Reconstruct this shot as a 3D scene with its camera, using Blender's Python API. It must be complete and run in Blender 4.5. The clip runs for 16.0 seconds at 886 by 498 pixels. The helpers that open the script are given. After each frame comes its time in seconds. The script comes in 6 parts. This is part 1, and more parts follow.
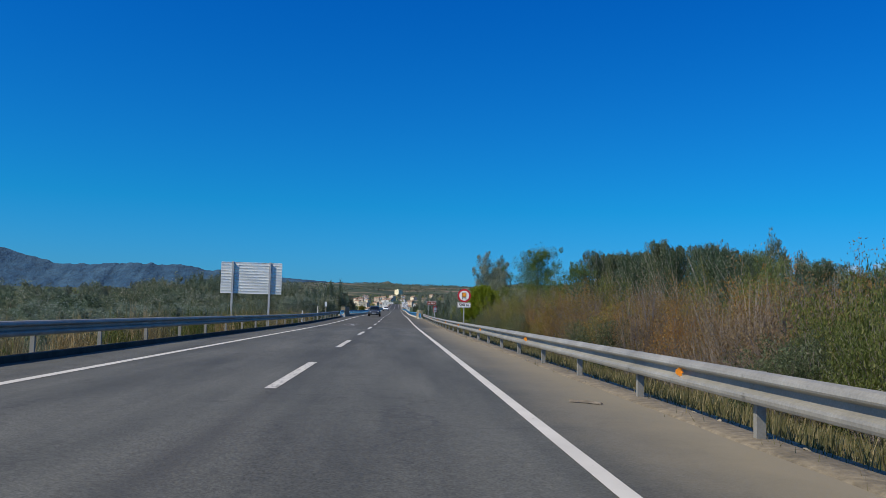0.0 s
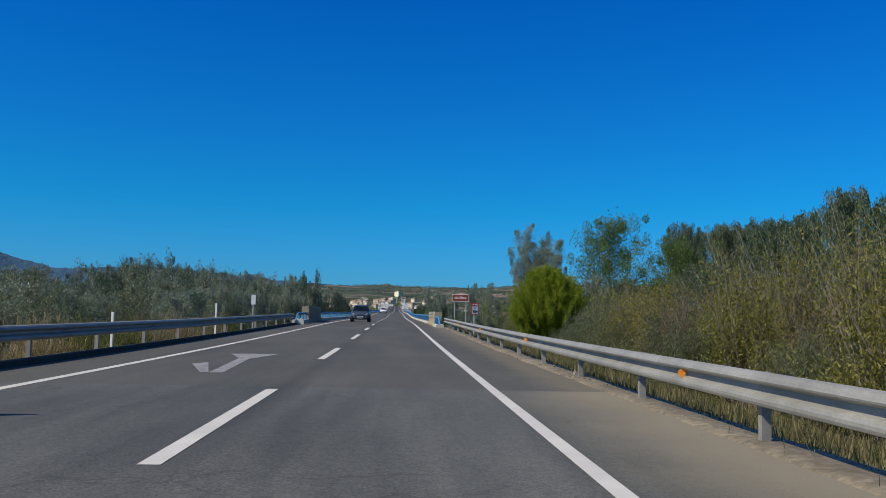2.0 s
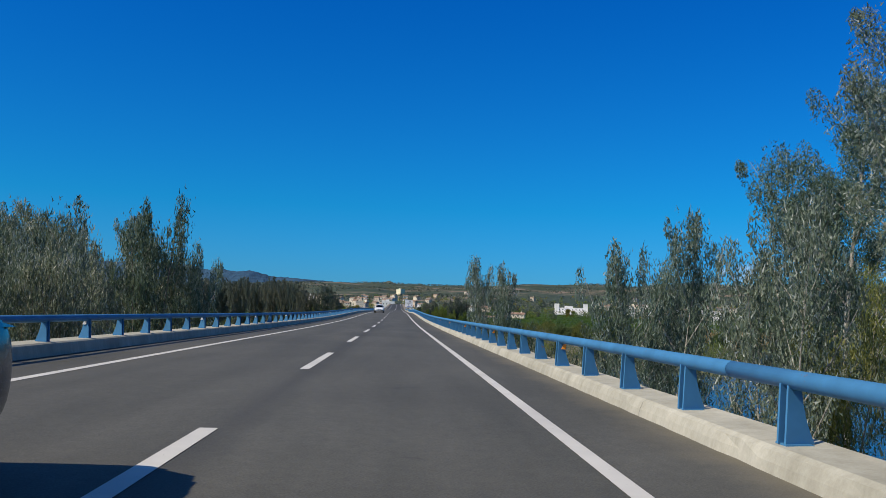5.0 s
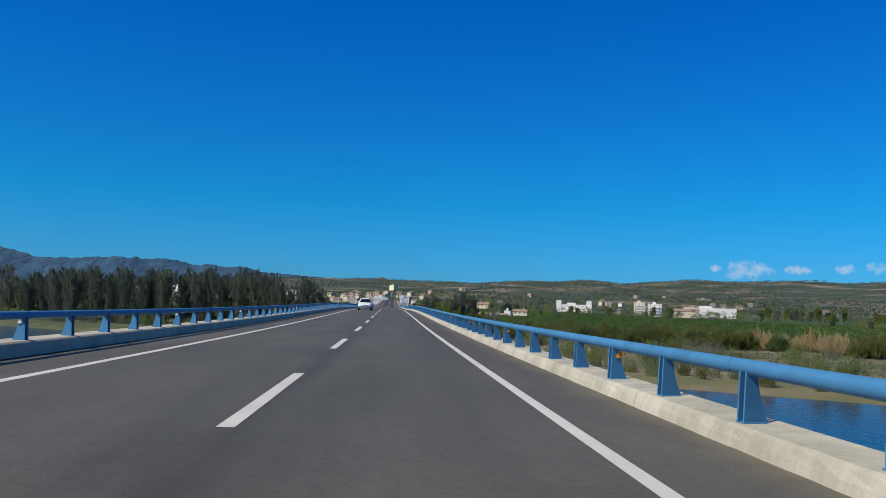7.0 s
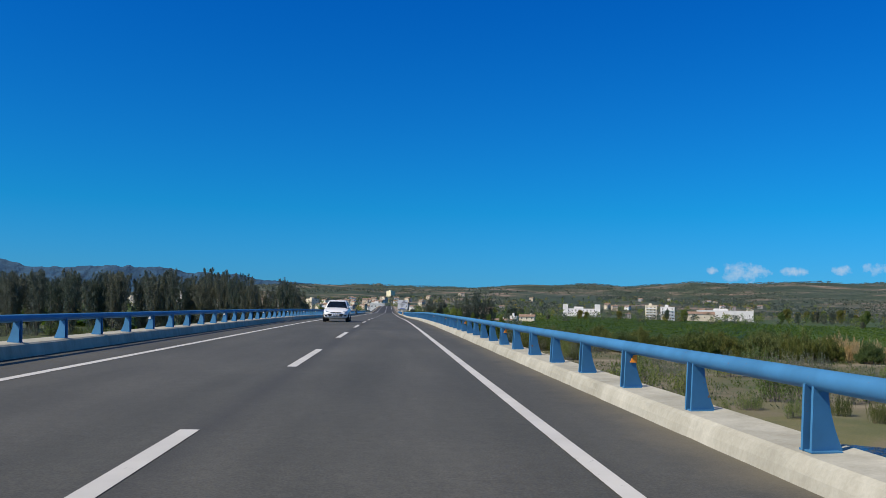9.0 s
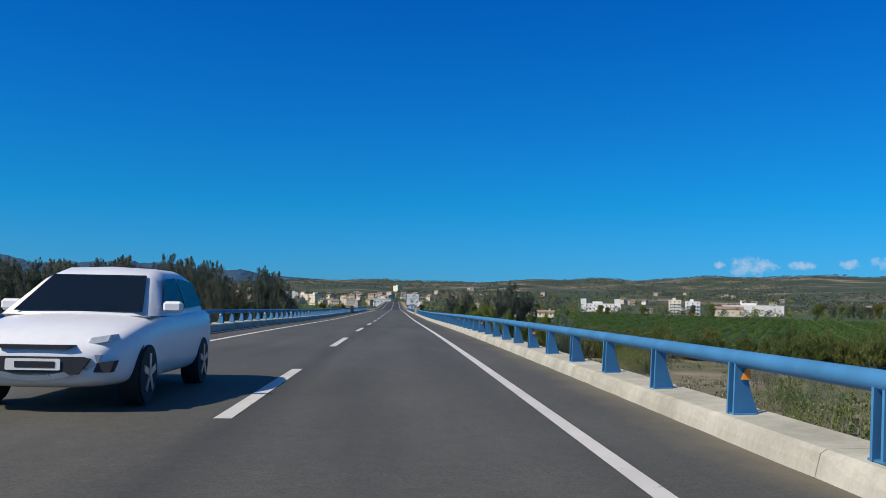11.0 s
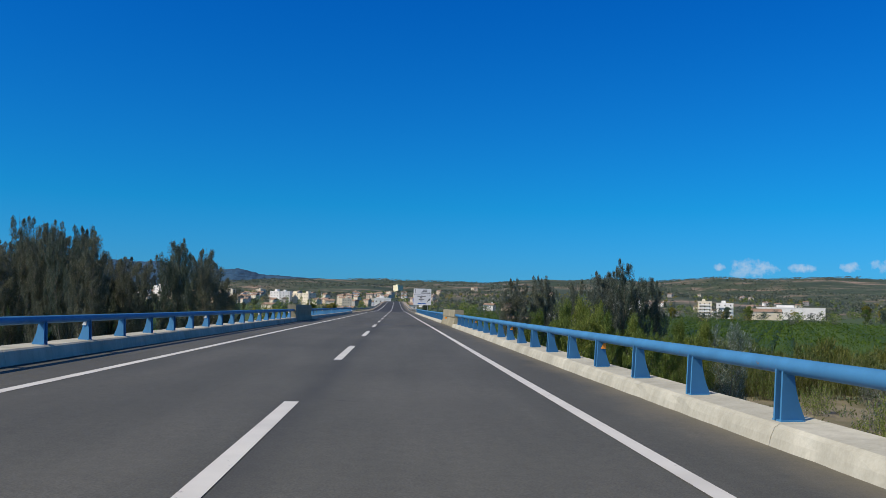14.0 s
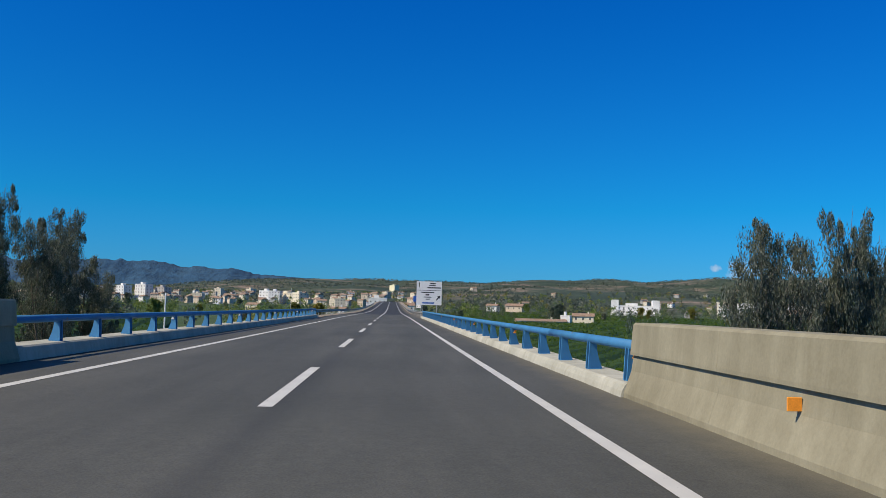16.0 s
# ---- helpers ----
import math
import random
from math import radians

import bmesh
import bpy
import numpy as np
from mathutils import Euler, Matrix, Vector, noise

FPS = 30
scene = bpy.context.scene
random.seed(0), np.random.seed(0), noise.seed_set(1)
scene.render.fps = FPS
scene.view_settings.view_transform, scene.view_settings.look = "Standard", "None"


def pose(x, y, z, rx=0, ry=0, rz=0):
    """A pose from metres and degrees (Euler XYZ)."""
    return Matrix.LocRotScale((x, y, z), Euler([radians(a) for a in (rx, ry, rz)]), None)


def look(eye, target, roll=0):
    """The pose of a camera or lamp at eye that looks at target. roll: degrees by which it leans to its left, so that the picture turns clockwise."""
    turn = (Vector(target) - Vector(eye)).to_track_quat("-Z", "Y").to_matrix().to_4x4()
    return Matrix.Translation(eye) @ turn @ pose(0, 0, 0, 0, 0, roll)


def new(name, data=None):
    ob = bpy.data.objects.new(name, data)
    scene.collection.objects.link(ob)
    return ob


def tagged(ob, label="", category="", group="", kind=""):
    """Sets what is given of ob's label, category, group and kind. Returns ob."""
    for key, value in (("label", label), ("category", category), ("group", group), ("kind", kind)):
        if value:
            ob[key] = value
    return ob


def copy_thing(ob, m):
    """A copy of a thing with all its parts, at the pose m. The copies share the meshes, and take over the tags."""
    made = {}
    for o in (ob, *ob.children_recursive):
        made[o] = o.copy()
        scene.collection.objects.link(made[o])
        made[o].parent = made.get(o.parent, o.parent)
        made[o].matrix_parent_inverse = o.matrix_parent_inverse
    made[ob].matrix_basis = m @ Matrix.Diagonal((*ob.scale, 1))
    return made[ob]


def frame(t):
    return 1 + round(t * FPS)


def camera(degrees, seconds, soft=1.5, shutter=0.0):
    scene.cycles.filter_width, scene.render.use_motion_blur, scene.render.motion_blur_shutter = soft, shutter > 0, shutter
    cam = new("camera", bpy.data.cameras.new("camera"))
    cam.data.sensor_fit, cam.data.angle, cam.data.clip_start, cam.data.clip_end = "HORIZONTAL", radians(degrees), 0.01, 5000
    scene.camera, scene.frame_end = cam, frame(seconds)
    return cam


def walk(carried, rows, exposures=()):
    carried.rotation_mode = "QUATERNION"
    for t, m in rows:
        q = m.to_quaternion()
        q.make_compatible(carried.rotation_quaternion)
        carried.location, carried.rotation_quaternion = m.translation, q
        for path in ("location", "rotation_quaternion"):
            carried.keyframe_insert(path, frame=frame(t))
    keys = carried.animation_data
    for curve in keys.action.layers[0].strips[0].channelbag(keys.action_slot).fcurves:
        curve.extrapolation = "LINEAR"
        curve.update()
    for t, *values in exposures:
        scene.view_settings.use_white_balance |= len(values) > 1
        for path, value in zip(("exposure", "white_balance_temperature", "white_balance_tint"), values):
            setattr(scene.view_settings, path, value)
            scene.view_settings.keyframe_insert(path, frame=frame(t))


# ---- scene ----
cam = camera(54.6, 16.0, soft=0.8)

# seconds, x, y, z, tilt, lean (to the left), turn
PATH = [
    (0, 0.850, -4.167, 1.133, 94.244, 1.616, -2.958),
    (0.5, 0.818, 7.75, 1.134, 94.117, 1.627, -3.056),
    (1, 0.815, 19.35, 1.132, 94.214, 2.090, -3.091),
    (1.5, 0.852, 31.244, 1.124, 94.372, 1.420, -3.087),
    (2, 0.875, 43.977, 1.115, 94.388, 1.216, -2.977),
    (2.5, 0.843, 56.849, 1.120, 93.798, 1.643, -2.918),
    (3, 0.813, 69.212, 1.150, 94.073, 1.446, -3.020),
    (3.5, 0.794, 81.333, 1.211, 94.331, 1.972, -3.054),
    (4, 0.779, 93.657, 1.292, 94.739, 1.479, -3.119),
    (4.5, 0.779, 106.267, 1.374, 94.725, 1.722, -2.978),
    (5, 0.791, 119.095, 1.436, 94.290, 1.807, -2.826),
    (7.5, 0.537, 181.572, 1.527, 94.084, 1.875, -3.369),
    (8, 0.618, 193.612, 1.577, 94.262, 1.695, -3.448),
    (8.5, 0.737, 205.692, 1.651, 94.611, 1.179, -3.574),
    (9, 0.841, 217.965, 1.753, 94.462, 1.215, -3.496),
    (11.5, 0.668, 280.141, 2.348, 94.134, 1.128, -2.929),
    (12, 0.590, 292.617, 2.420, 94.247, 1.282, -2.771),
    (12.5, 0.500, 304.968, 2.460, 94.124, 1.477, -2.741),
    (13, 0.392, 317.162, 2.479, 94.318, 1.281, -2.641),
    (13.5, 0.311, 329.591, 2.494, 94.238, 1.541, -2.894),
    (14, 0.294, 342.485, 2.521, 94.186, 1.343, -3.050),
    (14.5, 0.299, 355.246, 2.570, 94.242, 1.695, -3.223),
    (15, 0.328, 367.873, 2.634, 94.348, 1.757, -3.409),
    (15.5, 0.392, 380.540, 2.705, 94.392, 1.476, -3.392),
    (16, 0.478, 393.249, 2.775, 94.236, 1.442, -3.281),
]


def eye_pose(x, y, z, tilt, lean, turn):
    return pose(x, y, z, tilt, 0, turn) @ pose(0, 0, 0, 0, 0, lean)


walk(cam, [(t, eye_pose(*p)) for t, *p in PATH], [(0.0, 0.0), (16.0, 0.0)])

# ---------------------------------------------------------------- sky and sun
SUN_DIR = Vector((-0.650, -0.317, 0.691)).normalized()   # towards the sun
world = bpy.data.worlds.new("sky")
scene.world = world
world.use_nodes = True
wn, wl = world.node_tree.nodes, world.node_tree.links
wn.clear()
sky = wn.new("ShaderNodeTexSky")
sky.sky_type, sky.sun_disc = "NISHITA", False
sky.sun_elevation = math.asin(SUN_DIR.z)
sky.sun_rotation = math.atan2(SUN_DIR.x, SUN_DIR.y)
sky.air_density, sky.dust_density, sky.ozone_density, sky.altitude = 1.0, 0.35, 4.0, 100
sat = wn.new("ShaderNodeHueSaturation")
sat.inputs["Saturation"].default_value = 1.0
bg = wn.new("ShaderNodeBackground")
bg.inputs["Strength"].default_value = 0.109
wout = wn.new("ShaderNodeOutputWorld")
tint = wn.new("ShaderNodeMix")
tint.data_type, tint.blend_type = "RGBA", "MULTIPLY"
tint.inputs[0].default_value = 1.0
tint.inputs[7].default_value = (0.53, 0.72, 1.0, 1)
# the sky deepens with height
coord = wn.new("ShaderNodeTexCoord")
split = wn.new("ShaderNodeSeparateXYZ")
wl.new(coord.outputs["Generated"], split.inputs[0])
deep = wn.new("ShaderNodeValToRGB")
deep.color_ramp.elements.new(0.12)
deep.color_ramp.elements.new(0.40)
for k, (at_z, col) in enumerate(((0.0, (0.155, 0.51, 1.04, 1)), (0.12, (0.035, 0.565, 0.985, 1)), (0.40, (0.0, 0.455, 1.17, 1)), (0.68, (0.42, 0.66, 0.92, 1)))):
    deep.color_ramp.elements[k].position, deep.color_ramp.elements[k].color = at_z, col
wl.new(split.outputs[2], deep.inputs[0])
wl.new(deep.outputs[0], tint.inputs[7])
wl.new(sky.outputs[0], tint.inputs[6])
wl.new(tint.outputs[2], sat.inputs["Color"])


def sky_math(op, a, b=0.0):
    q = wn.new("ShaderNodeMath")
    q.operation = op
    for sock, v in zip(q.inputs, (a, b)):
        if isinstance(v, (int, float)):
            sock.default_value = v
        else:
            wl.new(v, sock)
    return q.outputs[0]


# small soft cumulus clouds low over the horizon: bearing, height, half width, half height
turn = sky_math("ARCTAN2", split.outputs[0], split.outputs[1])
body = -1.6
for at, up, wide, tall in ((0.398, 0.0545, 0.026, 0.0115), (0.366, 0.0565, 0.008, 0.0045), (0.452, 0.0550, 0.014, 0.0060), (0.497, 0.0570, 0.012, 0.0055), (0.530, 0.0580, 0.018, 0.0065), (0.60, 0.060, 0.030, 0.008)):
    ex = sky_math("DIVIDE", sky_math("SUBTRACT", turn, at), wide)
    ey = sky_math("DIVIDE", sky_math("SUBTRACT", split.outputs[2], up), tall)
    body = sky_math("MAXIMUM", body, sky_math("SUBTRACT", 1.0, sky_math("ADD", sky_math("MULTIPLY", ex, ex), sky_math("MULTIPLY", ey, ey))))
puff = wn.new("ShaderNodeTexNoise")
puff.inputs["Scale"].default_value, puff.inputs["Detail"].default_value, puff.inputs["Roughness"].default_value = 95, 6, 0.62
wl.new(coord.outputs["Generated"], puff.inputs["Vector"])
body = sky_math("ADD", sky_math("MULTIPLY", sky_math("MAXIMUM", body, -1.6), 0.95), sky_math("MULTIPLY", sky_math("SUBTRACT", puff.outputs["Fac"], 0.5), 4.2))
cover = wn.new("ShaderNodeMapRange")
cover.inputs["From Min"].default_value, cover.inputs["From Max"].default_value, cover.inputs["To Max"].default_value = 0.1, 1.5, 0.62
wl.new(body, cover.inputs["Value"])
cloud = wn.new("ShaderNodeMix")
cloud.data_type = "RGBA"
cloud.inputs[7].default_value = (5.6, 6.1, 6.9, 1)
wl.new(cover.outputs[0], cloud.inputs[0])
wl.new(sat.outputs[0], cloud.inputs[6])
wl.new(cloud.outputs[2], bg.inputs["Color"])
wl.new(bg.outputs[0], wout.inputs["Surface"])

sun = new("sun", bpy.data.lights.new("sun", "SUN"))
sun.data.energy, sun.data.angle, sun.data.color = 5.0, radians(0.53), (1.0, 0.90, 0.74)
sun.matrix_world = look((0, 0, 60), Vector((0, 0, 60)) - SUN_DIR)


# ---------------------------------------------------------------- materials
def mat_base(name, rough=0.8, metal=0.0):
    m = bpy.data.materials.new(name)
    m.use_nodes = True
    n, l = m.node_tree.nodes, m.node_tree.links
    b = n["Principled BSDF"]
    b.inputs["Roughness"].default_value = rough
    b.inputs["Metallic"].default_value = metal
    return m, n, l, b


def noise_node(n, l, scale, detail=4.0, rough=0.55, vec=None, stretch=None):
    t = n.new("ShaderNodeTexNoise")
    t.inputs["Scale"].default_value = scale
    t.inputs["Detail"].default_value = detail
    t.inputs["Roughness"].default_value = rough
    if vec is None:
        g = n.new("ShaderNodeNewGeometry")
        vec = g.outputs["Position"]
    if stretch:
        mp = n.new("ShaderNodeMapping")
        mp.inputs["Scale"].default_value = stretch
        l.new(vec, mp.inputs["Vector"])
        vec = mp.outputs[0]
    l.new(vec, t.inputs["Vector"])
    return t.outputs["Fac"]


def ramp(n, l, fac, stops):
    r = n.new("ShaderNodeValToRGB")
    e = r.color_ramp.elements
    while len(e) < len(stops):
        e.new(0.5)
    for k, (p, c) in enumerate(stops):
        e[k].position = p
        e[k].color = (*c, 1) if len(c) == 3 else c
    l.new(fac, r.inputs[0])
    return r.outputs["Color"]


def mix(n, l, fac, a, b, kind="MIX"):
    m = n.new("ShaderNodeMix")
    m.data_type, m.blend_type = "RGBA", kind
    for sock, v in ((m.inputs[0], fac), (m.inputs[6], a), (m.inputs[7], b)):
        if isinstance(v, (int, float)):
            sock.default_value = v
        elif isinstance(v, tuple):
            sock.default_value = (*v, 1)
        else:
            l.new(v, sock)
    return m.outputs[2]


def math_node(n, l, op, a, b=0.0):
    m = n.new("ShaderNodeMath")
    m.operation = op
    for sock, v in zip(m.inputs, (a, b)):
        if isinstance(v, (int, float)):
            sock.default_value = v
        else:
            l.new(v, sock)
    return m.outputs[0]


def bump(n, l, b, height, strength=0.3, dist=0.01):
    k = n.new("ShaderNodeBump")
    k.inputs["Strength"].default_value = strength
    k.inputs["Distance"].default_value = dist
    l.new(height, k.inputs["Height"])
    l.new(k.outputs[0], b.inputs["Normal"])


def two_scale(name, dark, light, big, fine, rough=0.8, metal=0.0, bump_amount=0.2, amount=0.35, stretch=None, dist=0.01):
    """A surface with broad blotches between two colours, and a fine grain over them."""
    m, n, l, b = mat_base(name, rough, metal)
    broad = noise_node(n, l, big, 5, 0.6, stretch=stretch)
    col = ramp(n, l, broad, [(0.32, dark), (0.68, light)])
    grain = noise_node(n, l, fine, 3, 0.6)
    g = ramp(n, l, grain, [(0.3, (1 - amount,) * 3), (0.7, (1 + amount * 0.6,) * 3)])
    col = mix(n, l, 1.0, col, g, "MULTIPLY")
    l.new(col, b.inputs["Base Color"])
    bump(n, l, b, grain, bump_amount, dist)
    return m


def sep_xyz(n, l):
    g = n.new("ShaderNodeNewGeometry")
    s = n.new("ShaderNodeSeparateXYZ")
    l.new(g.outputs["Position"], s.inputs[0])
    return s.outputs


def asphalt(name, dark, light, worn):
    """Tarmac: aggregate grain, long tyre tracks, blotches and, where worn, cracks."""
    m, n, l, b = mat_base(name, 0.72)
    b.inputs["Specular IOR Level"].default_value = 0.24
    broad = noise_node(n, l, 0.9, 5, 0.6, stretch=(1.0, 0.09, 1.0))
    col = ramp(n, l, broad, [(0.3, dark), (0.7, light)])
    blot = noise_node(n, l, 0.16, 4, 0.6)
    col = mix(n, l, 1.0, col, ramp(n, l, blot, [(0.3, (0.86,) * 3), (0.7, (1.12,) * 3)]), "MULTIPLY")
    grain = noise_node(n, l, 55, 2, 0.7)
    amount = 0.45 if worn else 0.28
    col = mix(n, l, 1.0, col, ramp(n, l, grain, [(0.3, (1 - amount,) * 3), (0.72, (1 + amount,) * 3)]), "MULTIPLY")
    coarse = noise_node(n, l, 7, 5, 0.75)
    col = mix(n, l, 1.0, col, ramp(n, l, coarse, [(0.3, (0.86,) * 3), (0.7, (1.1,) * 3)]), "MULTIPLY")
    if worn:
        v = n.new("ShaderNodeTexVoronoi")
        v.feature = "DISTANCE_TO_EDGE"
        v.inputs["Scale"].default_value = 0.55
        g = n.new("ShaderNodeNewGeometry")
        w = n.new("ShaderNodeVectorMath")
        w.operation = "ADD"
        nz = n.new("ShaderNodeTexNoise")
        nz.inputs["Scale"].default_value = 1.4
        nz.inputs["Detail"].default_value = 5
        l.new(g.outputs["Position"], nz.inputs["Vector"])
        l.new(g.outputs["Position"], w.inputs[0])
        l.new(nz.outputs["Color"], w.inputs[1])
        l.new(w.outputs[0], v.inputs["Vector"])
        crack = math_node(n, l, "LESS_THAN", v.outputs["Distance"], 0.012)
        gate = math_node(n, l, "GREATER_THAN", noise_node(n, l, 0.22, 3), 0.5)
        col = mix(n, l, math_node(n, l, "MULTIPLY", math_node(n, l, "MULTIPLY", crack, gate), 0.28), col, (0.025, 0.024, 0.024))
    xyz = sep_xyz(n, l)
    # the worn joint between the lanes, and drips of oil
    away = math_node(n, l, "ABSOLUTE", math_node(n, l, "ADD", xyz[0], 0.75))
    seam = n.new("ShaderNodeMapRange")
    seam.inputs["From Min"].default_value, seam.inputs["From Max"].default_value = 0.50, 0.08
    l.new(math_node(n, l, "ADD", away, math_node(n, l, "MULTIPLY", noise_node(n, l, 0.8, 4, 0.7), 0.35)), seam.inputs["Value"])
    col = mix(n, l, math_node(n, l, "MULTIPLY", seam.outputs[0], 0.55), col, (0.040, 0.039, 0.036))
    drip = ramp(n, l, noise_node(n, l, 1.6, 3, 0.6), [(0.70, (0, 0, 0)), (0.76, (1, 1, 1))])
    col = mix(n, l, math_node(n, l, "MULTIPLY", drip, 0.45), col, (0.035, 0.034, 0.032))
    # dust gathers on the outer shoulder
    wob = math_node(n, l, "MULTIPLY", noise_node(n, l, 0.6, 5, 0.7), 1.4)
    edge = n.new("ShaderNodeMapRange")
    edge.inputs["From Min"].default_value, edge.inputs["From Max"].default_value = (3.0, 4.6) if worn else (3.75, 4.35)
    l.new(math_node(n, l, "ADD", xyz[0], wob), edge.inputs["Value"])
    dust = math_node(n, l, "MULTIPLY", edge.outputs[0], 0.92 if worn else 0.54)
    col = mix(n, l, dust, col, (0.232, 0.203, 0.142) if worn else (0.19, 0.165, 0.113))
    l.new(col, b.inputs["Base Color"])
    bump(n, l, b, grain, 0.5 if worn else 0.3, 0.006)
    return m


def road_paint(name, wear):
    m, n, l, b = mat_base(name, 0.6)
    chips = noise_node(n, l, 9, 6, 0.75)
    col = ramp(n, l, chips, [(0.30 if wear < 0.5 else 0.40, (0.14, 0.135, 0.13)), (0.36 if wear < 0.5 else 0.47, (0.62, 0.60, 0.54))])
    dirt = noise_node(n, l, 1.1, 4)
    col = mix(n, l, 1.0, col, ramp(n, l, dirt, [(0.3, (0.82,) * 3), (0.7, (1.0,) * 3)]), "MULTIPLY")
    l.new(col, b.inputs["Base Color"])
    return m


def concrete(name, dark, light, streak=0.35):
    """Cast concrete: blotches, rain streaks running down, pores."""
    m, n, l, b = mat_base(name, 0.88)
    b.inputs["Specular IOR Level"].default_value = 0.2
    broad = noise_node(n, l, 0.8, 5, 0.65)
    col = ramp(n, l, broad, [(0.3, dark), (0.7, light)])
    st = noise_node(n, l, 3.5, 5, 0.7, stretch=(1, 1, 0.07))
    col = mix(n, l, streak, col, ramp(n, l, st, [(0.42, (0.45, 0.42, 0.36)), (0.6, (1, 1, 1))]), "MULTIPLY")
    grain = noise_node(n, l, 30, 4, 0.7)
    col = mix(n, l, 1.0, col, ramp(n, l, grain, [(0.3, (0.90,) * 3), (0.7, (1.05,) * 3)]), "MULTIPLY")
    l.new(col, b.inputs["Base Color"])
    bump(n, l, b, grain, 0.18, 0.008)
    return m


def painted_metal(name, col, rust=0.1, rough=0.45):
    m, n, l, b = mat_base(name, rough)
    fade = noise_node(n, l, 1.7, 5, 0.6)
    c = ramp(n, l, fade, [(0.3, tuple(v * 0.85 for v in col)), (0.7, tuple(min(1, v * 1.18) for v in col))])
    spots = noise_node(n, l, 5.5, 6, 0.75)
    gate = ramp(n, l, spots, [(0.70 - rust * 0.5, (0, 0, 0)), (0.74 - rust * 0.5, (1, 1, 1))])
    c = mix(n, l, gate, c, (0.20, 0.14, 0.10))
    l.new(c, b.inputs["Base Color"])
    bump(n, l, b, spots, 0.08, 0.004)
    return m


def leaves(name, stops, rough=0.55, through_light=0.45):
    """Foliage: each leaf takes its own tone, each plant a slight shift."""
    m, n, l, b = mat_base(name, rough)
    g = n.new("ShaderNodeNewGeometry")
    o = n.new("ShaderNodeObjectInfo")
    col = ramp(n, l, g.outputs["Random Per Island"], stops)
    sh = ramp(n, l, o.outputs["Random"], [(0.0, (0.70, 0.80, 0.76)), (0.5, (1.0, 1.0, 1.0)), (1.0, (1.28, 1.14, 1.02))])
    col = mix(n, l, 1.0, col, sh, "MULTIPLY")
    l.new(col, b.inputs["Base Color"])
    b.inputs["Specular IOR Level"].default_value = 0.25
    tr = n.new("ShaderNodeBsdfTranslucent")
    l.new(col, tr.inputs["Color"])
    mx = n.new("ShaderNodeMixShader")
    mx.inputs[0].default_value = through_light
    l.new(b.outputs[0], mx.inputs[1])
    l.new(tr.outputs[0], mx.inputs[2])
    l.new(mx.outputs[0], n["Material Output"].inputs["Surface"])
    return m


def plain(name, col, rough=0.6, metal=0.0, var=0.12, scale=6.0):
    return two_scale(name, tuple(v * (1 - var) for v in col), tuple(min(1, v * (1 + var)) for v in col), scale, scale * 12, rough, metal, 0.05, var)


M_OLD = asphalt("old_asphalt", (0.061, 0.063, 0.056), (0.130, 0.132, 0.116), True)
M_NEW = asphalt("bridge_asphalt", (0.071, 0.070, 0.057), (0.103, 0.100, 0.083), False)
M_DARKROAD = asphalt("dark_asphalt", (0.038, 0.037, 0.034), (0.056, 0.055, 0.050), False)
M_LINE_FADED = two_scale("faded_road_paint", (0.13, 0.13, 0.125), (0.36, 0.36, 0.35), 5, 40, 0.7, 0, 0.05, 0.3)
M_FOOTBAND = two_scale("dark_foot_band", (0.022, 0.021, 0.020), (0.055, 0.050, 0.044), 0.7, 9, 0.9, 0, 0.3, 0.4)
M_LINE = road_paint("road_paint", 0.2)
M_LINE_WORN = road_paint("worn_road_paint", 0.8)
M_JOINT = plain("joint_rubber", (0.022, 0.024, 0.030), 0.65)
M_CONC = concrete("ochre_concrete", (0.248, 0.223, 0.150), (0.347, 0.317, 0.222), 0.22)
M_CURB = concrete("whitewashed_concrete", (0.350, 0.338, 0.272), (0.530, 0.512, 0.425), 0.22)
# kerb concrete darkened for the shade on its road side, with tyre dirt
M_KERBDARK = concrete("shade_and_tyre_dark_kerb", (0.045, 0.041, 0.034), (0.10, 0.09, 0.074), 0.3)
M_KERB = concrete("kerb_concrete", (0.20, 0.18, 0.14), (0.34, 0.30, 0.23), 0.3)
M_WHITEWASH = concrete("fresh_whitewash", (0.62, 0.60, 0.55), (0.76, 0.75, 0.71), 0.25)
M_BLUE = painted_metal("blue_paint", (0.052, 0.190, 0.362), 0.10, 0.6)
M_BLUE.node_tree.nodes["Principled BSDF"].inputs["Specular IOR Level"].default_value = 0.25
M_GALV = two_scale("galvanised_steel", (0.225, 0.222, 0.198), (0.335, 0.33, 0.297), 1.2, 40, 0.5, 0.15, 0.05, 0.15)
M_GALV.node_tree.nodes["Principled BSDF"].inputs["Specular IOR Level"].default_value = 0.18
M_POST = two_scale("sign_post_steel", (0.40, 0.41, 0.41), (0.54, 0.55, 0.55), 2, 40, 0.55, 0.4, 0.05, 0.1)
M_ORANGE = plain("orange_reflector", (0.85, 0.30, 0.03), 0.35)
M_WHITE = plain("sign_white", (0.78, 0.78, 0.76), 0.45, 0, 0.05)
M_RED = plain("sign_red", (0.50, 0.02, 0.035), 0.4, 0, 0.08)
M_BROWN = plain("sign_brown", (0.20, 0.045, 0.02), 0.45, 0, 0.08)
M_BLACK = plain("sign_black", (0.018, 0.018, 0.02), 0.5)
M_AMBER = plain("sign_amber", (0.85, 0.33, 0.02), 0.45)
M_SIGNBLUE = plain("sign_blue", (0.03, 0.12, 0.42), 0.45)
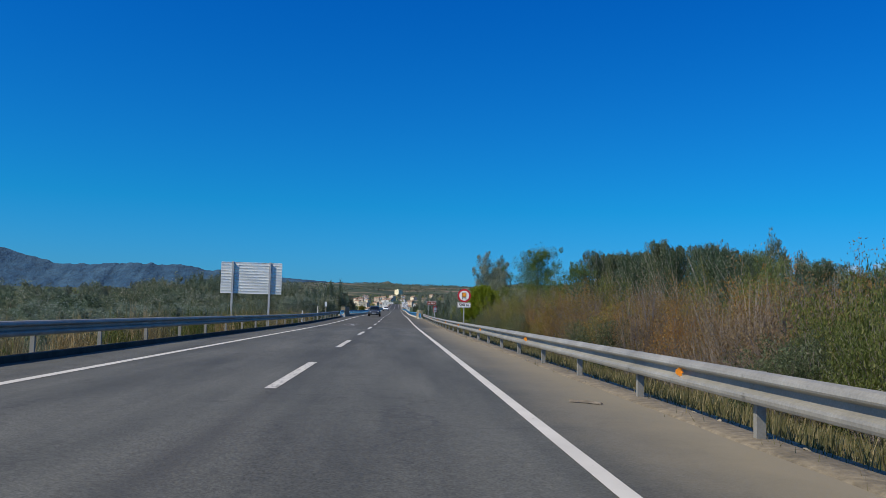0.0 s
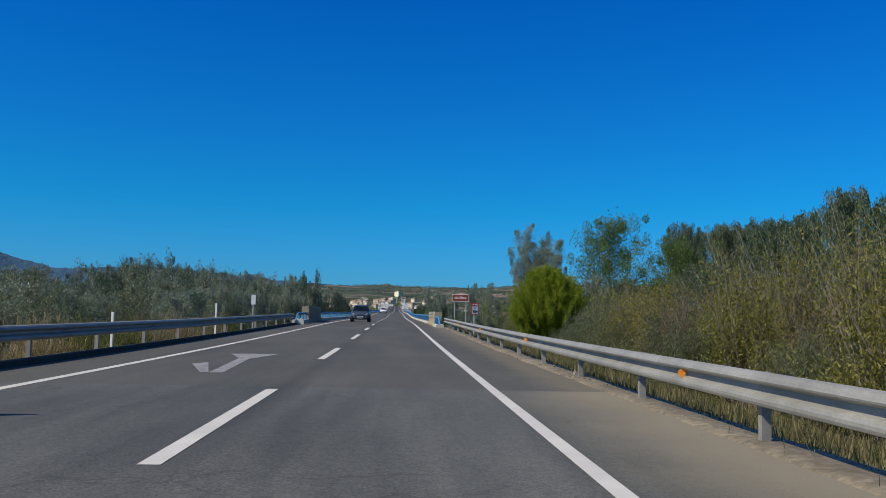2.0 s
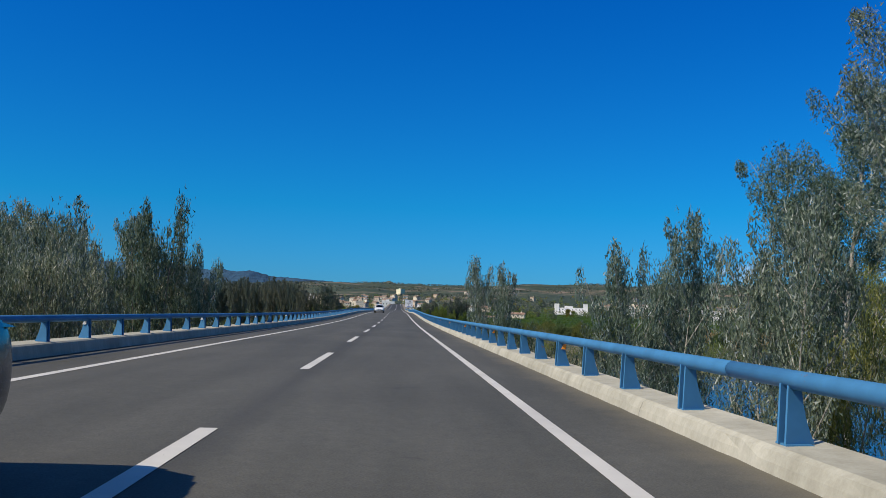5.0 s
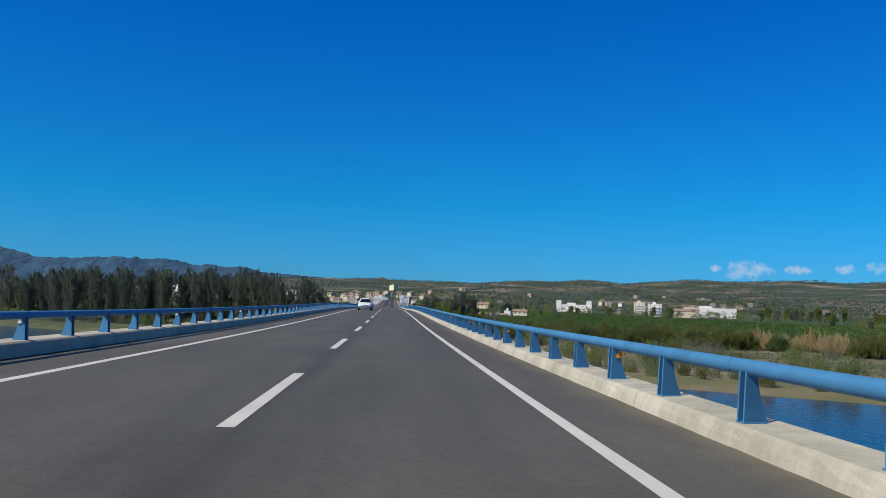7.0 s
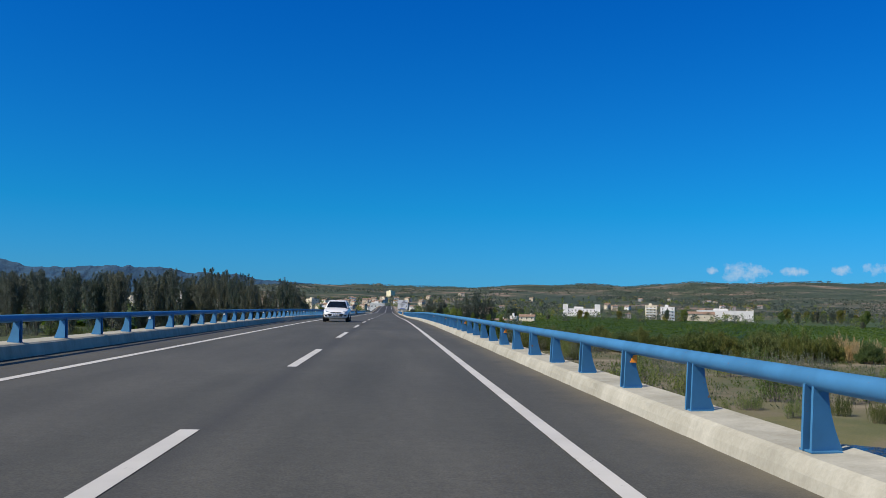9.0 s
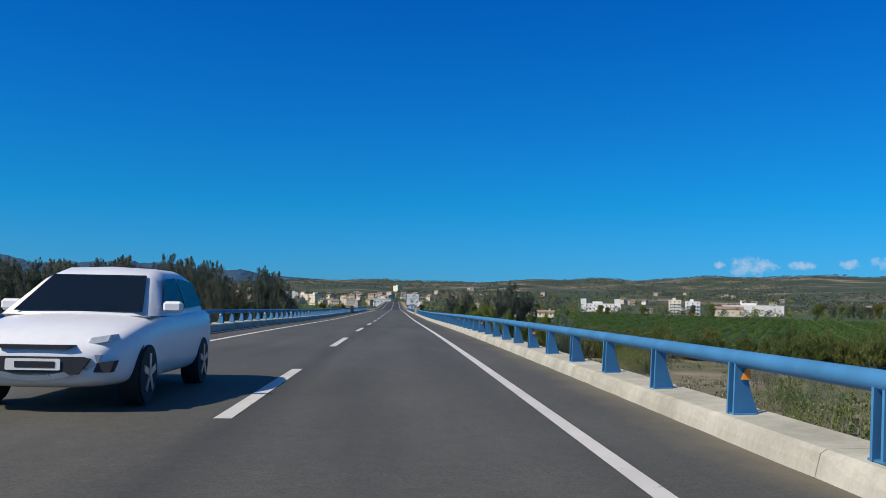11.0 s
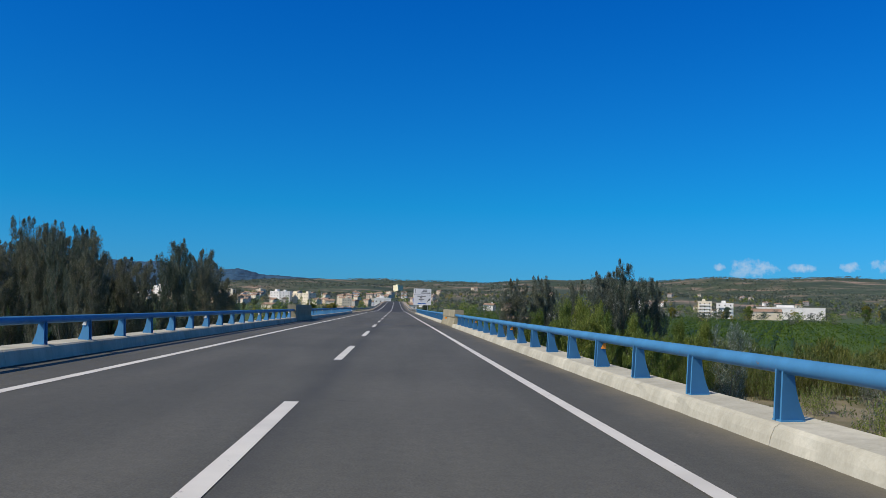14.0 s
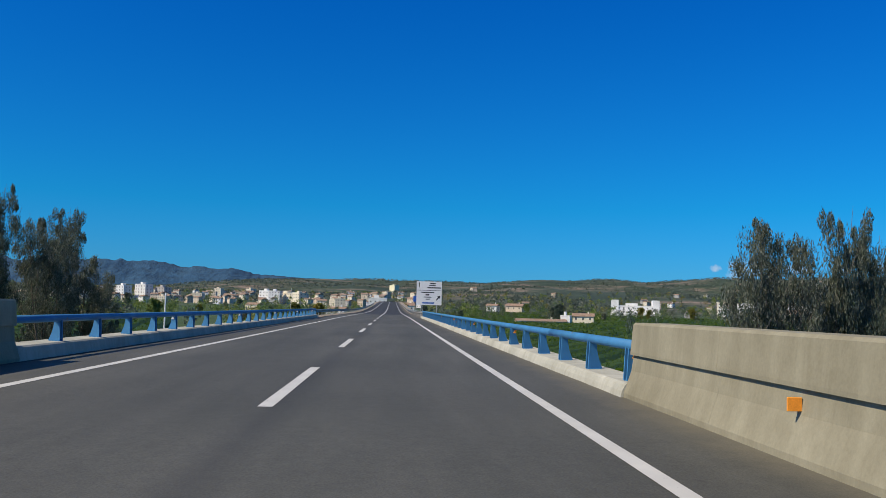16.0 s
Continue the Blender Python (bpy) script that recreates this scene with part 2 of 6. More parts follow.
M_PANEL = two_scale("aluminium_panel", (0.62, 0.66, 0.66), (0.74, 0.78, 0.78), 0.8, 20, 0.45, 0.25, 0.03, 0.06)
M_BARK = two_scale("bark", (0.10, 0.085, 0.065), (0.22, 0.19, 0.15), 2.5, 18, 0.9, 0, 0.6, 0.4, stretch=(1, 1, 0.25))
M_PALEBARK = two_scale("pale_bark", (0.30, 0.27, 0.22), (0.48, 0.45, 0.39), 2.5, 18, 0.9, 0, 0.5, 0.35, stretch=(1, 1, 0.25))
M_TWIG = two_scale("dry_twigs", (0.120, 0.102, 0.090), (0.265, 0.232, 0.205), 1.5, 14, 0.9, 0, 0.2, 0.3)
M_GREY = leaves("grey_green_leaves", [(0.0, (0.058, 0.086, 0.050)), (0.5, (0.120, 0.162, 0.102)), (0.88, (0.205, 0.25, 0.18)), (1.0, (0.43, 0.47, 0.40))])
M_SILVER = leaves("silver_leaves", [(0.0, (0.085, 0.120, 0.080)), (0.5, (0.170, 0.225, 0.158)), (0.85, (0.29, 0.345, 0.275)), (1.0, (0.60, 0.64, 0.58))])
M_GREEN = leaves("green_leaves", [(0.0, (0.070, 0.118, 0.024)), (0.6, (0.155, 0.220, 0.052)), (1.0, (0.30, 0.36, 0.13))])
M_DARK = leaves("dark_leaves", [(0.0, (0.056, 0.078, 0.056)), (0.6, (0.110, 0.138, 0.102)), (1.0, (0.24, 0.265, 0.22))])
M_WILLOW = leaves("willow_leaves", [(0.0, (0.095, 0.130, 0.034)), (0.6, (0.180, 0.225, 0.070)), (1.0, (0.34, 0.37, 0.17))])
M_POPLAR = leaves("poplar_leaves", [(0.0, (0.044, 0.074, 0.042)), (0.55, (0.086, 0.132, 0.074)), (0.88, (0.16, 0.21, 0.135)), (1.0, (0.33, 0.38, 0.29))])
M_PINE = leaves("pine_needles", [(0.0, (0.110, 0.165, 0.010)), (0.6, (0.215, 0.285, 0.020)), (1.0, (0.32, 0.39, 0.050))])
M_RUST = leaves("rusty_leaves", [(0.0, (0.170, 0.088, 0.026)), (0.45, (0.300, 0.168, 0.050)), (0.85, (0.38, 0.240, 0.075)), (1.0, (0.27, 0.245, 0.070))])
M_BROWNLEAF = leaves("brown_leaves", [(0.0, (0.112, 0.076, 0.040)), (0.5, (0.200, 0.145, 0.078)), (0.85, (0.275, 0.212, 0.122)), (1.0, (0.21, 0.20, 0.085))])
M_BUSHGREY = leaves("dark_grey_leaves", [(0.0, (0.062, 0.080, 0.036)), (0.5, (0.116, 0.142, 0.070)), (0.9, (0.19, 0.22, 0.120)), (1.0, (0.28, 0.30, 0.19))])
M_OLIVE = leaves("olive_leaves", [(0.0, (0.115, 0.118, 0.024)), (0.6, (0.220, 0.212, 0.044)), (1.0, (0.34, 0.315, 0.09))])
M_REED = leaves("reed_blades", [(0.0, (0.17, 0.145, 0.075)), (0.5, (0.30, 0.255, 0.145)), (1.0, (0.46, 0.40, 0.25))])
M_BELTREED = leaves("tall_reed_blades", [(0.0, (0.24, 0.195, 0.09)), (0.5, (0.40, 0.325, 0.17)), (1.0, (0.58, 0.48, 0.28))])
M_REEDGREEN = leaves("green_reed_blades", [(0.0, (0.062, 0.088, 0.020)), (0.6, (0.118, 0.152, 0.036)), (1.0, (0.22, 0.235, 0.078))])
M_FIELDREED = leaves("bright_reed_blades", [(0.0, (0.066, 0.100, 0.028)), (0.6, (0.125, 0.170, 0.052)), (1.0, (0.23, 0.27, 0.11))])
M_BUSHGREEN = leaves("yellow_green_leaves", [(0.0, (0.085, 0.130, 0.022)), (0.6, (0.165, 0.225, 0.045)), (1.0, (0.30, 0.35, 0.11))])
M_GRASS = leaves("dry_grass", [(0.0, (0.17, 0.14, 0.06)), (0.5, (0.29, 0.235, 0.115)), (1.0, (0.44, 0.36, 0.20))])
M_VERGE = leaves("verge_grass", [(0.0, (0.080, 0.092, 0.036)), (0.5, (0.140, 0.142, 0.064)), (1.0, (0.29, 0.255, 0.14))])
M_FIELD = leaves("orchard_leaves", [(0.0, (0.050, 0.098, 0.010)), (0.6, (0.078, 0.138, 0.015)), (1.0, (0.110, 0.172, 0.024))])


def ground_material():
    """Earth with grass and scrub patches; pale terraces, dark scrub and fields on the far slopes."""
    m, n, l, b = mat_base("ground_earth", 0.95)
    base = ramp(n, l, noise_node(n, l, 0.08, 6, 0.65), [(0.35, (0.17, 0.14, 0.085)), (0.5, (0.13, 0.125, 0.05)), (0.65, (0.095, 0.105, 0.036))])
    far = ramp(n, l, noise_node(n, l, 0.012, 7, 0.7, stretch=(0.45, 0.8, 1)), [(0.40, (0.026, 0.046, 0.020)), (0.50, (0.045, 0.066, 0.030)), (0.56, (0.115, 0.105, 0.066)), (0.63, (0.29, 0.205, 0.150))])
    xyz = sep_xyz(n, l)
    mr = n.new("ShaderNodeMapRange")
    mr.inputs["From Min"].default_value, mr.inputs["From Max"].default_value = 1000, 1350
    l.new(xyz[1], mr.inputs["Value"])
    # past the river: sand and scrub flats, then green orchard land
    s_ = math_node(n, l, "ADD", xyz[1], math_node(n, l, "MULTIPLY", xyz[0], 0.85))
    s_ = math_node(n, l, "ADD", s_, math_node(n, l, "MULTIPLY", noise_node(n, l, 0.03, 4), 60))
    def between(lo, hi):
        q = n.new("ShaderNodeMapRange")
        q.inputs["From Min"].default_value, q.inputs["From Max"].default_value = lo, hi
        l.new(s_, q.inputs["Value"])
        return q.outputs[0]
    sand = ramp(n, l, noise_node(n, l, 0.05, 6, 0.7), [(0.38, (0.072, 0.088, 0.028)), (0.50, (0.135, 0.118, 0.062)), (0.66, (0.27, 0.225, 0.155))])
    field = ramp(n, l, noise_node(n, l, 0.4, 4, 0.6), [(0.35, (0.030, 0.060, 0.010)), (0.65, (0.050, 0.084, 0.017))])
    meadow = ramp(n, l, noise_node(n, l, 0.07, 6, 0.7), [(0.40, (0.040, 0.058, 0.018)), (0.55, (0.075, 0.090, 0.030)), (0.70, (0.15, 0.13, 0.07))])
    across = n.new("ShaderNodeMapRange")
    across.inputs["From Min"].default_value, across.inputs["From Max"].default_value = -6.0, 6.0
    l.new(xyz[0], across.inputs["Value"])
    base = mix(n, l, between(372, 392), base, mix(n, l, across.outputs[0], meadow, sand))
    base = mix(n, l, between(562, 572), base, field)
    col = mix(n, l, mr.outputs[0], base, far)
    dots = noise_node(n, l, 0.11, 3, 0.6)
    spots = ramp(n, l, dots, [(0.50, (1, 1, 1)), (0.60, (0.42, 0.48, 0.40))])
    col = mix(n, l, mr.outputs[0], col, mix(n, l, 1.0, col, spots, "MULTIPLY"))
    grain = noise_node(n, l, 6, 4, 0.7)
    col = mix(n, l, 1.0, col, ramp(n, l, grain, [(0.3, (0.75,) * 3), (0.7, (1.2,) * 3)]), "MULTIPLY")
    l.new(col, b.inputs["Base Color"])
    bump(n, l, b, grain, 0.5, 0.05)
    return m


M_GROUND = ground_material()
M_SAND = two_scale("river_sand", (0.24, 0.19, 0.13), (0.38, 0.31, 0.22), 0.15, 5, 0.95, 0, 0.4, 0.3, dist=0.05)

M_SOIL = two_scale("shoulder_soil", (0.125, 0.106, 0.072), (0.225, 0.19, 0.132), 0.9, 9, 0.95, 0, 0.8, 0.4, dist=0.03)


def water_material():
    m, n, l, b = mat_base("river_water", 0.06)
    b.inputs["Base Color"].default_value = (0.002, 0.030, 0.095, 1)
    b.inputs["IOR"].default_value = 1.16
    bump(n, l, b, noise_node(n, l, 0.9, 4, 0.6), 0.5, 0.2)
    return m


M_WATER = water_material()


# ---------------------------------------------------------------- helpers
def part(name, bm, material, parent=None, label="", smooth=False):
    """Links a bmesh as one mesh object, under a thing or a part."""
    me = bpy.data.meshes.new(name)
    bm.to_mesh(me)
    bm.free()
    if material:
        me.materials.append(material)
    if smooth:
        for p in me.polygons:
            p.use_smooth = True
    ob = new(name, me)
    ob.parent = parent
    if label:
        tagged(ob, label)
    return ob


def again(name, mesh, parent, loc=(0, 0, 0), rz=0.0, scale=(1, 1, 1)):
    """Another object on a mesh that is already there."""
    ob = new(name, mesh)
    ob.parent = parent
    ob.location, ob.rotation_euler, ob.scale = loc, (0, 0, rz), scale
    return ob


def thing(name, loc=(0, 0, 0), rz=0.0):
    ob = new(name)
    ob.empty_display_size = 0.2
    ob.location, ob.rotation_euler = loc, (0, 0, rz)
    return ob


def box(bm, lo, hi, bevel=0.0):
    """A box between two corners; bevel rounds its edges."""
    r = bmesh.ops.create_cube(bm, size=1)
    vs = r["verts"]
    for v in vs:
        v.co = Vector([lo[i] + (v.co[i] + 0.5) * (hi[i] - lo[i]) for i in range(3)])
    if bevel:
        es = list({e for v in vs for e in v.link_edges})
        bmesh.ops.bevel(bm, geom=es, offset=bevel, segments=1, affect="EDGES")


def tube(bm, a, b, ra, rb, sides=8, caps=True):
    """A tapered round bar from a to b."""
    a, b = Vector(a), Vector(b)
    m = Matrix.Translation((a + b) / 2) @ (b - a).to_track_quat("Z", "Y").to_matrix().to_4x4()
    bmesh.ops.create_cone(bm, cap_ends=caps, segments=sides, radius1=ra, radius2=rb, depth=(b - a).length, matrix=m)


def sweep(bm, profile, path, closed=True):
    """Extrudes a cross-section of (across, up) along places; across is +x, the path runs near y."""
    rings = [[bm.verts.new((p[0] + u, p[1], p[2] + v)) for u, v in profile] for p in path]
    n = len(profile)
    for r0, r1 in zip(rings, rings[1:]):
        for k in range(n if closed else n - 1):
            bm.faces.new((r0[k], r0[(k + 1) % n], r1[(k + 1) % n], r1[k]))
    if closed:
        bm.faces.new(rings[0])
        bm.faces.new(rings[-1][::-1])
    bmesh.ops.recalc_face_normals(bm, faces=bm.faces)


def plate(bm, outline, axis, lo, hi):
    """Extrudes a flat outline along an axis: 'x' takes (y, z), 'y' takes (x, z), 'z' takes (x, y)."""
    def put(p, d):
        return {"x": (d, p[0], p[1]), "y": (p[0], d, p[1]), "z": (p[0], p[1], d)}[axis]
    a = [bm.verts.new(put(p, lo)) for p in outline]
    b = [bm.verts.new(put(p, hi)) for p in outline]
    n = len(outline)
    bm.faces.new(a)
    bm.faces.new(b[::-1])
    for k in range(n):
        bm.faces.new((a[k], a[(k + 1) % n], b[(k + 1) % n], b[k]))
    bmesh.ops.recalc_face_normals(bm, faces=bm.faces)


def lettering(text, size, material, parent, loc, rx=90, squeeze=1.0, weight=0.0):
    """Raised writing in the built-in font, centred, turned into a mesh."""
    cu = bpy.data.curves.new("lettering", "FONT")
    cu.body, cu.size, cu.align_x, cu.align_y, cu.extrude = text, size, "CENTER", "CENTER", 0.002
    cu.offset, cu.resolution_u = weight, 3
    tmp = bpy.data.objects.new("tmp", cu)
    scene.collection.objects.link(tmp)
    dg = bpy.context.evaluated_depsgraph_get()
    me = bpy.data.meshes.new_from_object(tmp.evaluated_get(dg))
    bpy.data.objects.remove(tmp)
    me.materials.clear()
    me.materials.append(material)
    ob = new("lettering", me)
    ob.parent = parent
    ob.location, ob.rotation_euler, ob.scale = loc, (radians(rx), 0, 0), (squeeze, 1, 1)
    return ob


# ---------------------------------------------------------------- plan of the road
NODES_Y = np.array([-80, -25, 25, 70, 115, 160, 205, 250, 295, 340, 385, 430, 490, 583, 650, 720, 790, 880, 1000], float)
NODES_Z = np.array([0, 0.001, 0.005, 0.029, 0.296, 0.361, 0.522, 0.956, 1.306, 1.39, 1.606, 1.825, 2.15, 2.6, 3.6, 5.0, 6.5, 8.0, 9.6])


def spline_bends():
    n, h = len(NODES_Y), np.diff(NODES_Y)
    a, b = np.eye(n), np.zeros(n)
    for i in range(1, n - 1):
        a[i, i - 1], a[i, i], a[i, i + 1] = h[i - 1], 2 * (h[i - 1] + h[i]), h[i]
        b[i] = 6 * ((NODES_Z[i + 1] - NODES_Z[i]) / h[i] - (NODES_Z[i] - NODES_Z[i - 1]) / h[i - 1])
    return np.linalg.solve(a, b)


BENDS = spline_bends()


def road_z(y):
    """Height of the road's surface along its length."""
    y = min(max(y, -80.0), 1000.0)
    j = int(min(max(np.searchsorted(NODES_Y, y) - 1, 0), len(NODES_Y) - 2))
    h, a, c = NODES_Y[j + 1] - NODES_Y[j], NODES_Y[j + 1] - y, y - NODES_Y[j]
    return float(BENDS[j] * a**3 / (6 * h) + BENDS[j + 1] * c**3 / (6 * h) + (NODES_Z[j] / h - BENDS[j] * h / 6) * a + (NODES_Z[j + 1] / h - BENDS[j + 1] * h / 6) * c)


X_RIGHT, X_MID, X_LEFT = 2.35, -0.884, -4.45      # painted lines
CURB_R, CURB_L = 3.57, -6.05                        # inner feet of the parapet kerbs
WALL_R = 3.61                                       # inner foot of the walls at the right
DASH_FIRST, DASH_STEP, DASH_LONG = 8.06, 14.1, 6.2


def joint_y(which, x):
    """The slanting expansion joints at the two ends of the bridge."""
    return (120.2 if which == 1 else 392.6) + (3.5 - x) * (0.55 if which == 1 else 0.72)


def steps(a, b, d):
    n = max(1, int(math.ceil((b - a) / d)))
    return [a + (b - a) * k / n for k in range(n + 1)]


def strip(name, x0, x1, y0, y1, lift, material, parent=None, d=4.0):
    """A band of road surface or paint that follows the road's rise."""
    bm = bmesh.new()
    prev = None
    for y in steps(y0, y1, d):
        row = [bm.verts.new((x, y, road_z(y) + lift)) for x in (x0, x1)]
        if prev:
            bm.faces.new((prev[0], prev[1], row[1], row[0]))
        prev = row
    return part(name, bm, material, parent)


# ---------------------------------------------------------------- ground, river, hills
def smooth(a, b, v):
    t = min(max((v - a) / (b - a), 0.0), 1.0)
    return t * t * (3 - 2 * t)


PLAIN_Y = [250, 330, 520, 640, 900, 1060, 1273, 1420, 1600, 2000, 3000, 3700, 4700]
PLAIN_Z = [-7.8, -7.6, -6.8, -5.6, -2.4, 2.4, 7.0, 13.5, 22, 38, 88, 102, 94]


def bank(x, y):
    """Distance past the near bank of the river, which runs askew to the road."""
    return y + 0.85 * x


def ground_z(x, y):
    s = bank(x, y)
    wob = noise.noise((x * 0.03, y * 0.03, 3.1))
    near_side = -0.9 - 3.2 * smooth(7, 26, abs(x + 1.2)) + 0.5 * wob
    low = -4.0 - 2.5 * smooth(95, 150, s) + 0.4 * wob
    z = near_side * (1 - smooth(84, 128, s)) + low * smooth(84, 128, s)
    r0 = 168 + 14 * wob
    z += (-9.6 - z) * smooth(r0, r0 + 16, s)
    plain_h = float(np.interp(max(y, 250) + 0.1 * abs(x), PLAIN_Y, PLAIN_Z))
    if y > 1200:
        k = smooth(1200, 2600, y)
        plain_h += k * (26 * noise.noise((x * 0.0016, y * 0.0016, 9)) + 12 * noise.noise((x * 0.006, y * 0.004, 2)))
        plain_h += k * 66 * smooth(250, 2400, x)
        plain_h *= 1 - 0.6 * smooth(1300, 2400, y) * smooth(150, 1100, -x)
    plain_h += 0.5 * wob
    shift = 8 * wob + 34 * smooth(10, 70, -x)
    far = smooth(308 + shift, 336 + shift, s)
    z = z * (1 - far) + plain_h * far
    # the road's own bank on the far side
    if y > 400:
        k = (1 - smooth(6.5, 16, abs(x + 1.2))) * smooth(402, 418, y + 0.6 * x) * (1 - smooth(992, 1070, y))
        z = z * (1 - k) + (road_z(y) - 0.35) * k
    return z


def grown(a, b, first, rate):
    out, d = [a], first
    while out[-1] < b:
        out.append(out[-1] + d)
        d *= rate
    return out


def build_ground():
    xs = grown(0, 3600, 3.0, 1.075)
    xs = [-v for v in xs[:0:-1]] + xs
    xs = [v - 1.2 for v in xs]
    ys = [-90 + 5 * k for k in range(0, 110)] + [v + 460 for v in grown(0, 4200, 6, 1.05)]
    verts = [(x, y, ground_z(x, y)) for y in ys for x in xs]
    w = len(xs)
    faces = [(j * w + i, j * w + i + 1, (j + 1) * w + i + 1, (j + 1) * w + i) for j in range(len(ys) - 1) for i in range(w - 1)]
    me = bpy.data.meshes.new("ground")
    me.from_pydata(verts, [], faces)
    me.materials.append(M_GROUND)
    for p in me.polygons:
        p.use_smooth = True
    return tagged(new("ground", me), "scrubby earth plain with river banks and terraced slopes beyond", "ground", kind="structure")


build_ground()

bm = bmesh.new()
for lo, hi in ((-420, 420),):
    rows_ = []
    for x in steps(lo, hi, 20):
        rows_.append([bm.verts.new((x, s - 0.85 * x, -8.4)) for s in (160, 384)])
    for a, b in zip(rows_, rows_[1:]):
        bm.faces.new((a[0], b[0], b[1], a[1]))
tagged(part("water", bm, M_WATER), "dark blue river water under the bridge", "river", kind="structure")


def ridge(name, points, depth, material, label):
    """A far range: crest heights along a line, with slopes and folds."""
    bm = bmesh.new()
    cols = []
    for (x0, y0, z0), (x1, y1, z1) in zip(points, points[1:]):
        for k in range(14):
            t = k / 14
            x, y = x0 + (x1 - x0) * t, y0 + (y1 - y0) * t
            z = z0 + (z1 - z0) * t + 13 * noise.noise((x * 0.009, 4, 1)) + 8 * noise.noise((x * 0.03, 2, 7)) + 3 * noise.noise((x * 0.09, 2, 7))
            cols.append((x, y, z))
    grid = []
    for j in range(9):
        f = j / 8
        row = []
        for x, y, z in cols:
            fold = 22 * noise.noise((x * 0.01, f * 2.2, 5)) * (1 - f) * f * 4
            row.append(bm.verts.new((x + fold, y - depth * (1 - f), -20 + (z + 20) * f**1.25 + fold)))
        grid.append(row)
    for a, b in zip(grid, grid[1:]):
        for k in range(len(a) - 1):
            bm.faces.new((a[k], a[k + 1], b[k + 1], b[k]))
    return tagged(part(name, bm, material, smooth=True), label, "mountains", kind="structure")


# rock with the blue of aerial haze put into its base colour
M_MOUNT = two_scale("haze_blue_rock", (0.008, 0.046, 0.100), (0.030, 0.086, 0.150), 0.008, 0.035, 0.95, 0, 0.9, 0.30, dist=14)
M_HILL = two_scale("distant_scrub", (0.045, 0.062, 0.045), (0.10, 0.105, 0.075), 0.01, 0.06, 0.95, 0, 0.3, 0.35, dist=4)
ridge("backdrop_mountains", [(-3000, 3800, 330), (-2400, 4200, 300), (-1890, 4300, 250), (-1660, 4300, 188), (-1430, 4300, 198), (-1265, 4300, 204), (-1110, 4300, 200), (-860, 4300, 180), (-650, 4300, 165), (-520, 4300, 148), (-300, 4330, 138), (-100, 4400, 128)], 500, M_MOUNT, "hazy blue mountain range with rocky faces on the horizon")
ridge("backdrop_hill", [(-700, 4200, 96), (-300, 4200, 108), (-150, 4200, 122), (-60, 4200, 140), (60, 4200, 132), (180, 4200, 110), (800, 4200, 112), (1600, 4100, 140), (2400, 3900, 168), (3500, 3300, 200)], 500, M_HILL, "low scrub-covered hills on the horizon")

# ---------------------------------------------------------------- road
bm = bmesh.new()
road = thing("road")
tagged(road, "two-lane asphalt road with white lines leading over a bridge", "road", kind="structure")
bm.free()
OLD_END = 57.0
strip("old_surface", -6.3, 4.15, -80, OLD_END, 0.0, M_OLD, road)
strip("bridge_surface", -6.3, 4.15, OLD_END, 520, 0.0, M_NEW, road)
strip("far_surface", -6.3, 4.15, 520, 1000, 0.0, M_DARKROAD, road)
strip("shoulder_edge", 4.15, 4.75, -80, 104, -0.03, M_SAND, road)
strip("shoulder_edge", 4.15, 6.0, 487, 1000, -0.03, M_SAND, road)
strip("shoulder_edge", -8.0, -6.3, 470, 1000, -0.03, M_SAND, road)
strip("edge_line", X_RIGHT - 0.076, X_RIGHT + 0.076, -80, OLD_END, 0.005, M_LINE, road)
strip("edge_line", X_RIGHT - 0.076, X_RIGHT + 0.076, OLD_END, 1000, 0.005, M_LINE, road)
strip("edge_line", X_LEFT - 0.09, X_LEFT + 0.09, -80, 1000, 0.005, M_LINE, road)
strip("centre_line", X_MID - 0.08, X_MID + 0.08, 498, 1000, 0.005, M_LINE, road)
for k in range(-6, 35):
    y = DASH_FIRST + DASH_STEP * k
    strip("lane_dash", X_MID - 0.085, X_MID + 0.085, y, y + DASH_LONG, 0.005, M_LINE_WORN if y < 50 else M_LINE, road)
# narrow band along the left kerb's foot, darker than the asphalt
strip("kerb_foot_band", CURB_L - 0.02, CURB_L + 0.10, 106, 487, 0.003, M_FOOTBAND, road)
# the slanting return arrow on the oncoming lane
bm = bmesh.new()
for poly in (((-2.45, 59.6), (-2.2, 59.6), (-2.5, 64.2), (-2.75, 64.2)), ((-2.75, 64.2), (-2.45, 64.2), (-2.1, 66.4), (-3.3, 66.2)), ((-3.3, 62.0), (-2.6, 59.6), (-2.45, 59.6), (-3.1, 62.6))):
    vs = [bm.verts.new((x, y, road_z(y) + 0.006)) for x, y in poly]
    bm.faces.new(vs)
bmesh.ops.recalc_face_normals(bm, faces=bm.faces)
part("lane_arrow", bm, M_LINE_FADED, road)

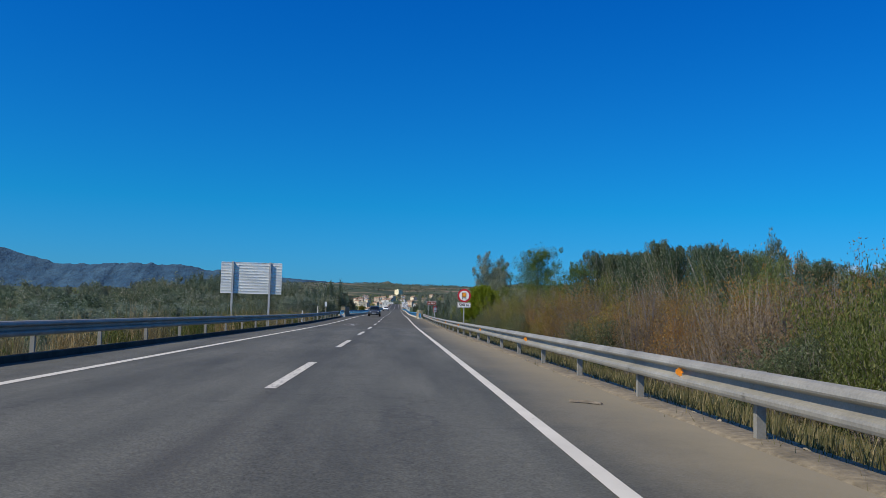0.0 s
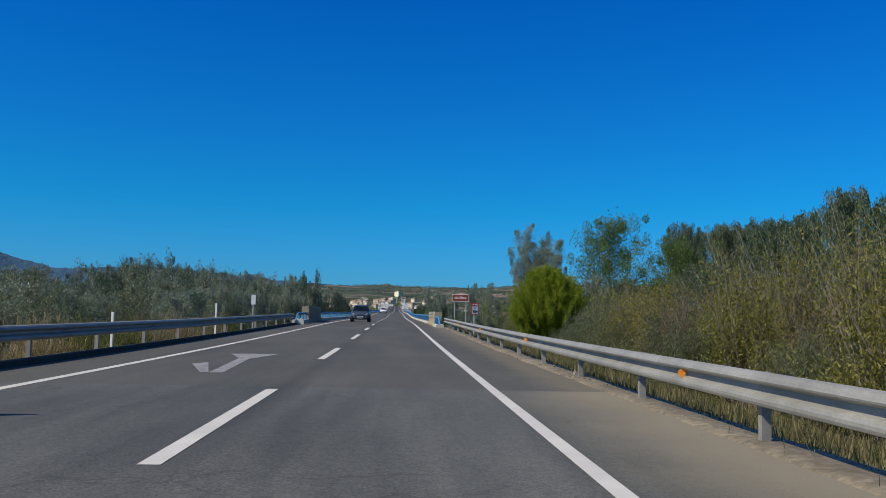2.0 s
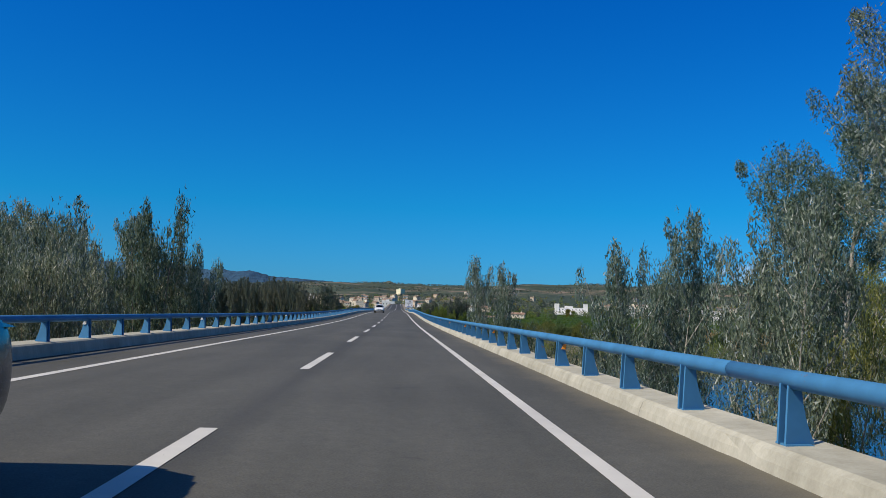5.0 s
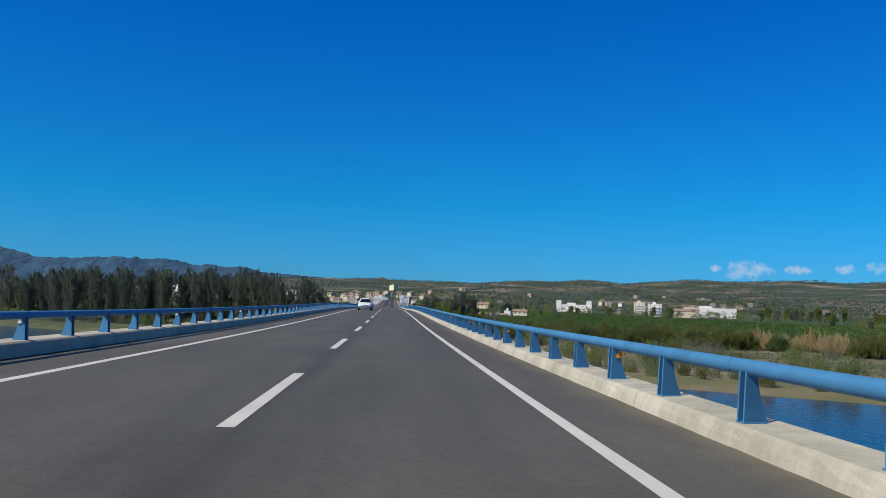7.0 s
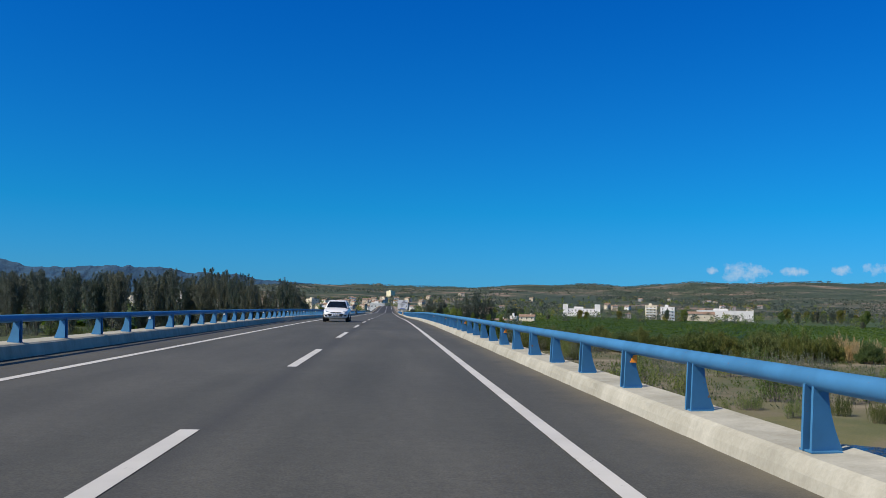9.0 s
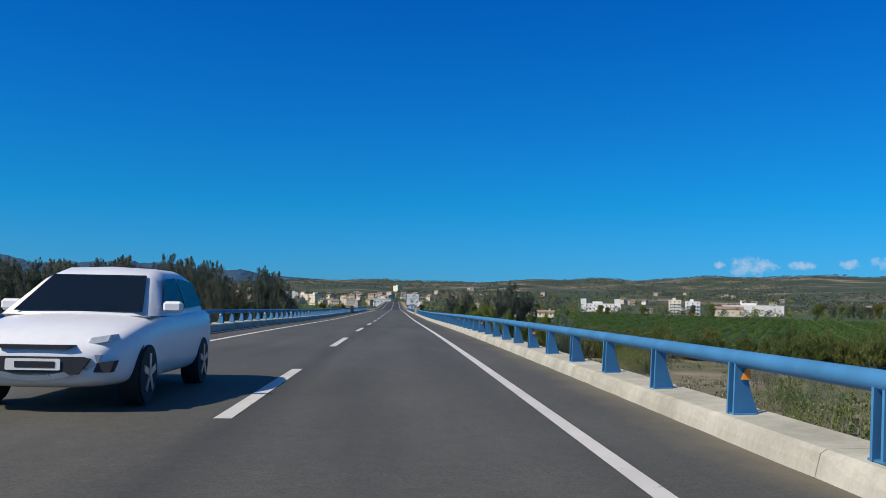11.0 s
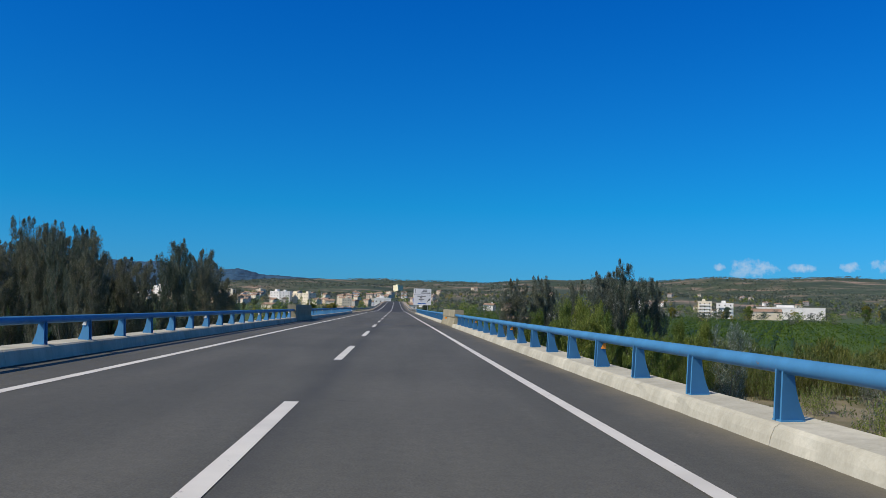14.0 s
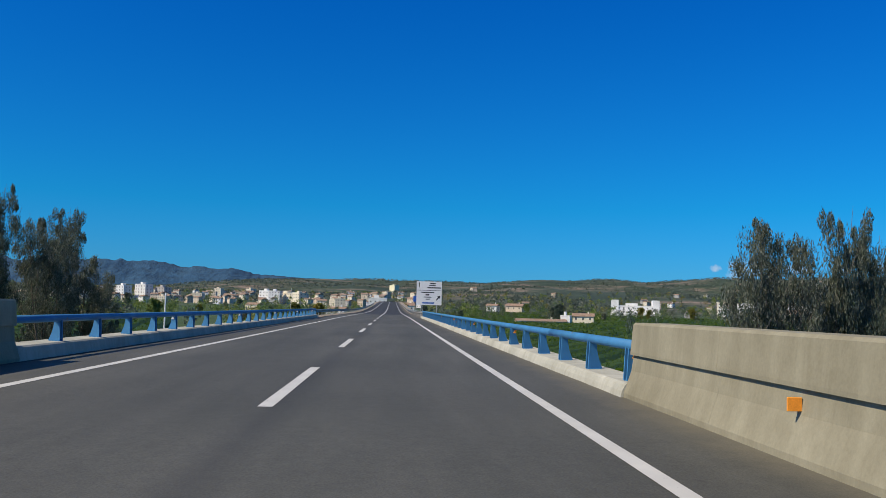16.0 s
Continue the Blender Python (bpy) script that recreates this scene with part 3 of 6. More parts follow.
# kerb and verge at the left, before the bridge
# its dark colour carries the shaded face as well as tyre dirt
bm = bmesh.new()
sweep(bm, [(0, -0.2), (0, 0.09), (0.03, 0.12), (0.22, 0.12), (0.22, -0.2)], [(-6.3, y, road_z(y)) for y in steps(-80, 105.8, 4)])
tagged(part("kerb_left", bm, M_KERBDARK), "low concrete kerb beside the road, darkened for shade and tyre dirt", "kerb", kind="structure")
bm = bmesh.new()
random.seed(5)
prev = None
for y in steps(-80, 102.5, 0.45):
    w = 0.07 * noise.noise((0, y * 0.3, 3)) + 0.025 * noise.noise((0, y * 1.7, 3))
    h = max(0.0, 0.05 * noise.noise((4, y * 0.5, 1)) + 0.01) * (0.25 if y < 62 else 1.2)
    row = [bm.verts.new(c) for c in ((4.0 + w, y, road_z(y) - 0.05), (4.07 + w, y, road_z(y) + 0.015 + h), (4.2 + w * 0.5, y, road_z(y) + 0.03 + h * 0.8), (4.45 + w, y, road_z(y) + 0.02 + h), (4.7, y, road_z(y) - 0.10))]
    if prev:
        for k in range(4):
            bm.faces.new((prev[k], prev[k + 1], row[k + 1], row[k]))
    prev = row
bmesh.ops.recalc_face_normals(bm, faces=bm.faces)
tagged(part("kerb_right", bm, M_SOIL, smooth=True), "crumbling earth and concrete edging beside the hard shoulder", "kerb", kind="structure")
# grassy verge falling from the shoulder's lip to the thicket
bm = bmesh.new()
prev = None
for y in steps(-80, 104, 2.0):
    row = []
    for x in (4.55, 5.2, 6.0, 7.2, 9.0):
        t = smooth(4.5, 9.0, x)
        row.append(bm.verts.new((x, y, (road_z(y) - 0.10) * (1 - t) + (ground_z(9.0, y) - 0.1) * t + 0.05 * noise.noise((x, y * 0.6, 7)))))
    if prev:
        for k in range(4):
            bm.faces.new((prev[k], prev[k + 1], row[k + 1], row[k]))
    prev = row
bmesh.ops.recalc_face_normals(bm, faces=bm.faces)
tagged(part("verge", bm, M_GROUND, smooth=True), "sloping grassy earth verge behind the crash barrier", "verge", kind="structure")
# broken lumps of concrete and stones under the barrier
bm = bmesh.new()
for k in range(210):
    y = random.uniform(58, 102) if k < 190 else random.uniform(-5, 58)
    r = random.uniform(0.015, 0.045)
    x = random.uniform(4.02, 4.6)
    m = Matrix.Translation((x, y, road_z(y) + (0.02 if x < 4.45 else -0.06))) @ Matrix.Rotation(random.uniform(0, 6), 4, (random.random(), random.random(), 1)) @ Matrix.Diagonal((1.2, random.uniform(0.8, 1.8), 0.45, 1))
    bmesh.ops.create_icosphere(bm, subdivisions=1, radius=r, matrix=m)
tagged(part("rubble", bm, M_KERB), "broken concrete lumps and stones under the barrier", "rubble", kind="stuff")
# whitewashed block at the head of the left parapet
s = thing("end_block", (-5.95, 105.0, road_z(105)), 0.1)
tagged(s, "small whitewashed concrete block at the parapet's end", "concrete block")
bm = bmesh.new()
sweep(bm, [(-0.32, -0.2), (-0.30, 0.22), (-0.2, 0.40), (-0.05, 0.34), (0.1, 0.42), (0.28, 0.3), (0.33, -0.2)], [(0, -0.3, 0), (0.02, 0.1, 0.02), (0, 0.35, -0.02)])
part("block", bm, M_WHITEWASH, s)

# ---------------------------------------------------------------- bridge
bridge = thing("bridge")
tagged(bridge, "long concrete road bridge over the river with slanting ends", "bridge", kind="structure")
bm = bmesh.new()
prof = [(-6.75, -0.05), (-6.75, -0.35), (-4.2, -0.6), (-4.2, -1.9), (2.0, -1.9), (2.0, -0.6), (4.15, -0.35), (4.15, -0.05)]
sweep(bm, prof, [(0, y, road_z(y)) for y in steps(104, 480, 8)])
part("deck", bm, M_CONC, bridge)
for py in (150, 190, 230, 270, 310, 350, 385):
    bm = bmesh.new()
    for px in (-3.3, 1.1):
        tube(bm, (px, py - 0.5 * px, -13), (px, py - 0.5 * px, road_z(py) - 1.8), 0.65, 0.65, 14)
    part("pier", bm, M_CONC, bridge, smooth=False)
for which in (1, 2):
    bm = bmesh.new()
    prev = None
    for x in steps(-5.9, 3.45, 1.0):
        yj = joint_y(which, x)
        row = [bm.verts.new((x, yj + d, road_z(yj + d) + 0.007)) for d in (-0.27, 0.27)]
        if prev:
            bm.faces.new((prev[0], row[0], row[1], prev[1]))
        prev = row
    bmesh.ops.recalc_face_normals(bm, faces=bm.faces)
    part("expansion_joint", bm, M_JOINT, bridge, "dark rubber expansion joint across the road")


# the blue post: two curved blades set slightly askew, and a foot plate
def blade_outline(side, n=7):
    """The road-side edge is straight; the outer edge flares towards the foot."""
    inner, outer = [], []
    for k in range(n + 1):
        t = k / n
        inner.append((side * (-0.100 + 0.025 * t), 0.50 * t))
        outer.append((side * (0.045 + 0.115 * (1 - t) ** 2.0), 0.50 * t))
    return inner + outer[::-1]


def post_mesh(side):
    bm = bmesh.new()
    for y in (-0.055, 0.035):
        plate(bm, blade_outline(side), "y", y, y + 0.02)
    bmesh.ops.rotate(bm, verts=bm.verts[:], cent=(0, 0, 0), matrix=Matrix.Rotation(radians(13 * side), 3, "Z"))
    box(bm, (-0.09 if side > 0 else -0.13, -0.092, -0.012), (0.13 if side > 0 else 0.09, 0.092, 0.003))
    me = bpy.data.meshes.new("post")
    bm.to_mesh(me)
    bm.free()
    me.materials.append(M_BLUE)
    return me


POST_R, POST_L = post_mesh(1), post_mesh(-1)
bm = bmesh.new()
plate(bm, [(-0.045, 0.0), (0.045, 0.0), (0.045, 0.09), (0.0, 0.09)], "y", -0.072, -0.064)
REFL = bpy.data.meshes.new("reflector")
bm.to_mesh(REFL)
bm.free()
REFL.materials.append(M_ORANGE)
REFL_WHITE = REFL.copy()
REFL_WHITE.materials[0] = M_WHITE

CURB_TOP = 0.19


def parapet(name, side, y0, y1, first_post, step, reflectors, label, bent_start=False):
    """A parapet: whitewashed kerb in lengths, blue posts and a blue tube rail. side is +1 at the right."""
    foot = CURB_R if side > 0 else CURB_L
    base = thing(name, (foot, (y0 + y1) / 2, road_z((y0 + y1) / 2)))
    tagged(base, label, "parapet", "bridge parapets", kind="structure")
    off = Vector(base.location)
    high = CURB_TOP + (0.08 if side < 0 else 0.0)
    prof = [(0, -0.3), (0, 0.0), (0.02 * side, 0.08), (0.055 * side, high - 0.03), (0.10 * side, high), (0.44 * side, high + 0.01), (0.54 * side, high + 0.02), (0.58 * side, high), (0.58 * side, -0.6)]
    cuts = steps(y0, y1, 8.5)
    for a, b in zip(cuts, cuts[1:]):
        bm = bmesh.new()
        prev = None
        for y in steps(a + 0.006, b - 0.006, 0.42 if side > 0 else 2.2):
            chip = 0.035 * max(0.0, noise.noise((side * 3, y * 1.9, 2))) + 0.012 * noise.noise((side * 5, y * 0.5, 6))
            worn = 0.03 * max(0.0, noise.noise((side, y * 1.3, 8)))
            ring = [bm.verts.new((foot + u + side * (chip if k < 3 else worn if k < 5 else 0) - off.x, y - off.y, road_z(y) + v - (worn * 0.6 if k in (3, 4) else 0) - off.z)) for k, (u, v) in enumerate(prof)]
            if prev:
                for k in range(len(ring)):
                    j = (k + 1) % len(ring)
                    bm.faces.new((prev[k], prev[j], ring[j], ring[k]))
            else:
                bm.faces.new(ring)
            prev = ring
        bm.faces.new(prev[::-1])
        bmesh.ops.recalc_face_normals(bm, faces=bm.faces)
        part("kerb_length", bm, M_CURB, base)
    px = foot + side * 0.25
    tube = 0.685 if side > 0 else 0.735
    ys = []
    y = first_post
    while y < y1 - 0.3:
        if y > y0 + 0.3:
            ys.append(y)
        y += step
    for k, y in enumerate(ys):
        z = road_z(y) + high + 0.012
        again("post", POST_R if side > 0 else POST_L, base, (px - off.x, y - off.y, z - off.z), 0, (1, 1, (tube - 0.045 - high) / 0.5))
        if round((y - first_post) / step) % 5 == reflectors:
            r = again("reflector", REFL if side > 0 else REFL_WHITE, base, (px - off.x + 0.03 * side, y - off.y, z - off.z + 0.30))
            tagged(r, "orange reflector" if side > 0 else "white reflector")
    # tube rail in lengths, with a sleeve at each joint
    bend = y0 + (0.2 if side > 0 and bent_start else 0.0)
    cuts = steps(bend + (1.2 if bent_start else 0), y1, 6.4)
    rx = px - off.x + side * 0.0
    oval = [(0.079 * math.cos(a), 0.075 * math.sin(a)) for a in (k * math.tau / 16 for k in range(16))]
    for a, b in zip(cuts, cuts[1:]):
        bm = bmesh.new()
        sweep(bm, oval, [(rx, y - off.y, road_z(y) - off.z + tube) for y in steps(a + 0.004, b - 0.004, 2.2)])
        if a > cuts[0] and b < cuts[-1]:
            for f in [f for f in bm.faces if len(f.verts) > 4]:
                bm.faces.remove(f)
        part("rail", bm, M_BLUE, base, smooth=True)
    if bent_start:
        bm = bmesh.new()
        z0 = road_z(bend) - off.z
        path = [(rx, bend + 1.2 - off.y, z0 + tube), (rx, bend + 0.95 - off.y, z0 + tube - 0.02), (rx + side * 0.02, bend + 0.78 - off.y, z0 + 0.65), (rx + side * 0.04, bend + 0.2 - off.y, z0 + 0.32), (rx + side * 0.05, bend + 0.05 - off.y, z0 + 0.2)]
        sweep(bm, [(u * 0.86, v * 0.86) for u, v in oval], path)
        part("rail_end", bm, M_BLUE, base, "bent-down end of the blue rail", smooth=True)
    return base


W1R, W1L, W2R, W2L = (108.4, 120.4), (113.2, 124.2), (392.4, 404.7), (398.6, 408.9)
parapet("parapet_right_start", 1, 103.5, W1R[0], 104.6, 1.75, 2, "short blue tube parapet on a chipped white kerb", True)
parapet("parapet_right", 1, W1R[1], W2R[0], 120.90, 2.3387, 1, "blue steel tube parapet on a whitewashed concrete kerb")
parapet("parapet_right_end", 1, W2R[1], 487, 405.08, 2.3387, 0, "blue steel tube parapet on a whitewashed concrete kerb")
parapet("parapet_left_start", -1, 106.1, W1L[0], 107.6, 2.3387, 7, "short blue tube parapet on a chipped white kerb", True)
parapet("parapet_left", -1, W1L[1], W2L[0], 125.11, 2.3387, 1, "blue steel tube parapet on a pale concrete kerb")
parapet("parapet_left_end", -1, W2L[1], 470, 411.20, 2.3387, 4, "blue steel tube parapet on a pale concrete kerb")


def abutment_wall(name, side, y0, y1, high, label):
    """A cast wall over the abutment: sloping foot, upright face, a jutting upper course, and joints."""
    foot = WALL_R if side > 0 else CURB_L
    base = thing(name, (foot, y0, road_z(y0)))
    tagged(base, label, "wall", kind="structure")
    off = Vector(base.location)
    s = side
    led = high * 0.6
    lower = [(0.0, -0.4), (0.0, 0.06), (0.10 * s, 0.36), (0.13 * s, led - 0.03), (0.60 * s, led - 0.03), (0.60 * s, -0.4)]
    upper = [(0.085 * s, led - 0.03), (0.085 * s, led + 0.01), (0.12 * s, high - 0.03), (0.15 * s, high), (0.62 * s, high), (0.64 * s, high - 0.03), (0.64 * s, led - 0.03)]
    for prof, nm in ((lower, "wall_foot"), (upper, "wall_top")):
        cuts = steps(y0, y1, 4.1)
        for a, b in zip(cuts, cuts[1:]):
            bm = bmesh.new()
            sweep(bm, prof, [(0, y - off.y, road_z(y) - off.z + (0.002 if nm == "wall_top" else 0)) for y in (a + 0.0015, (a + b) / 2, b - 0.0015)])
            part(nm, bm, M_CONC, base)
    return base


abutment_wall("wall_abutment_right", 1, *W1R, 1.05, "ochre concrete abutment wall with graffiti scrawls")
abutment_wall("wall_abutment_left", -1, *W1L, 1.28, "shaded concrete abutment wall beside the road")
abutment_wall("wall_far_abutment_right", 1, *W2R, 1.0, "sunlit ochre concrete abutment wall with a ledge")
abutment_wall("wall_far_abutment_left", -1, *W2L, 1.1, "shaded concrete abutment wall beside the road")


# ---------------------------------------------------------------- crash barriers
def beam_mesh(long):
    """One length of W-shaped steel beam, its face at x = 0 to -0.08."""
    w = [(0.0, -0.158), (-0.035, -0.154), (-0.068, -0.142), (-0.082, -0.115), (-0.084, -0.085), (-0.074, -0.060), (-0.040, -0.040), (0.004, -0.026), (0.008, 0.030), (-0.050, 0.050), (-0.082, 0.066), (-0.090, 0.084), (-0.078, 0.112), (-0.045, 0.143), (0.0, 0.157)]
    back = [(x + 0.006, z) for x, z in w[::-1]]
    bm = bmesh.new()
    sweep(bm, w + back, [(0, -0.06, 0), (0, long / 2, 0), (0, long + 0.06, 0)])
    me = bpy.data.meshes.new("beam")
    bm.to_mesh(me)
    bm.free()
    me.materials.append(M_GALV)
    return me


def rail_post_mesh():
    bm = bmesh.new()
    plate(bm, [(-0.04, -0.04), (0.05, -0.04), (0.05, -0.018), (0.043, -0.018), (0.043, -0.033), (-0.033, -0.033), (-0.033, 0.033), (0.043, 0.033), (0.043, 0.018), (0.05, 0.018), (0.05, 0.04), (-0.04, 0.04)], "z", -0.75, 0.66)
    box(bm, (-0.07, -0.035, 0.44), (-0.02, 0.035, 0.62))
    me = bpy.data.meshes.new("rail_post")
    bm.to_mesh(me)
    bm.free()
    me.materials.append(M_GALV)
    return me


BEAM, RAIL_POST = beam_mesh(4.0), rail_post_mesh()
bm = bmesh.new()
plate(bm, [(0.0, -0.07), (-0.075, -0.02), (-0.075, 0.02), (0.0, 0.07)], "y", -0.004, 0.004)
box(bm, (-0.005, -0.02, -0.015), (0.01, 0.02, 0.015))
BREFL = bpy.data.meshes.new("reflector")
bm.to_mesh(BREFL)
bm.free()
BREFL.materials.append(M_ORANGE)


def barrier(name, side, x, y0, count, height, refl, label, flip=False):
    base = thing(name, (x, y0, road_z(y0)))
    tagged(base, label, "crash barrier", "crash barriers", kind="structure")
    for k in range(count):
        y = y0 + 4.0 * k
        z = road_z(y) - road_z(y0)
        b = again("beam", BEAM, base, (0, 4.0 * k, z + height), 0, (side, 1, 1))
        b.rotation_euler = (math.atan2(road_z(y + 4) - road_z(y), 4), 0, 0)
        again("rail_post", RAIL_POST, base, (0.075 * side, 4.0 * k, z), 0, (side, 1, 1))
        if refl and k % 3 == 2:
            r = again("reflector", BREFL, base, (-0.03 * side, 4.0 * k - 2.1, z + height + 0.005), 0, (side, 1, 1))
            tagged(r, "orange reflector")
    return base


barrier("crash_barrier_right", 1, 4.22, 103.85 - 4 * 32, 32, 0.51, True, "galvanised steel crash barrier with orange reflectors")
barrier("crash_barrier_left", -1, -6.52, 106.0 - 4 * 33, 33, 0.58, False, "galvanised steel crash barrier in shade")
barrier("crash_barrier_far_right", 1, 4.3, 487.0, 60, 0.55, False, "galvanised steel crash barrier beside the rising road")
barrier("crash_barrier_far_left", -1, -6.6, 470.0, 64, 0.55, False, "galvanised steel crash barrier beside the rising road")


# ---------------------------------------------------------------- plants
def mesh_from(name, verts, faces, material):
    me = bpy.data.meshes.new(name)
    me.from_pydata(verts, [], faces)
    me.materials.append(material)
    return me


def leaf_cloud(rng, centres, per, spread, size, upright, long, wide=0.38):
    """Leaf blades scattered round given centres: verts and faces of slim pointed leaves."""
    centres = np.asarray(centres, float)
    c = np.repeat(centres, per, axis=0)
    n = len(c)
    off = rng.normal(0, 1, (n, 3))
    off *= (np.cbrt(rng.random((n, 1))) / np.maximum(np.linalg.norm(off, axis=1, keepdims=True), 1e-6))
    spread = np.asarray(spread, float)
    if spread.ndim == 2:
        spread = np.repeat(spread, per, axis=0)
    c = c + off * spread
    d = rng.normal(0, 1, (n, 3))
    d[:, 2] = np.abs(d[:, 2]) + upright
    d /= np.linalg.norm(d, axis=1, keepdims=True)
    s = np.cross(d, rng.normal(0, 1, (n, 3)))
    s /= np.maximum(np.linalg.norm(s, axis=1, keepdims=True), 1e-6)
    k = size * rng.uniform(0.6, 1.4, (n, 1))
    a, b = d * k * long, s * k * wide
    v = np.stack([c - a * 0.4 + b, c - a * 0.4 - b, c + a * 0.6], 1).reshape(-1, 3)
    f = np.arange(n * 3).reshape(-1, 3)
    return v, f


HEIGHT = {}


def tree_meshes(seed, high, radius, crown_from, leaf_mat, bark, limbs=20, along=7, per=40, leaf=0.1, upright=0.6, long=2.4, rise=(0.6, 1.4), trunk_r=0.16, stems=1, puff=0.2):
    """A tapered trunk with rising limbs, each clad in a plume of leaves that thins to its tip."""
    rng = np.random.default_rng(seed)
    bm = bmesh.new()
    cs, sp = [], []
    rr = trunk_r / (1 if stems == 1 else 1.4)
    for st in range(stems):
        ang = st * math.tau / stems + rng.uniform(0, 1.5)
        lean = np.array([math.cos(ang), math.sin(ang), 0]) * (rng.uniform(0.0, 0.05) * high if stems == 1 else rng.uniform(0.35, 0.6) * radius)
        top = high * (1.0 if st == 0 else rng.uniform(0.78, 0.97))
        pts = [np.array([lean[0] * 0.05, lean[1] * 0.05, -0.6])]
        for k in range(1, 6):
            t = k / 5
            pts.append(np.array([lean[0] * t + rng.normal(0, 0.01) * high, lean[1] * t + rng.normal(0, 0.01) * high, top * t]))
        for k in range(5):
            tube(bm, pts[k], pts[k + 1], rr * (1 - k / 5.2), rr * (1 - (k + 1) / 5.2), 7, False)
        for k in range(int(along * 1.6)):
            t = crown_from + (1 - crown_from) * (k + rng.random()) / (along * 1.6)
            j = min(int(t * 5), 4)
            cs.append(pts[j] + (pts[j + 1] - pts[j]) * (t * 5 - j))
            w = puff * radius * (1.05 - t) ** 0.5
            sp.append((w, w, w * 1.7))
        for b in range(max(3, limbs // stems)):
            t = crown_from + (0.93 - crown_from) * ((b + rng.random()) / max(3, limbs // stems)) ** 0.85
            j = min(int(t * 5), 4)
            q = pts[j] + (pts[j + 1] - pts[j]) * (t * 5 - j)
            a = b * 2.4 + rng.uniform(-0.6, 0.6)
            w = min(1.0, 0.45 + 1.6 * (t - crown_from)) * (1 - t) ** 0.55 * 1.35
            reach = radius * rng.uniform(0.55, 1.0) * w * (0.75 if stems > 1 else 1.0)
            e = q + np.array([math.cos(a) * reach, math.sin(a) * reach, reach * rng.uniform(*rise)])
            if e[2] > high:
                e[2] = high * rng.uniform(0.93, 1.0)
            m = q + (e - q) * 0.5 + np.array([0, 0, -0.08 * reach])
            tube(bm, q, m, rr * 0.40 * (1.1 - t), rr * 0.26 * (1.1 - t) + 0.008, 5, False)
            tube(bm, m, e, rr * 0.26 * (1.1 - t) + 0.008, 0.008, 4, False)
            for k in range(along):
                u = 0.25 + 0.78 * (k + rng.random()) / along
                c = (q + (m - q) * u * 2) if u < 0.5 else (m + (e - m) * (u - 0.5) * 2)
                w = puff * radius * (1.15 - u) ** 0.6 * rng.uniform(0.6, 1.25)
                cs.append(c + rng.normal(0, 0.05, 3) * radius)
                sp.append((w, w, w * 1.5))
    trunk = bpy.data.meshes.new("trunk")
    bm.to_mesh(trunk)
    bm.free()
    trunk.materials.append(bark)
    v, f = leaf_cloud(rng, cs, per, sp, leaf, upright, long)
    crown = mesh_from("crown", v.tolist(), f.tolist(), leaf_mat)
    HEIGHT[crown.name] = float(np.percentile(v[:, 2], 99.5))
    return trunk, crown


def pine_meshes(seed, radius, low, high, leaf_mat, bark):
    """A round pine bush: a dome of upright boughs, each a lump of needles that radiate from its twig."""
    rng = np.random.default_rng(seed)
    bm = bmesh.new()
    tube(bm, (0, 0, low - 2.2), (0, 0, high * 0.8), 0.16, 0.05, 8, False)
    mid, up, down = low + 0.40 * (high - low), 0.60 * (high - low), 0.40 * (high - low)
    v, tips = [], []
    lumps = 240
    for k in range(lumps):
        z = 1 - 1.8 * (k + 0.5) / lumps
        a = k * 2.39996 + rng.uniform(-0.15, 0.15)
        r = math.sqrt(max(0.0, 1 - z * z)) * (1 if z > 0 else 1 + 0.12 * z)
        f = rng.uniform(0.80, 1.03)
        c = np.array([math.cos(a) * r * radius * f, math.sin(a) * r * radius * f, mid + z * f * (up if z > 0 else down)])
        if k % 5 == 0:
            tube(bm, (0, 0, max(low, c[2] - 0.8)), tuple(c * np.array([0.92, 0.92, 1])), 0.035, 0.012, 4, False)
        axis = np.array([math.cos(a) * r * 0.55, math.sin(a) * r * 0.55, 0.85 + 0.3 * z])
        axis /= np.linalg.norm(axis)
        for shell, count, size in ((1.0, 215, 1.12), (0.80, 110, 1.3), (0.55, 70, 1.6)):
            base = c * np.array([shell, shell, 1.0]) + np.array([0, 0, 0.12 * (shell - 1)])
            t = rng.uniform(-0.36, 0.30, (count, 1))
            twig = base + axis * t * size + rng.normal(0, 0.062, (count, 3)) * (1.25 - t * 1.7) * size
            d = rng.normal(0, 0.62, (count, 3)) + axis * 1.0
            d /= np.linalg.norm(d, axis=1, keepdims=True)
            w = np.cross(d, rng.normal(0, 1, (count, 3)))
            w /= np.maximum(np.linalg.norm(w, axis=1, keepdims=True), 1e-6)
            n = rng.uniform(0.10, 0.18, (count, 1)) * size
            v.append(np.stack([twig + w * 0.014 * size, twig - w * 0.014 * size, twig + d * n], 1).reshape(-1, 3))
    trunk = bpy.data.meshes.new("trunk")
    bm.to_mesh(trunk)
    bm.free()
    trunk.materials.append(bark)
    v = np.concatenate(v)
    crown = mesh_from("crown", v.tolist(), np.arange(len(v)).reshape(-1, 3).tolist(), leaf_mat)
    HEIGHT[crown.name] = high
    return trunk, crown


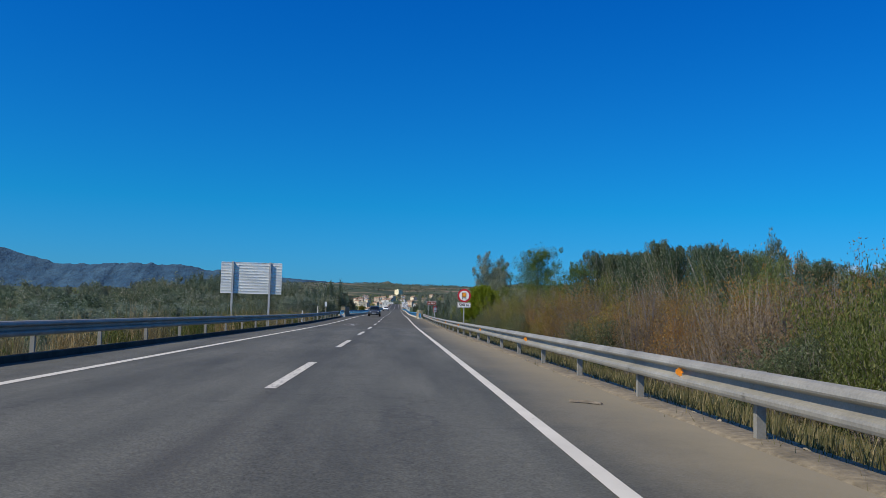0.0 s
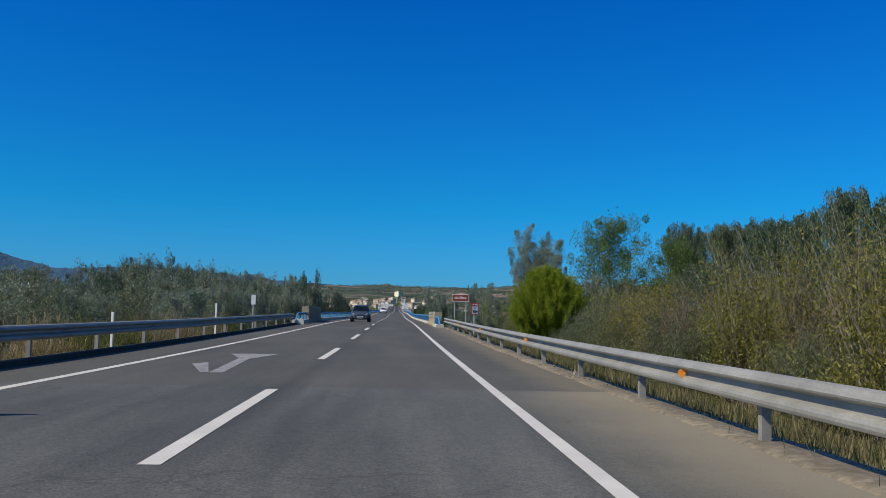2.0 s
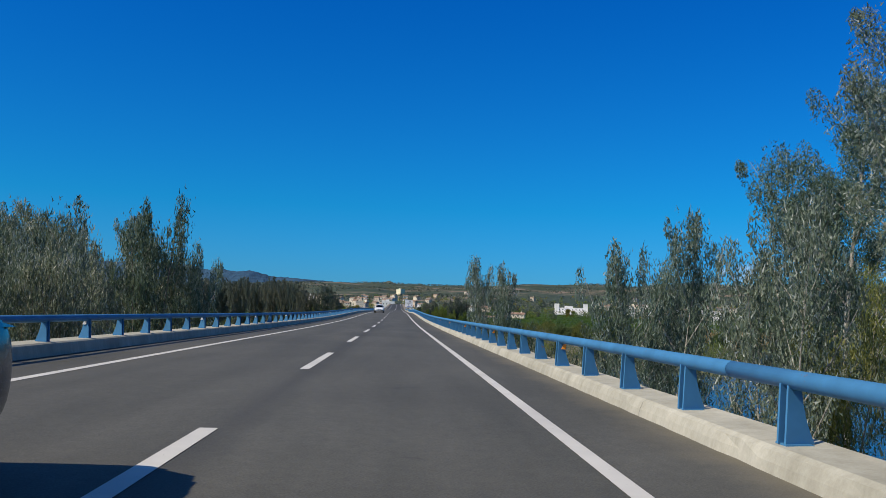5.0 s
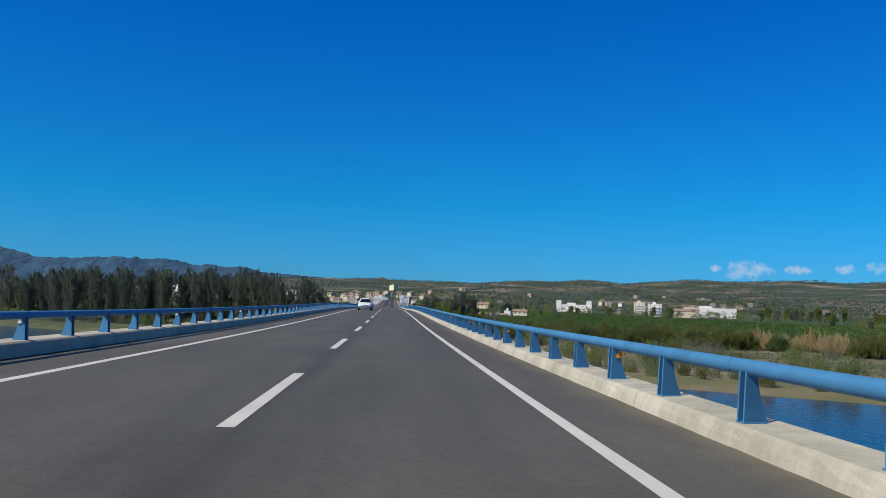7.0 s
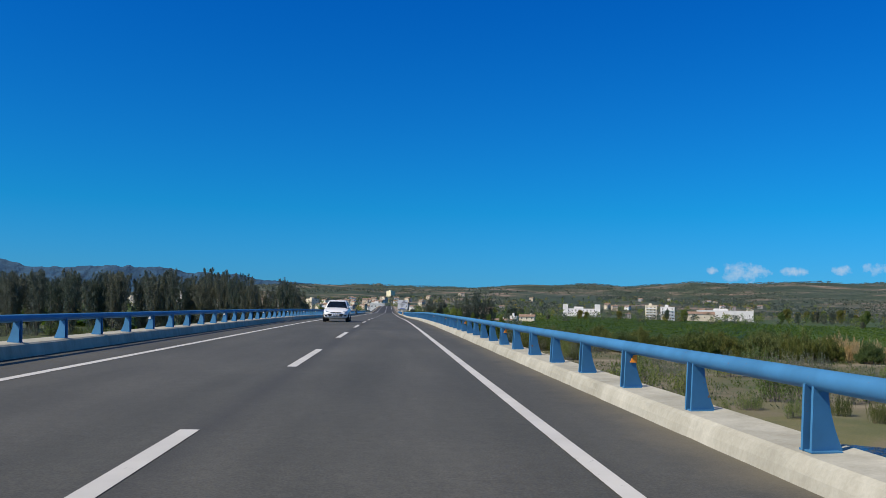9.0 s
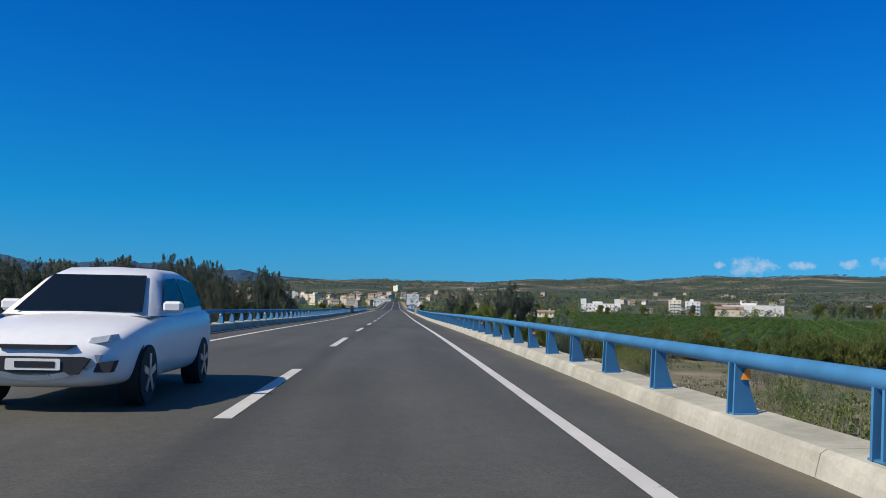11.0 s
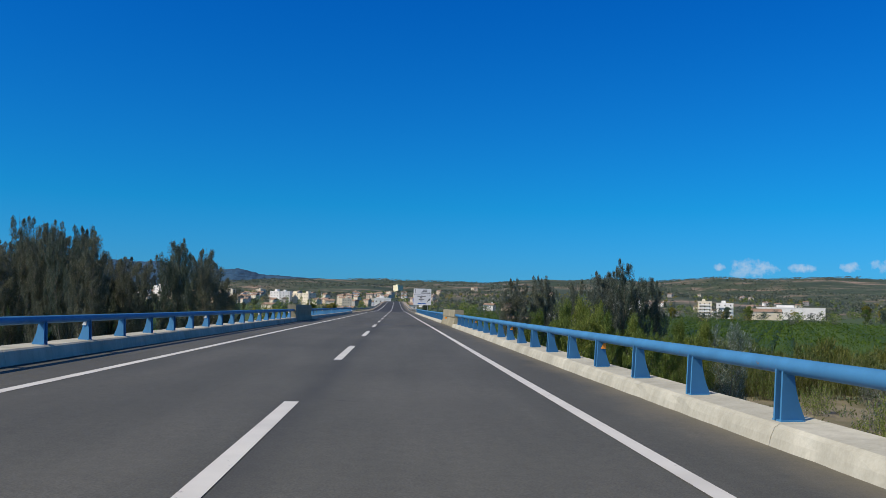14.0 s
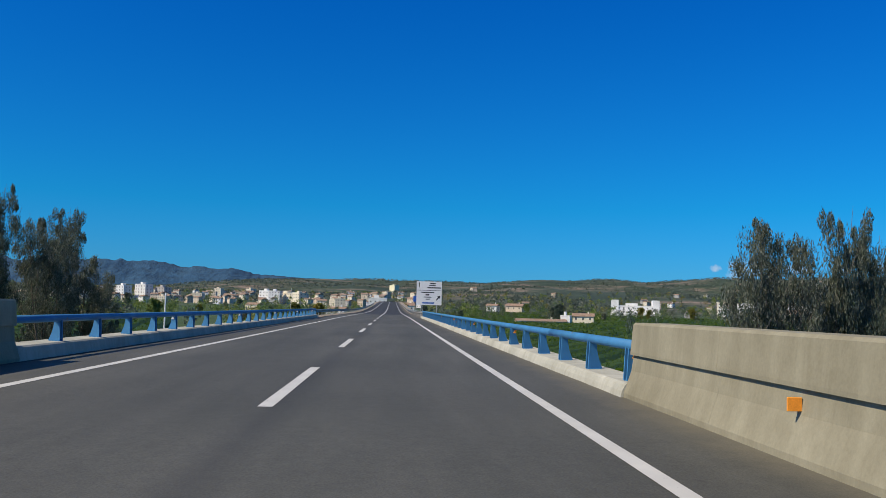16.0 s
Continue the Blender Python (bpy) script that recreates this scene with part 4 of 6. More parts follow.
def shrub_meshes(seed, high, radius, leaf_mat, stem_mat, stems=45, per=40, leaf=0.06, long=2.4, upright=1.0, bare=0.3, thick=0.014):
    """Many thin forked stems fanning from the ground, with leaves along their upper parts."""
    rng = np.random.default_rng(seed)
    sv, sf, cs, sp = [], [], [], []

    def stick(p, q, w0, w1):
        n = len(sv)
        for (pp, ww) in ((p, w0), (q, w1)):
            for ang in (0, 2.09, 4.19):
                sv.append((pp[0] + ww * math.cos(ang), pp[1] + ww * math.sin(ang), pp[2]))
        sf.extend([(n, n + 1, n + 4, n + 3), (n + 1, n + 2, n + 5, n + 4), (n + 2, n, n + 3, n + 5)])
    for k in range(stems):
        a, r = rng.uniform(0, math.tau), radius * math.sqrt(rng.random())
        base = np.array([math.cos(a) * r * 0.80, math.sin(a) * r * 0.80, -0.3])
        h = high * rng.uniform(0.62, 1.0) * (1 - 0.42 * (r / radius) ** 2)
        tip = np.array([math.cos(a) * r * 1.08 + rng.normal(0, 0.13), math.sin(a) * r * 1.08 + rng.normal(0, 0.13), h])
        mid = base + (tip - base) * rng.uniform(0.35, 0.55) + np.array([0, 0, h * 0.05])
        w = thick * rng.uniform(0.6, 1.3)
        fork = tip + np.array([rng.normal(0, 0.14), rng.normal(0, 0.14), -0.08]) * high
        stick(base, mid, w * 1.4, w)
        stick(mid, tip, w, w * 0.3)
        stick(mid, fork, w * 0.8, w * 0.25)
        for end in (tip, fork):
            for t in (0.15, 0.55, 0.95):
                cs.append(mid + (end - mid) * t)
                sp.append((radius * 0.15 * (1.2 - t), radius * 0.15 * (1.2 - t), high * 0.11))
        if bare < 0.3:
            cs.append(base + (mid - base) * 0.7)
            sp.append((radius * 0.16, radius * 0.16, high * 0.12))
    v, f = leaf_cloud(rng, cs, max(1, per // 6), sp, leaf, upright, long)
    fo = mesh_from("foliage", v.tolist(), f.tolist(), leaf_mat)
    HEIGHT[fo.name] = float(np.percentile(v[:, 2], 99))
    return mesh_from("woody_base", sv, sf, stem_mat), fo


def bush_meshes(seed, high, radius, leaf_mat, stem_mat, tips=110, per=90, leaf=0.03, long=1.9, upright=0.4, clad=0.45, thick=0.013):
    """A rounded shrub: stems fan from one foot to the tips of a lumpy dome, leafy from clad upwards."""
    rng = np.random.default_rng(seed)
    sv, sf, cs, sp = [], [], [], []

    def stick(p, q, w0, w1):
        n = len(sv)
        for (pp, ww) in ((p, w0), (q, w1)):
            for ang in (0, 2.09, 4.19):
                sv.append((pp[0] + ww * math.cos(ang), pp[1] + ww * math.sin(ang), pp[2]))
        sf.extend([(n, n + 1, n + 4, n + 3), (n + 1, n + 2, n + 5, n + 4), (n + 2, n, n + 3, n + 5)])
    for k in range(tips):
        a, up = rng.uniform(0, math.tau), rng.uniform(0.12, 1.0)
        flat = math.sqrt(1 - up * up)
        d = np.array([math.cos(a) * flat, math.sin(a) * flat, up ** 0.7])
        lump = (0.86 + 0.42 * noise.noise((d[0] * 1.9 + seed, d[1] * 1.9, d[2] * 1.9))) * rng.uniform(0.78, 1.04)
        tip = d * np.array([radius, radius, high]) * lump
        base = np.array([d[0] * radius * 0.35, d[1] * radius * 0.35, -0.25]) + rng.normal(0, 0.05, 3)
        mid = base + (tip - base) * 0.5 + rng.normal(0, 0.07, 3) + np.array([0, 0, 0.06 * high])
        w = thick * rng.uniform(0.6, 1.4)
        ends = [tip] + [tip + rng.normal(0, 0.11, 3) * radius for q in range(2)]
        stick(base, mid, w * 1.5, w)
        for e in ends:
            stick(mid, e, w * 0.75, w * 0.2)
            for t in (0.1, 0.4, 0.7, 1.0):
                c = mid + (e - mid) * t
                if c[2] > clad * high * rng.uniform(0.55, 1.1):
                    cs.append(c)
                    sp.append((radius * 0.13,) * 3)
    v, f = leaf_cloud(rng, cs, max(1, per // 12), sp, leaf, upright, long)
    fo = mesh_from("foliage", v.tolist(), f.tolist(), leaf_mat)
    HEIGHT[fo.name] = float(np.percentile(v[:, 2], 98))
    return mesh_from("woody_base", sv, sf, stem_mat), fo


def planted(name, meshes, names, x, y, label, category, group, scale=1.0, tall=1.0, z=None, top=None):
    """Sets a plant on the ground; top is the height that its crown reaches."""
    g = ground_z(x, y) - 0.1 if z is None else z
    base = thing(name, (x, y, g), random.uniform(0, math.tau))
    if top is not None:
        tall = max(0.5, (top - g)) / HEIGHT[meshes[1].name] / scale
    base.scale = (scale, scale, scale * tall)
    tagged(base, label, category, group)
    for nm, me in zip(names, meshes):
        again(nm, me, base)
    return base


TC, SC = ("trunk", "crown"), ("woody_base", "foliage")
T_POPLAR = [tree_meshes(11 + k, 14, 3.4, 0.12, M_POPLAR, M_PALEBARK, 34, 6, 80, 0.074, 1.1, 2.5, (1.4, 2.4), 0.2, 1, 0.24) for k in range(3)]
T_SILVER = [tree_meshes(21 + k, 8, 3.4, 0.14, M_SILVER, M_PALEBARK, 30, 7, 84, 0.055, 0.4, 2.6, (0.6, 1.3), 0.10, 2) for k in range(3)]
T_PALE = [tree_meshes(25 + k, 16, 4.4, 0.2, M_SILVER, M_PALEBARK, 54, 8, 150, 0.054, 0.4, 2.6, (0.6, 1.4), 0.22, 3, 0.18) for k in range(2)]
T_BROAD = [tree_meshes(31 + k, 14, 5.6, 0.2, M_GREEN, M_BARK, 36, 6, 140, 0.080, 0.3, 1.9, (0.3, 0.9), 0.22, 1, 0.21) for k in range(2)]
T_BUSHY = [tree_meshes(35 + k, 8, 3.0, 0.08, M_BUSHGREEN, M_BARK, 28, 6, 165, 0.060, 0.5, 2.2, (0.4, 1.1), 0.13, 2, 0.22) for k in range(2)]
T_BANK = [tree_meshes(41 + k, 8, 3.3, 0.05, m, M_BARK, 30, 6, 66, 0.066, 0.7, 2.5, (0.5, 1.2), 0.10, 3, 0.22) for k, m in enumerate((M_GREY, M_GREY, M_SILVER))]
T_WILLOW = [tree_meshes(38 + k, 8, 3.2, 0.05, M_WILLOW, M_PALEBARK, 30, 6, 84, 0.052, 0.5, 2.6, (0.5, 1.2), 0.10, 3, 0.23) for k in range(2)]
T_WOOD = [tree_meshes(45 + k, 10, 4.0, 0.05, m, M_BARK, 30, 5, 72, 0.092, 0.9, 2.4, (0.6, 1.4), 0.14, 3, 0.23) for k, m in enumerate((M_GREY, M_GREY))]
T_DARK = [tree_meshes(51 + k, 16, 4.6, 0.04, M_DARK, M_BARK, 36, 5, 56, 0.13, 1.4, 2.6, (1.2, 2.2), 0.24, 3, 0.19) for k in range(3)]
T_FINE = [tree_meshes(55 + k, 16, 4.4, 0.04, M_DARK, M_BARK, 40, 6, 165, 0.066, 1.3, 2.7, (1.2, 2.2), 0.24, 3, 0.18) for k in range(2)]
T_PINE = pine_meshes(61, 2.65, 1.2, 6.0, M_PINE, M_BARK)
S_REED = [shrub_meshes(91 + k, 3.6, 1.5, M_REED, M_REED, 70, 36, 0.032, 11, 3.2, 0.15, 0.011) for k in range(2)]
S_REEDG = [shrub_meshes(95 + k, 3.8, 1.5, M_REEDGREEN, M_REED, 70, 42, 0.034, 11, 3.0, 0.1, 0.011) for k in range(2)]
S_GREY = [shrub_meshes(101 + k, 2.6, 1.8, M_GREY, M_TWIG, 45, 84, 0.045, 2.0, 0.8, 0.1) for k in range(2)]
B_RUST = [bush_meshes(201 + k, 4.0, 2.1, M_RUST, M_TWIG, 110, 250, 0.034, 1.7, 0.3, 0.48) for k in range(2)]
B_BROWN = [bush_meshes(205 + k, 4.0, 2.1, M_BROWNLEAF, M_TWIG, 130, 120, 0.033, 2.0, 0.4, 0.48, 0.015) for k in range(3)]
B_OLIVE = [bush_meshes(209 + k, 4.0, 2.1, M_OLIVE, M_TWIG, 80, 330, 0.037, 1.9, 0.4, 0.12) for k in range(2)]
B_GREY = [bush_meshes(213 + k, 2.6, 2.0, M_BUSHGREY, M_TWIG, 60, 330, 0.033, 2.4, 0.6, 0.02, 0.008) for k in range(2)]
B_TALL = [bush_meshes(217 + k, 4.2, 1.9, M_REEDGREEN, M_TWIG, 90, 270, 0.036, 2.8, 1.6, 0.12, 0.012) for k in range(2)]
S_GREENB = [shrub_meshes(111 + k, 3.0, 1.9, M_GREEN, M_TWIG, 45, 60, 0.075, 1.8, 0.6, 0.1) for k in range(2)]

S_BELT = [shrub_meshes(121 + k, 4.4, 3.4, m, M_REED, 60, 54, 0.07, 8, 2.6, 0.1, 0.02) for k, m in enumerate((M_BELTREED, M_BELTREED))] + [bush_meshes(127 + k, 4.2, 3.0, m, M_TWIG, 70, 230, 0.085, 4.0, 1.6, 0.02) for k, m in enumerate((M_REEDGREEN, M_FIELDREED, M_REEDGREEN))]

random.seed(42)
pick = random.choice


def jitter(v, d):
    return v + random.uniform(-d, d)


# right side before the bridge: rounded shrubs in a broken row, then the tree row
KINDS = {"rust": (B_RUST, "rusty orange fine-leaved shrub with bare grey stems"), "brown": (B_BROWN, "dull brown half-bare shrub with pale grey stems"), "olive": (B_OLIVE, "yellowish green leafy shrub beside the road"), "grey": (B_GREY, "dense dark grey-green roadside shrub"), "tall": (B_TALL, "tall olive-green shrub with upright pale stems")}
# each row: its line, first shrub, spacing, size, and the kinds in order along the road
T, B, R, O, G = "tall", "brown", "rust", "olive", "grey"
FRONT = (T, T, T, O, T, T, G, T, B, B, B, R, B, R, O, B, R, B, R, O, R, B, O, B, O, O, B, O, O, G, G, G)
FOOT = (T, G, T, G, "", "", "", "", G, "", "", "", "", "", G, "", G, "", G, G, G, G, G, G)
BACK = (T, T, T, T, T, B, R, O, R, B, O, R, B, O, B, B, O, G)
REAR = (O, R, O, R, B, B, O, G)
TOP_Y = (-10, 10, 20, 30, 36, 42, 54, 60, 66, 72, 76, 83, 88, 94)
for row, x0, y0, gap, wide, tops in (
        (FRONT, 11.6, -6, 3.05, 1.22, (1.5, 1.7, 2.0, 2.2, 1.5, 2.3, 2.4, 2.6, 2.7, 2.2, 2.3, 2.4, 0.9, 0.1)),
        (FOOT, 10.0, 3, 3.75, 0.92, (0.9, 1.0, 1.1, 1.4, 0.9, 1.5, 1.3, 1.1, 1.1, 1.2, 1.3, 0.9, 0.3, -0.2)),
        (BACK, 15.0, -4, 5.5, 1.38, (1.9, 2.1, 2.6, 2.9, 2.1, 2.9, 3.0, 3.1, 3.2, 3.0, 3.0, 2.7, 1.6, 0.9)),
        (REAR, 19.2, 18, 11, 1.45, (2.9, 2.9, 2.9, 3.0, 2.9, 2.9, 3.2, 3.4, 3.6, 3.7, 3.6, 3.2, 2.2, 1.4))):
    for k, kind in enumerate(row):
        if not kind:
            continue
        y = y0 + gap * k
        meshes, label = KINDS[kind]
        top = float(np.interp(y, TOP_Y, tops)) + random.uniform(-0.35, 0.15)
        planted("shrub", pick(meshes), SC, jitter(x0, 0.5), jitter(y, 0.6), label, "shrub", "roadside thicket", wide * random.uniform(0.85, 1.1), top=top)
for k in range(19):
    y = 84 + 3.9 * k
    top = float(np.interp(y, (84, 92, 108, 118, 150), (8.0, 8.8, 11.0, 10.2, 12.4))) + random.uniform(-0.7, 0.7)
    planted("tree", pick(T_POPLAR), TC, jitter(37, 2.0), y, "tall dark green poplar with upright feathery crown", "tree", "riverside tree row", 1.05, top=top)
for k in range(9):
    planted("tree", pick(T_POPLAR + T_WOOD), TC, jitter(46, 4), 88 + 8 * k, "tall dark green poplar with upright feathery crown", "tree", "riverside tree row", 1.1, top=10 + 0.35 * k)
for k in range(9):
    y = 50 + 3.9 * k
    planted("tree", pick(T_POPLAR + T_WILLOW), TC, jitter(35, 2.0), y, "dark green tree behind the roadside thicket", "tree", "riverside tree row", 1.0, top=4.9 + 0.075 * (y - 50) * 1.2 + random.uniform(-0.5, 0.4))
NEAR_BANK = (
    (17.2, 143, T_PALE, 1.1, 11.3, "tall pale grey-green tree with whitish limbs"), (18.6, 153.5, T_PALE, 1.1, 11.0, "tall pale grey-green tree with whitish limbs"),
    (24.0, 136, T_BROAD, 1.3, 12.0, "large green broad-leaved tree with open crown"), (29.5, 131, T_BROAD, 1.0, 9.4, "large green broad-leaved tree with open crown"),
    (12.8, 134, T_WILLOW, 0.8, 4.0, "bright green willow on the river bank"), (13.6, 129.5, T_WILLOW, 0.8, 3.7, "bright green willow on the river bank"), (15.8, 132.5, T_WILLOW, 0.9, 4.6, "bright green willow on the river bank"), (12.2, 126, T_WILLOW, 0.7, 2.8, "bright green willow on the river bank"), (10.4, 131.5, T_WILLOW, 0.6, 2.2, "bright green willow on the river bank"), (17.5, 137, T_WILLOW, 0.9, 5.2, "bright green willow on the river bank"),
    (9.0, 146, T_SILVER, 0.72, 4.7, "slender silvery riverside tree by the bridge"), (10.6, 148.5, T_SILVER, 0.62, 3.6, "slender silvery riverside tree by the bridge"),
    (11.0, 141.5, T_SILVER, 0.8, 4.6, "slender silvery riverside tree by the bridge"), (13.4, 143, T_WILLOW, 0.7, 3.0, "bright green willow on the river bank"),
    (6.7, 172.5, T_SILVER, 0.72, 4.7, "young silvery riverside tree with several stems"), (7.6, 168, T_BANK, 0.55, 2.0, "low grey-green bush by the river"),
    (8.6, 155, T_BANK, 0.6, 1.0, "low grey-green bush by the river"), (12, 157, T_BANK, 0.7, 0.8, "low grey-green bush by the river"), (7.4, 161, T_BANK, 0.5, 0.4, "low grey-green bush by the river"),
    (8.6, 130, T_BANK, 0.6, 0.9, "low grey-green bush by the river"), (11.6, 128, T_BANK, 0.8, 2.4, "grey-green tree on the river bank"), (14.6, 124, T_BANK, 0.85, 3.0, "grey-green tree on the river bank"),
    (18.5, 126, T_SILVER, 1.1, 5.0, "pale grey-green tree on the river bank"), (18.5, 119, T_WILLOW, 0.8, 3.0, "grey-green tree on the river bank"), (21, 119, T_POPLAR, 0.8, 4.6, "dark green tree on the river bank"),
    (9.4, 122, T_BANK, 0.6, 1.0, "low grey-green bush by the river"), (28, 118, T_POPLAR, 0.9, 6.0, "dark green tree on the river bank"), (25, 108, T_POPLAR, 0.9, 5.0, "dark green tree on the river bank"))
for x, y, kind, sc, top, label in NEAR_BANK:
    planted("tree", pick(kind), TC, x, y, label, "tree", "near bank trees", sc, top=top)
planted("pine_bush", T_PINE, TC, 11.9, 106.5, "round bright yellow-green pine bush beside the road", "pine bush", "pine bushes", 1.05, z=-1.75)
planted("pine_bush", T_PINE, TC, 13.8, 120.0, "small round green pine bush on the bank", "pine bush", "pine bushes", 0.8, z=-2.9)
for x, y, top in ((8.0, 99, 0.2), (7.4, 112, -0.2), (8.0, 117, 0.4), (13.5, 99, 2.0), (16.4, 103, 2.4), (18, 108, 2.6)):
    planted("shrub", pick(S_GREY + S_REED), SC, x, y, "low grey-green roadside shrub", "shrub", "roadside thicket", 0.8, top=top)

# left side before the bridge: thicket, then taller grey trees towards the river
LEFT_Y = (0, 60, 85, 110, 125, 150, 175)
for k in range(36):
    y = 22 + 3.8 * k + random.uniform(-1, 1)
    if bank(-13, y) > 156:
        continue
    top = float(np.interp(y, LEFT_Y, (1.0, 1.25, 2.0, 2.8, 3.5, 4.3, 5.0)))
    planted("tree", pick(T_BANK + T_SILVER), TC, jitter(-13.0, 1.2), y, "dense grey-green riverside tree", "tree", "left bank trees", random.uniform(0.6, 0.75), top=top * random.uniform(0.82, 1.06))
for k in range(27):
    y = 34 + 5.2 * k + random.uniform(-2, 2)
    top = float(np.interp(y, LEFT_Y, (1.3, 1.6, 2.5, 3.5, 4.6, 5.8, 6.2)))
    planted("tree", pick(T_WOOD + T_BANK), TC, jitter(-19.5, 2.0), y, "tall dark grey-green tree of the river wood", "tree", "left bank trees", random.uniform(0.75, 0.9), top=top * random.uniform(0.85, 1.05))
for k in range(19):
    y = 46 + 7.6 * k
    top = float(np.interp(y, LEFT_Y, (1.5, 1.9, 2.8, 4.0, 5.6, 7.6, 7.4)))
    planted("tree", pick(T_WOOD), TC, jitter(-26.5, 2.5), y, "tall dark grey-green tree of the river wood", "tree", "left bank trees", random.uniform(0.85, 1.0), top=top * random.uniform(0.88, 1.04))
for k in range(12):
    y = 90 + 11 * k
    planted("tree", pick(T_WOOD), TC, jitter(-40, 5), y, "tall dark grey-green tree of the river wood", "tree", "left bank trees", 1.1, top=float(np.interp(y, (90, 130, 150, 170, 210), (3, 4.5, 6, 7, 8.8))))
for x, y, sc, top in ((-11.3, 161, 0.85, 6.5), (-12.6, 165, 0.8, 5.6), (-10.2, 166, 0.6, 4.6), (-13.6, 153, 0.8, 5.2), (-10.8, 150, 0.6, 3.6), (-11.2, 141, 0.6, 3.2), (-15.5, 168, 0.9, 6.2), (-18, 160, 1.0, 6.0), (-20, 173, 1.0, 6.6), (-25, 178, 1.0, 7.0), (-30, 186, 1.1, 7.6), (-37, 196, 1.1, 8.4), (-45, 205, 1.1, 9.0)):
    planted("tree", pick(T_SILVER + T_BANK), TC, x, y, "silvery grey-green riverside tree by the bridge", "tree", "left bank trees", sc, top=top)
for k in range(30):
    planted("reed_clump", pick(S_REED + S_REEDG), SC, jitter(-9.6, 0.5), -4 + 3.5 * k, "clump of tan and green reeds behind the barrier", "reeds", "roadside thicket", 0.6, top=random.uniform(0.5, 1.0))

# far bank at the left: the dark tall grove, with a lower gap
for x, y, top in ((-26.5, 450, 9.8), (-29.5, 458, 11.0), (-24.0, 456, 8.4), (-27.5, 466, 10.4), (-32, 452, 7.8), (-35, 460, 8.6), (-22.5, 462, 6.4), (-36, 446, 10.4), (-39.5, 449, 11.6), (-43.5, 452, 12.4)):
    planted("tree", pick(T_FINE), TC, x, y, "tall dark upright tree in a dense riverside grove", "tree", "far bank trees", 0.85, top=top)
for k in range(74):
    t = (k + random.random()) / 74
    x = -38 - 118 * t
    y = 446 + 84 * t + random.uniform(-6, 26)
    planted("tree", pick(T_FINE if t < 0.2 else T_DARK), TC, x, y, "tall dark upright tree in a dense riverside grove", "tree", "far bank trees", 1.0, top=float(np.interp(t, (0, 0.08, 0.15, 0.3, 1), (10.5, 12.8, 12.5, 13.5, 13))) * random.uniform(0.72, 1.08))
for k in range(14):
    planted("tree", pick(T_DARK), TC, -165 - 15 * k + random.uniform(-6, 6), 535 + 15 * k + random.uniform(-10, 10), "tall dark upright tree in a dense riverside grove", "tree", "far bank trees", 1.1, top=random.uniform(11, 15))
for k in range(44):
    t = random.random()
    x = -20 - 150 * t
    planted("shrub", pick(S_GREENB + S_GREY), SC, x, 440 + 84 * t + random.uniform(-14, 8), "dark green undergrowth at the foot of the grove", "shrub", "far bank undergrowth", random.uniform(1.1, 1.9))
# far bank at the right
FAR_RIGHT = ((10.2, 414.5, T_FINE, 0.42, 5.2), (11.9, 416.5, T_FINE, 0.45, 5.6), (13.6, 416, T_FINE, 0.42, 5.1), (16.4, 422, T_FINE, 0.55, 5.4), (19.4, 421, T_FINE, 0.6, 6.2), (22.2, 423, T_FINE, 0.65, 7.4), (24.8, 425, T_FINE, 0.6, 6.0), (21, 427, T_FINE, 0.6, 6.8), (15.6, 411, T_BUSHY, 0.8, 3.7), (19.4, 413, T_BUSHY, 0.75, 2.4), (12.8, 408, T_BUSHY, 0.8, 3.4), (16.8, 409, T_BUSHY, 0.6, 2.6), (22.6, 412, T_BUSHY, 0.75, 2.0), (9.8, 403.5, T_BUSHY, 0.65, 2.6), (13, 401, T_BUSHY, 0.8, 2.6), (17.6, 403, T_BUSHY, 0.75, 1.4), (26, 415, T_BUSHY, 0.75, 2.0), (29.5, 417, T_BANK, 0.8, 2.0), (8.6, 394, T_BUSHY, 0.5, 1.0), (15, 428, T_BANK, 0.7, 3.6), (12, 430, T_BANK, 0.6, 2.8))
for x, y, kind, sc, top in FAR_RIGHT:
    planted("tree", pick(kind), TC, x, y, "dark silvery upright tree beside the bridge" if kind is T_FINE else "green bushy tree beside the bridge", "tree", "far bank trees", sc, top=top)
for k in range(150):
    x = 36 + 260 * random.random() ** 1.2
    planted("reed_clump", pick(S_BELT if x > 105 else S_BELT[2:]), SC, x, random.uniform(486, 536) - 0.85 * x, "belt of tall tan and green reeds before the orchards", "reeds", "river bank scrub", random.uniform(1.15, 1.75))
for k in range(95):
    x = random.uniform(15, 165)
    planted("shrub", pick(S_GREY + S_GREENB), SC, x, random.uniform(350, 525) - 0.85 * x, "grey-green willow scrub on the sandy flat", "shrub", "river bank scrub", random.uniform(0.8, 1.9))
for k in range(34):
    x = random.uniform(14, 72)
    planted("reed_clump", pick(S_REEDG + S_GREENB), SC, x, random.uniform(332, 346) - 0.85 * x, "low green reeds at the water's edge", "reeds", "river bank scrub", random.uniform(0.45, 0.8))
for k in range(16):
    x = 32 + 1.4 * k + random.uniform(-1, 1)
    planted("reed_clump", pick(S_REEDG), SC, x, 452 - 0.3 * (x - 32) + random.uniform(-6, 6), "tall bright green reeds before the orchard", "reeds", "river bank scrub", random.uniform(1.2, 1.6))
for k in range(26):
    x = random.uniform(8, 22)
    planted("reed_clump", pick(S_REEDG + S_GREENB), SC, x, 345 + random.uniform(0, 50), "green reeds on the far river bank", "reeds", "river bank scrub", random.uniform(0.8, 1.3))


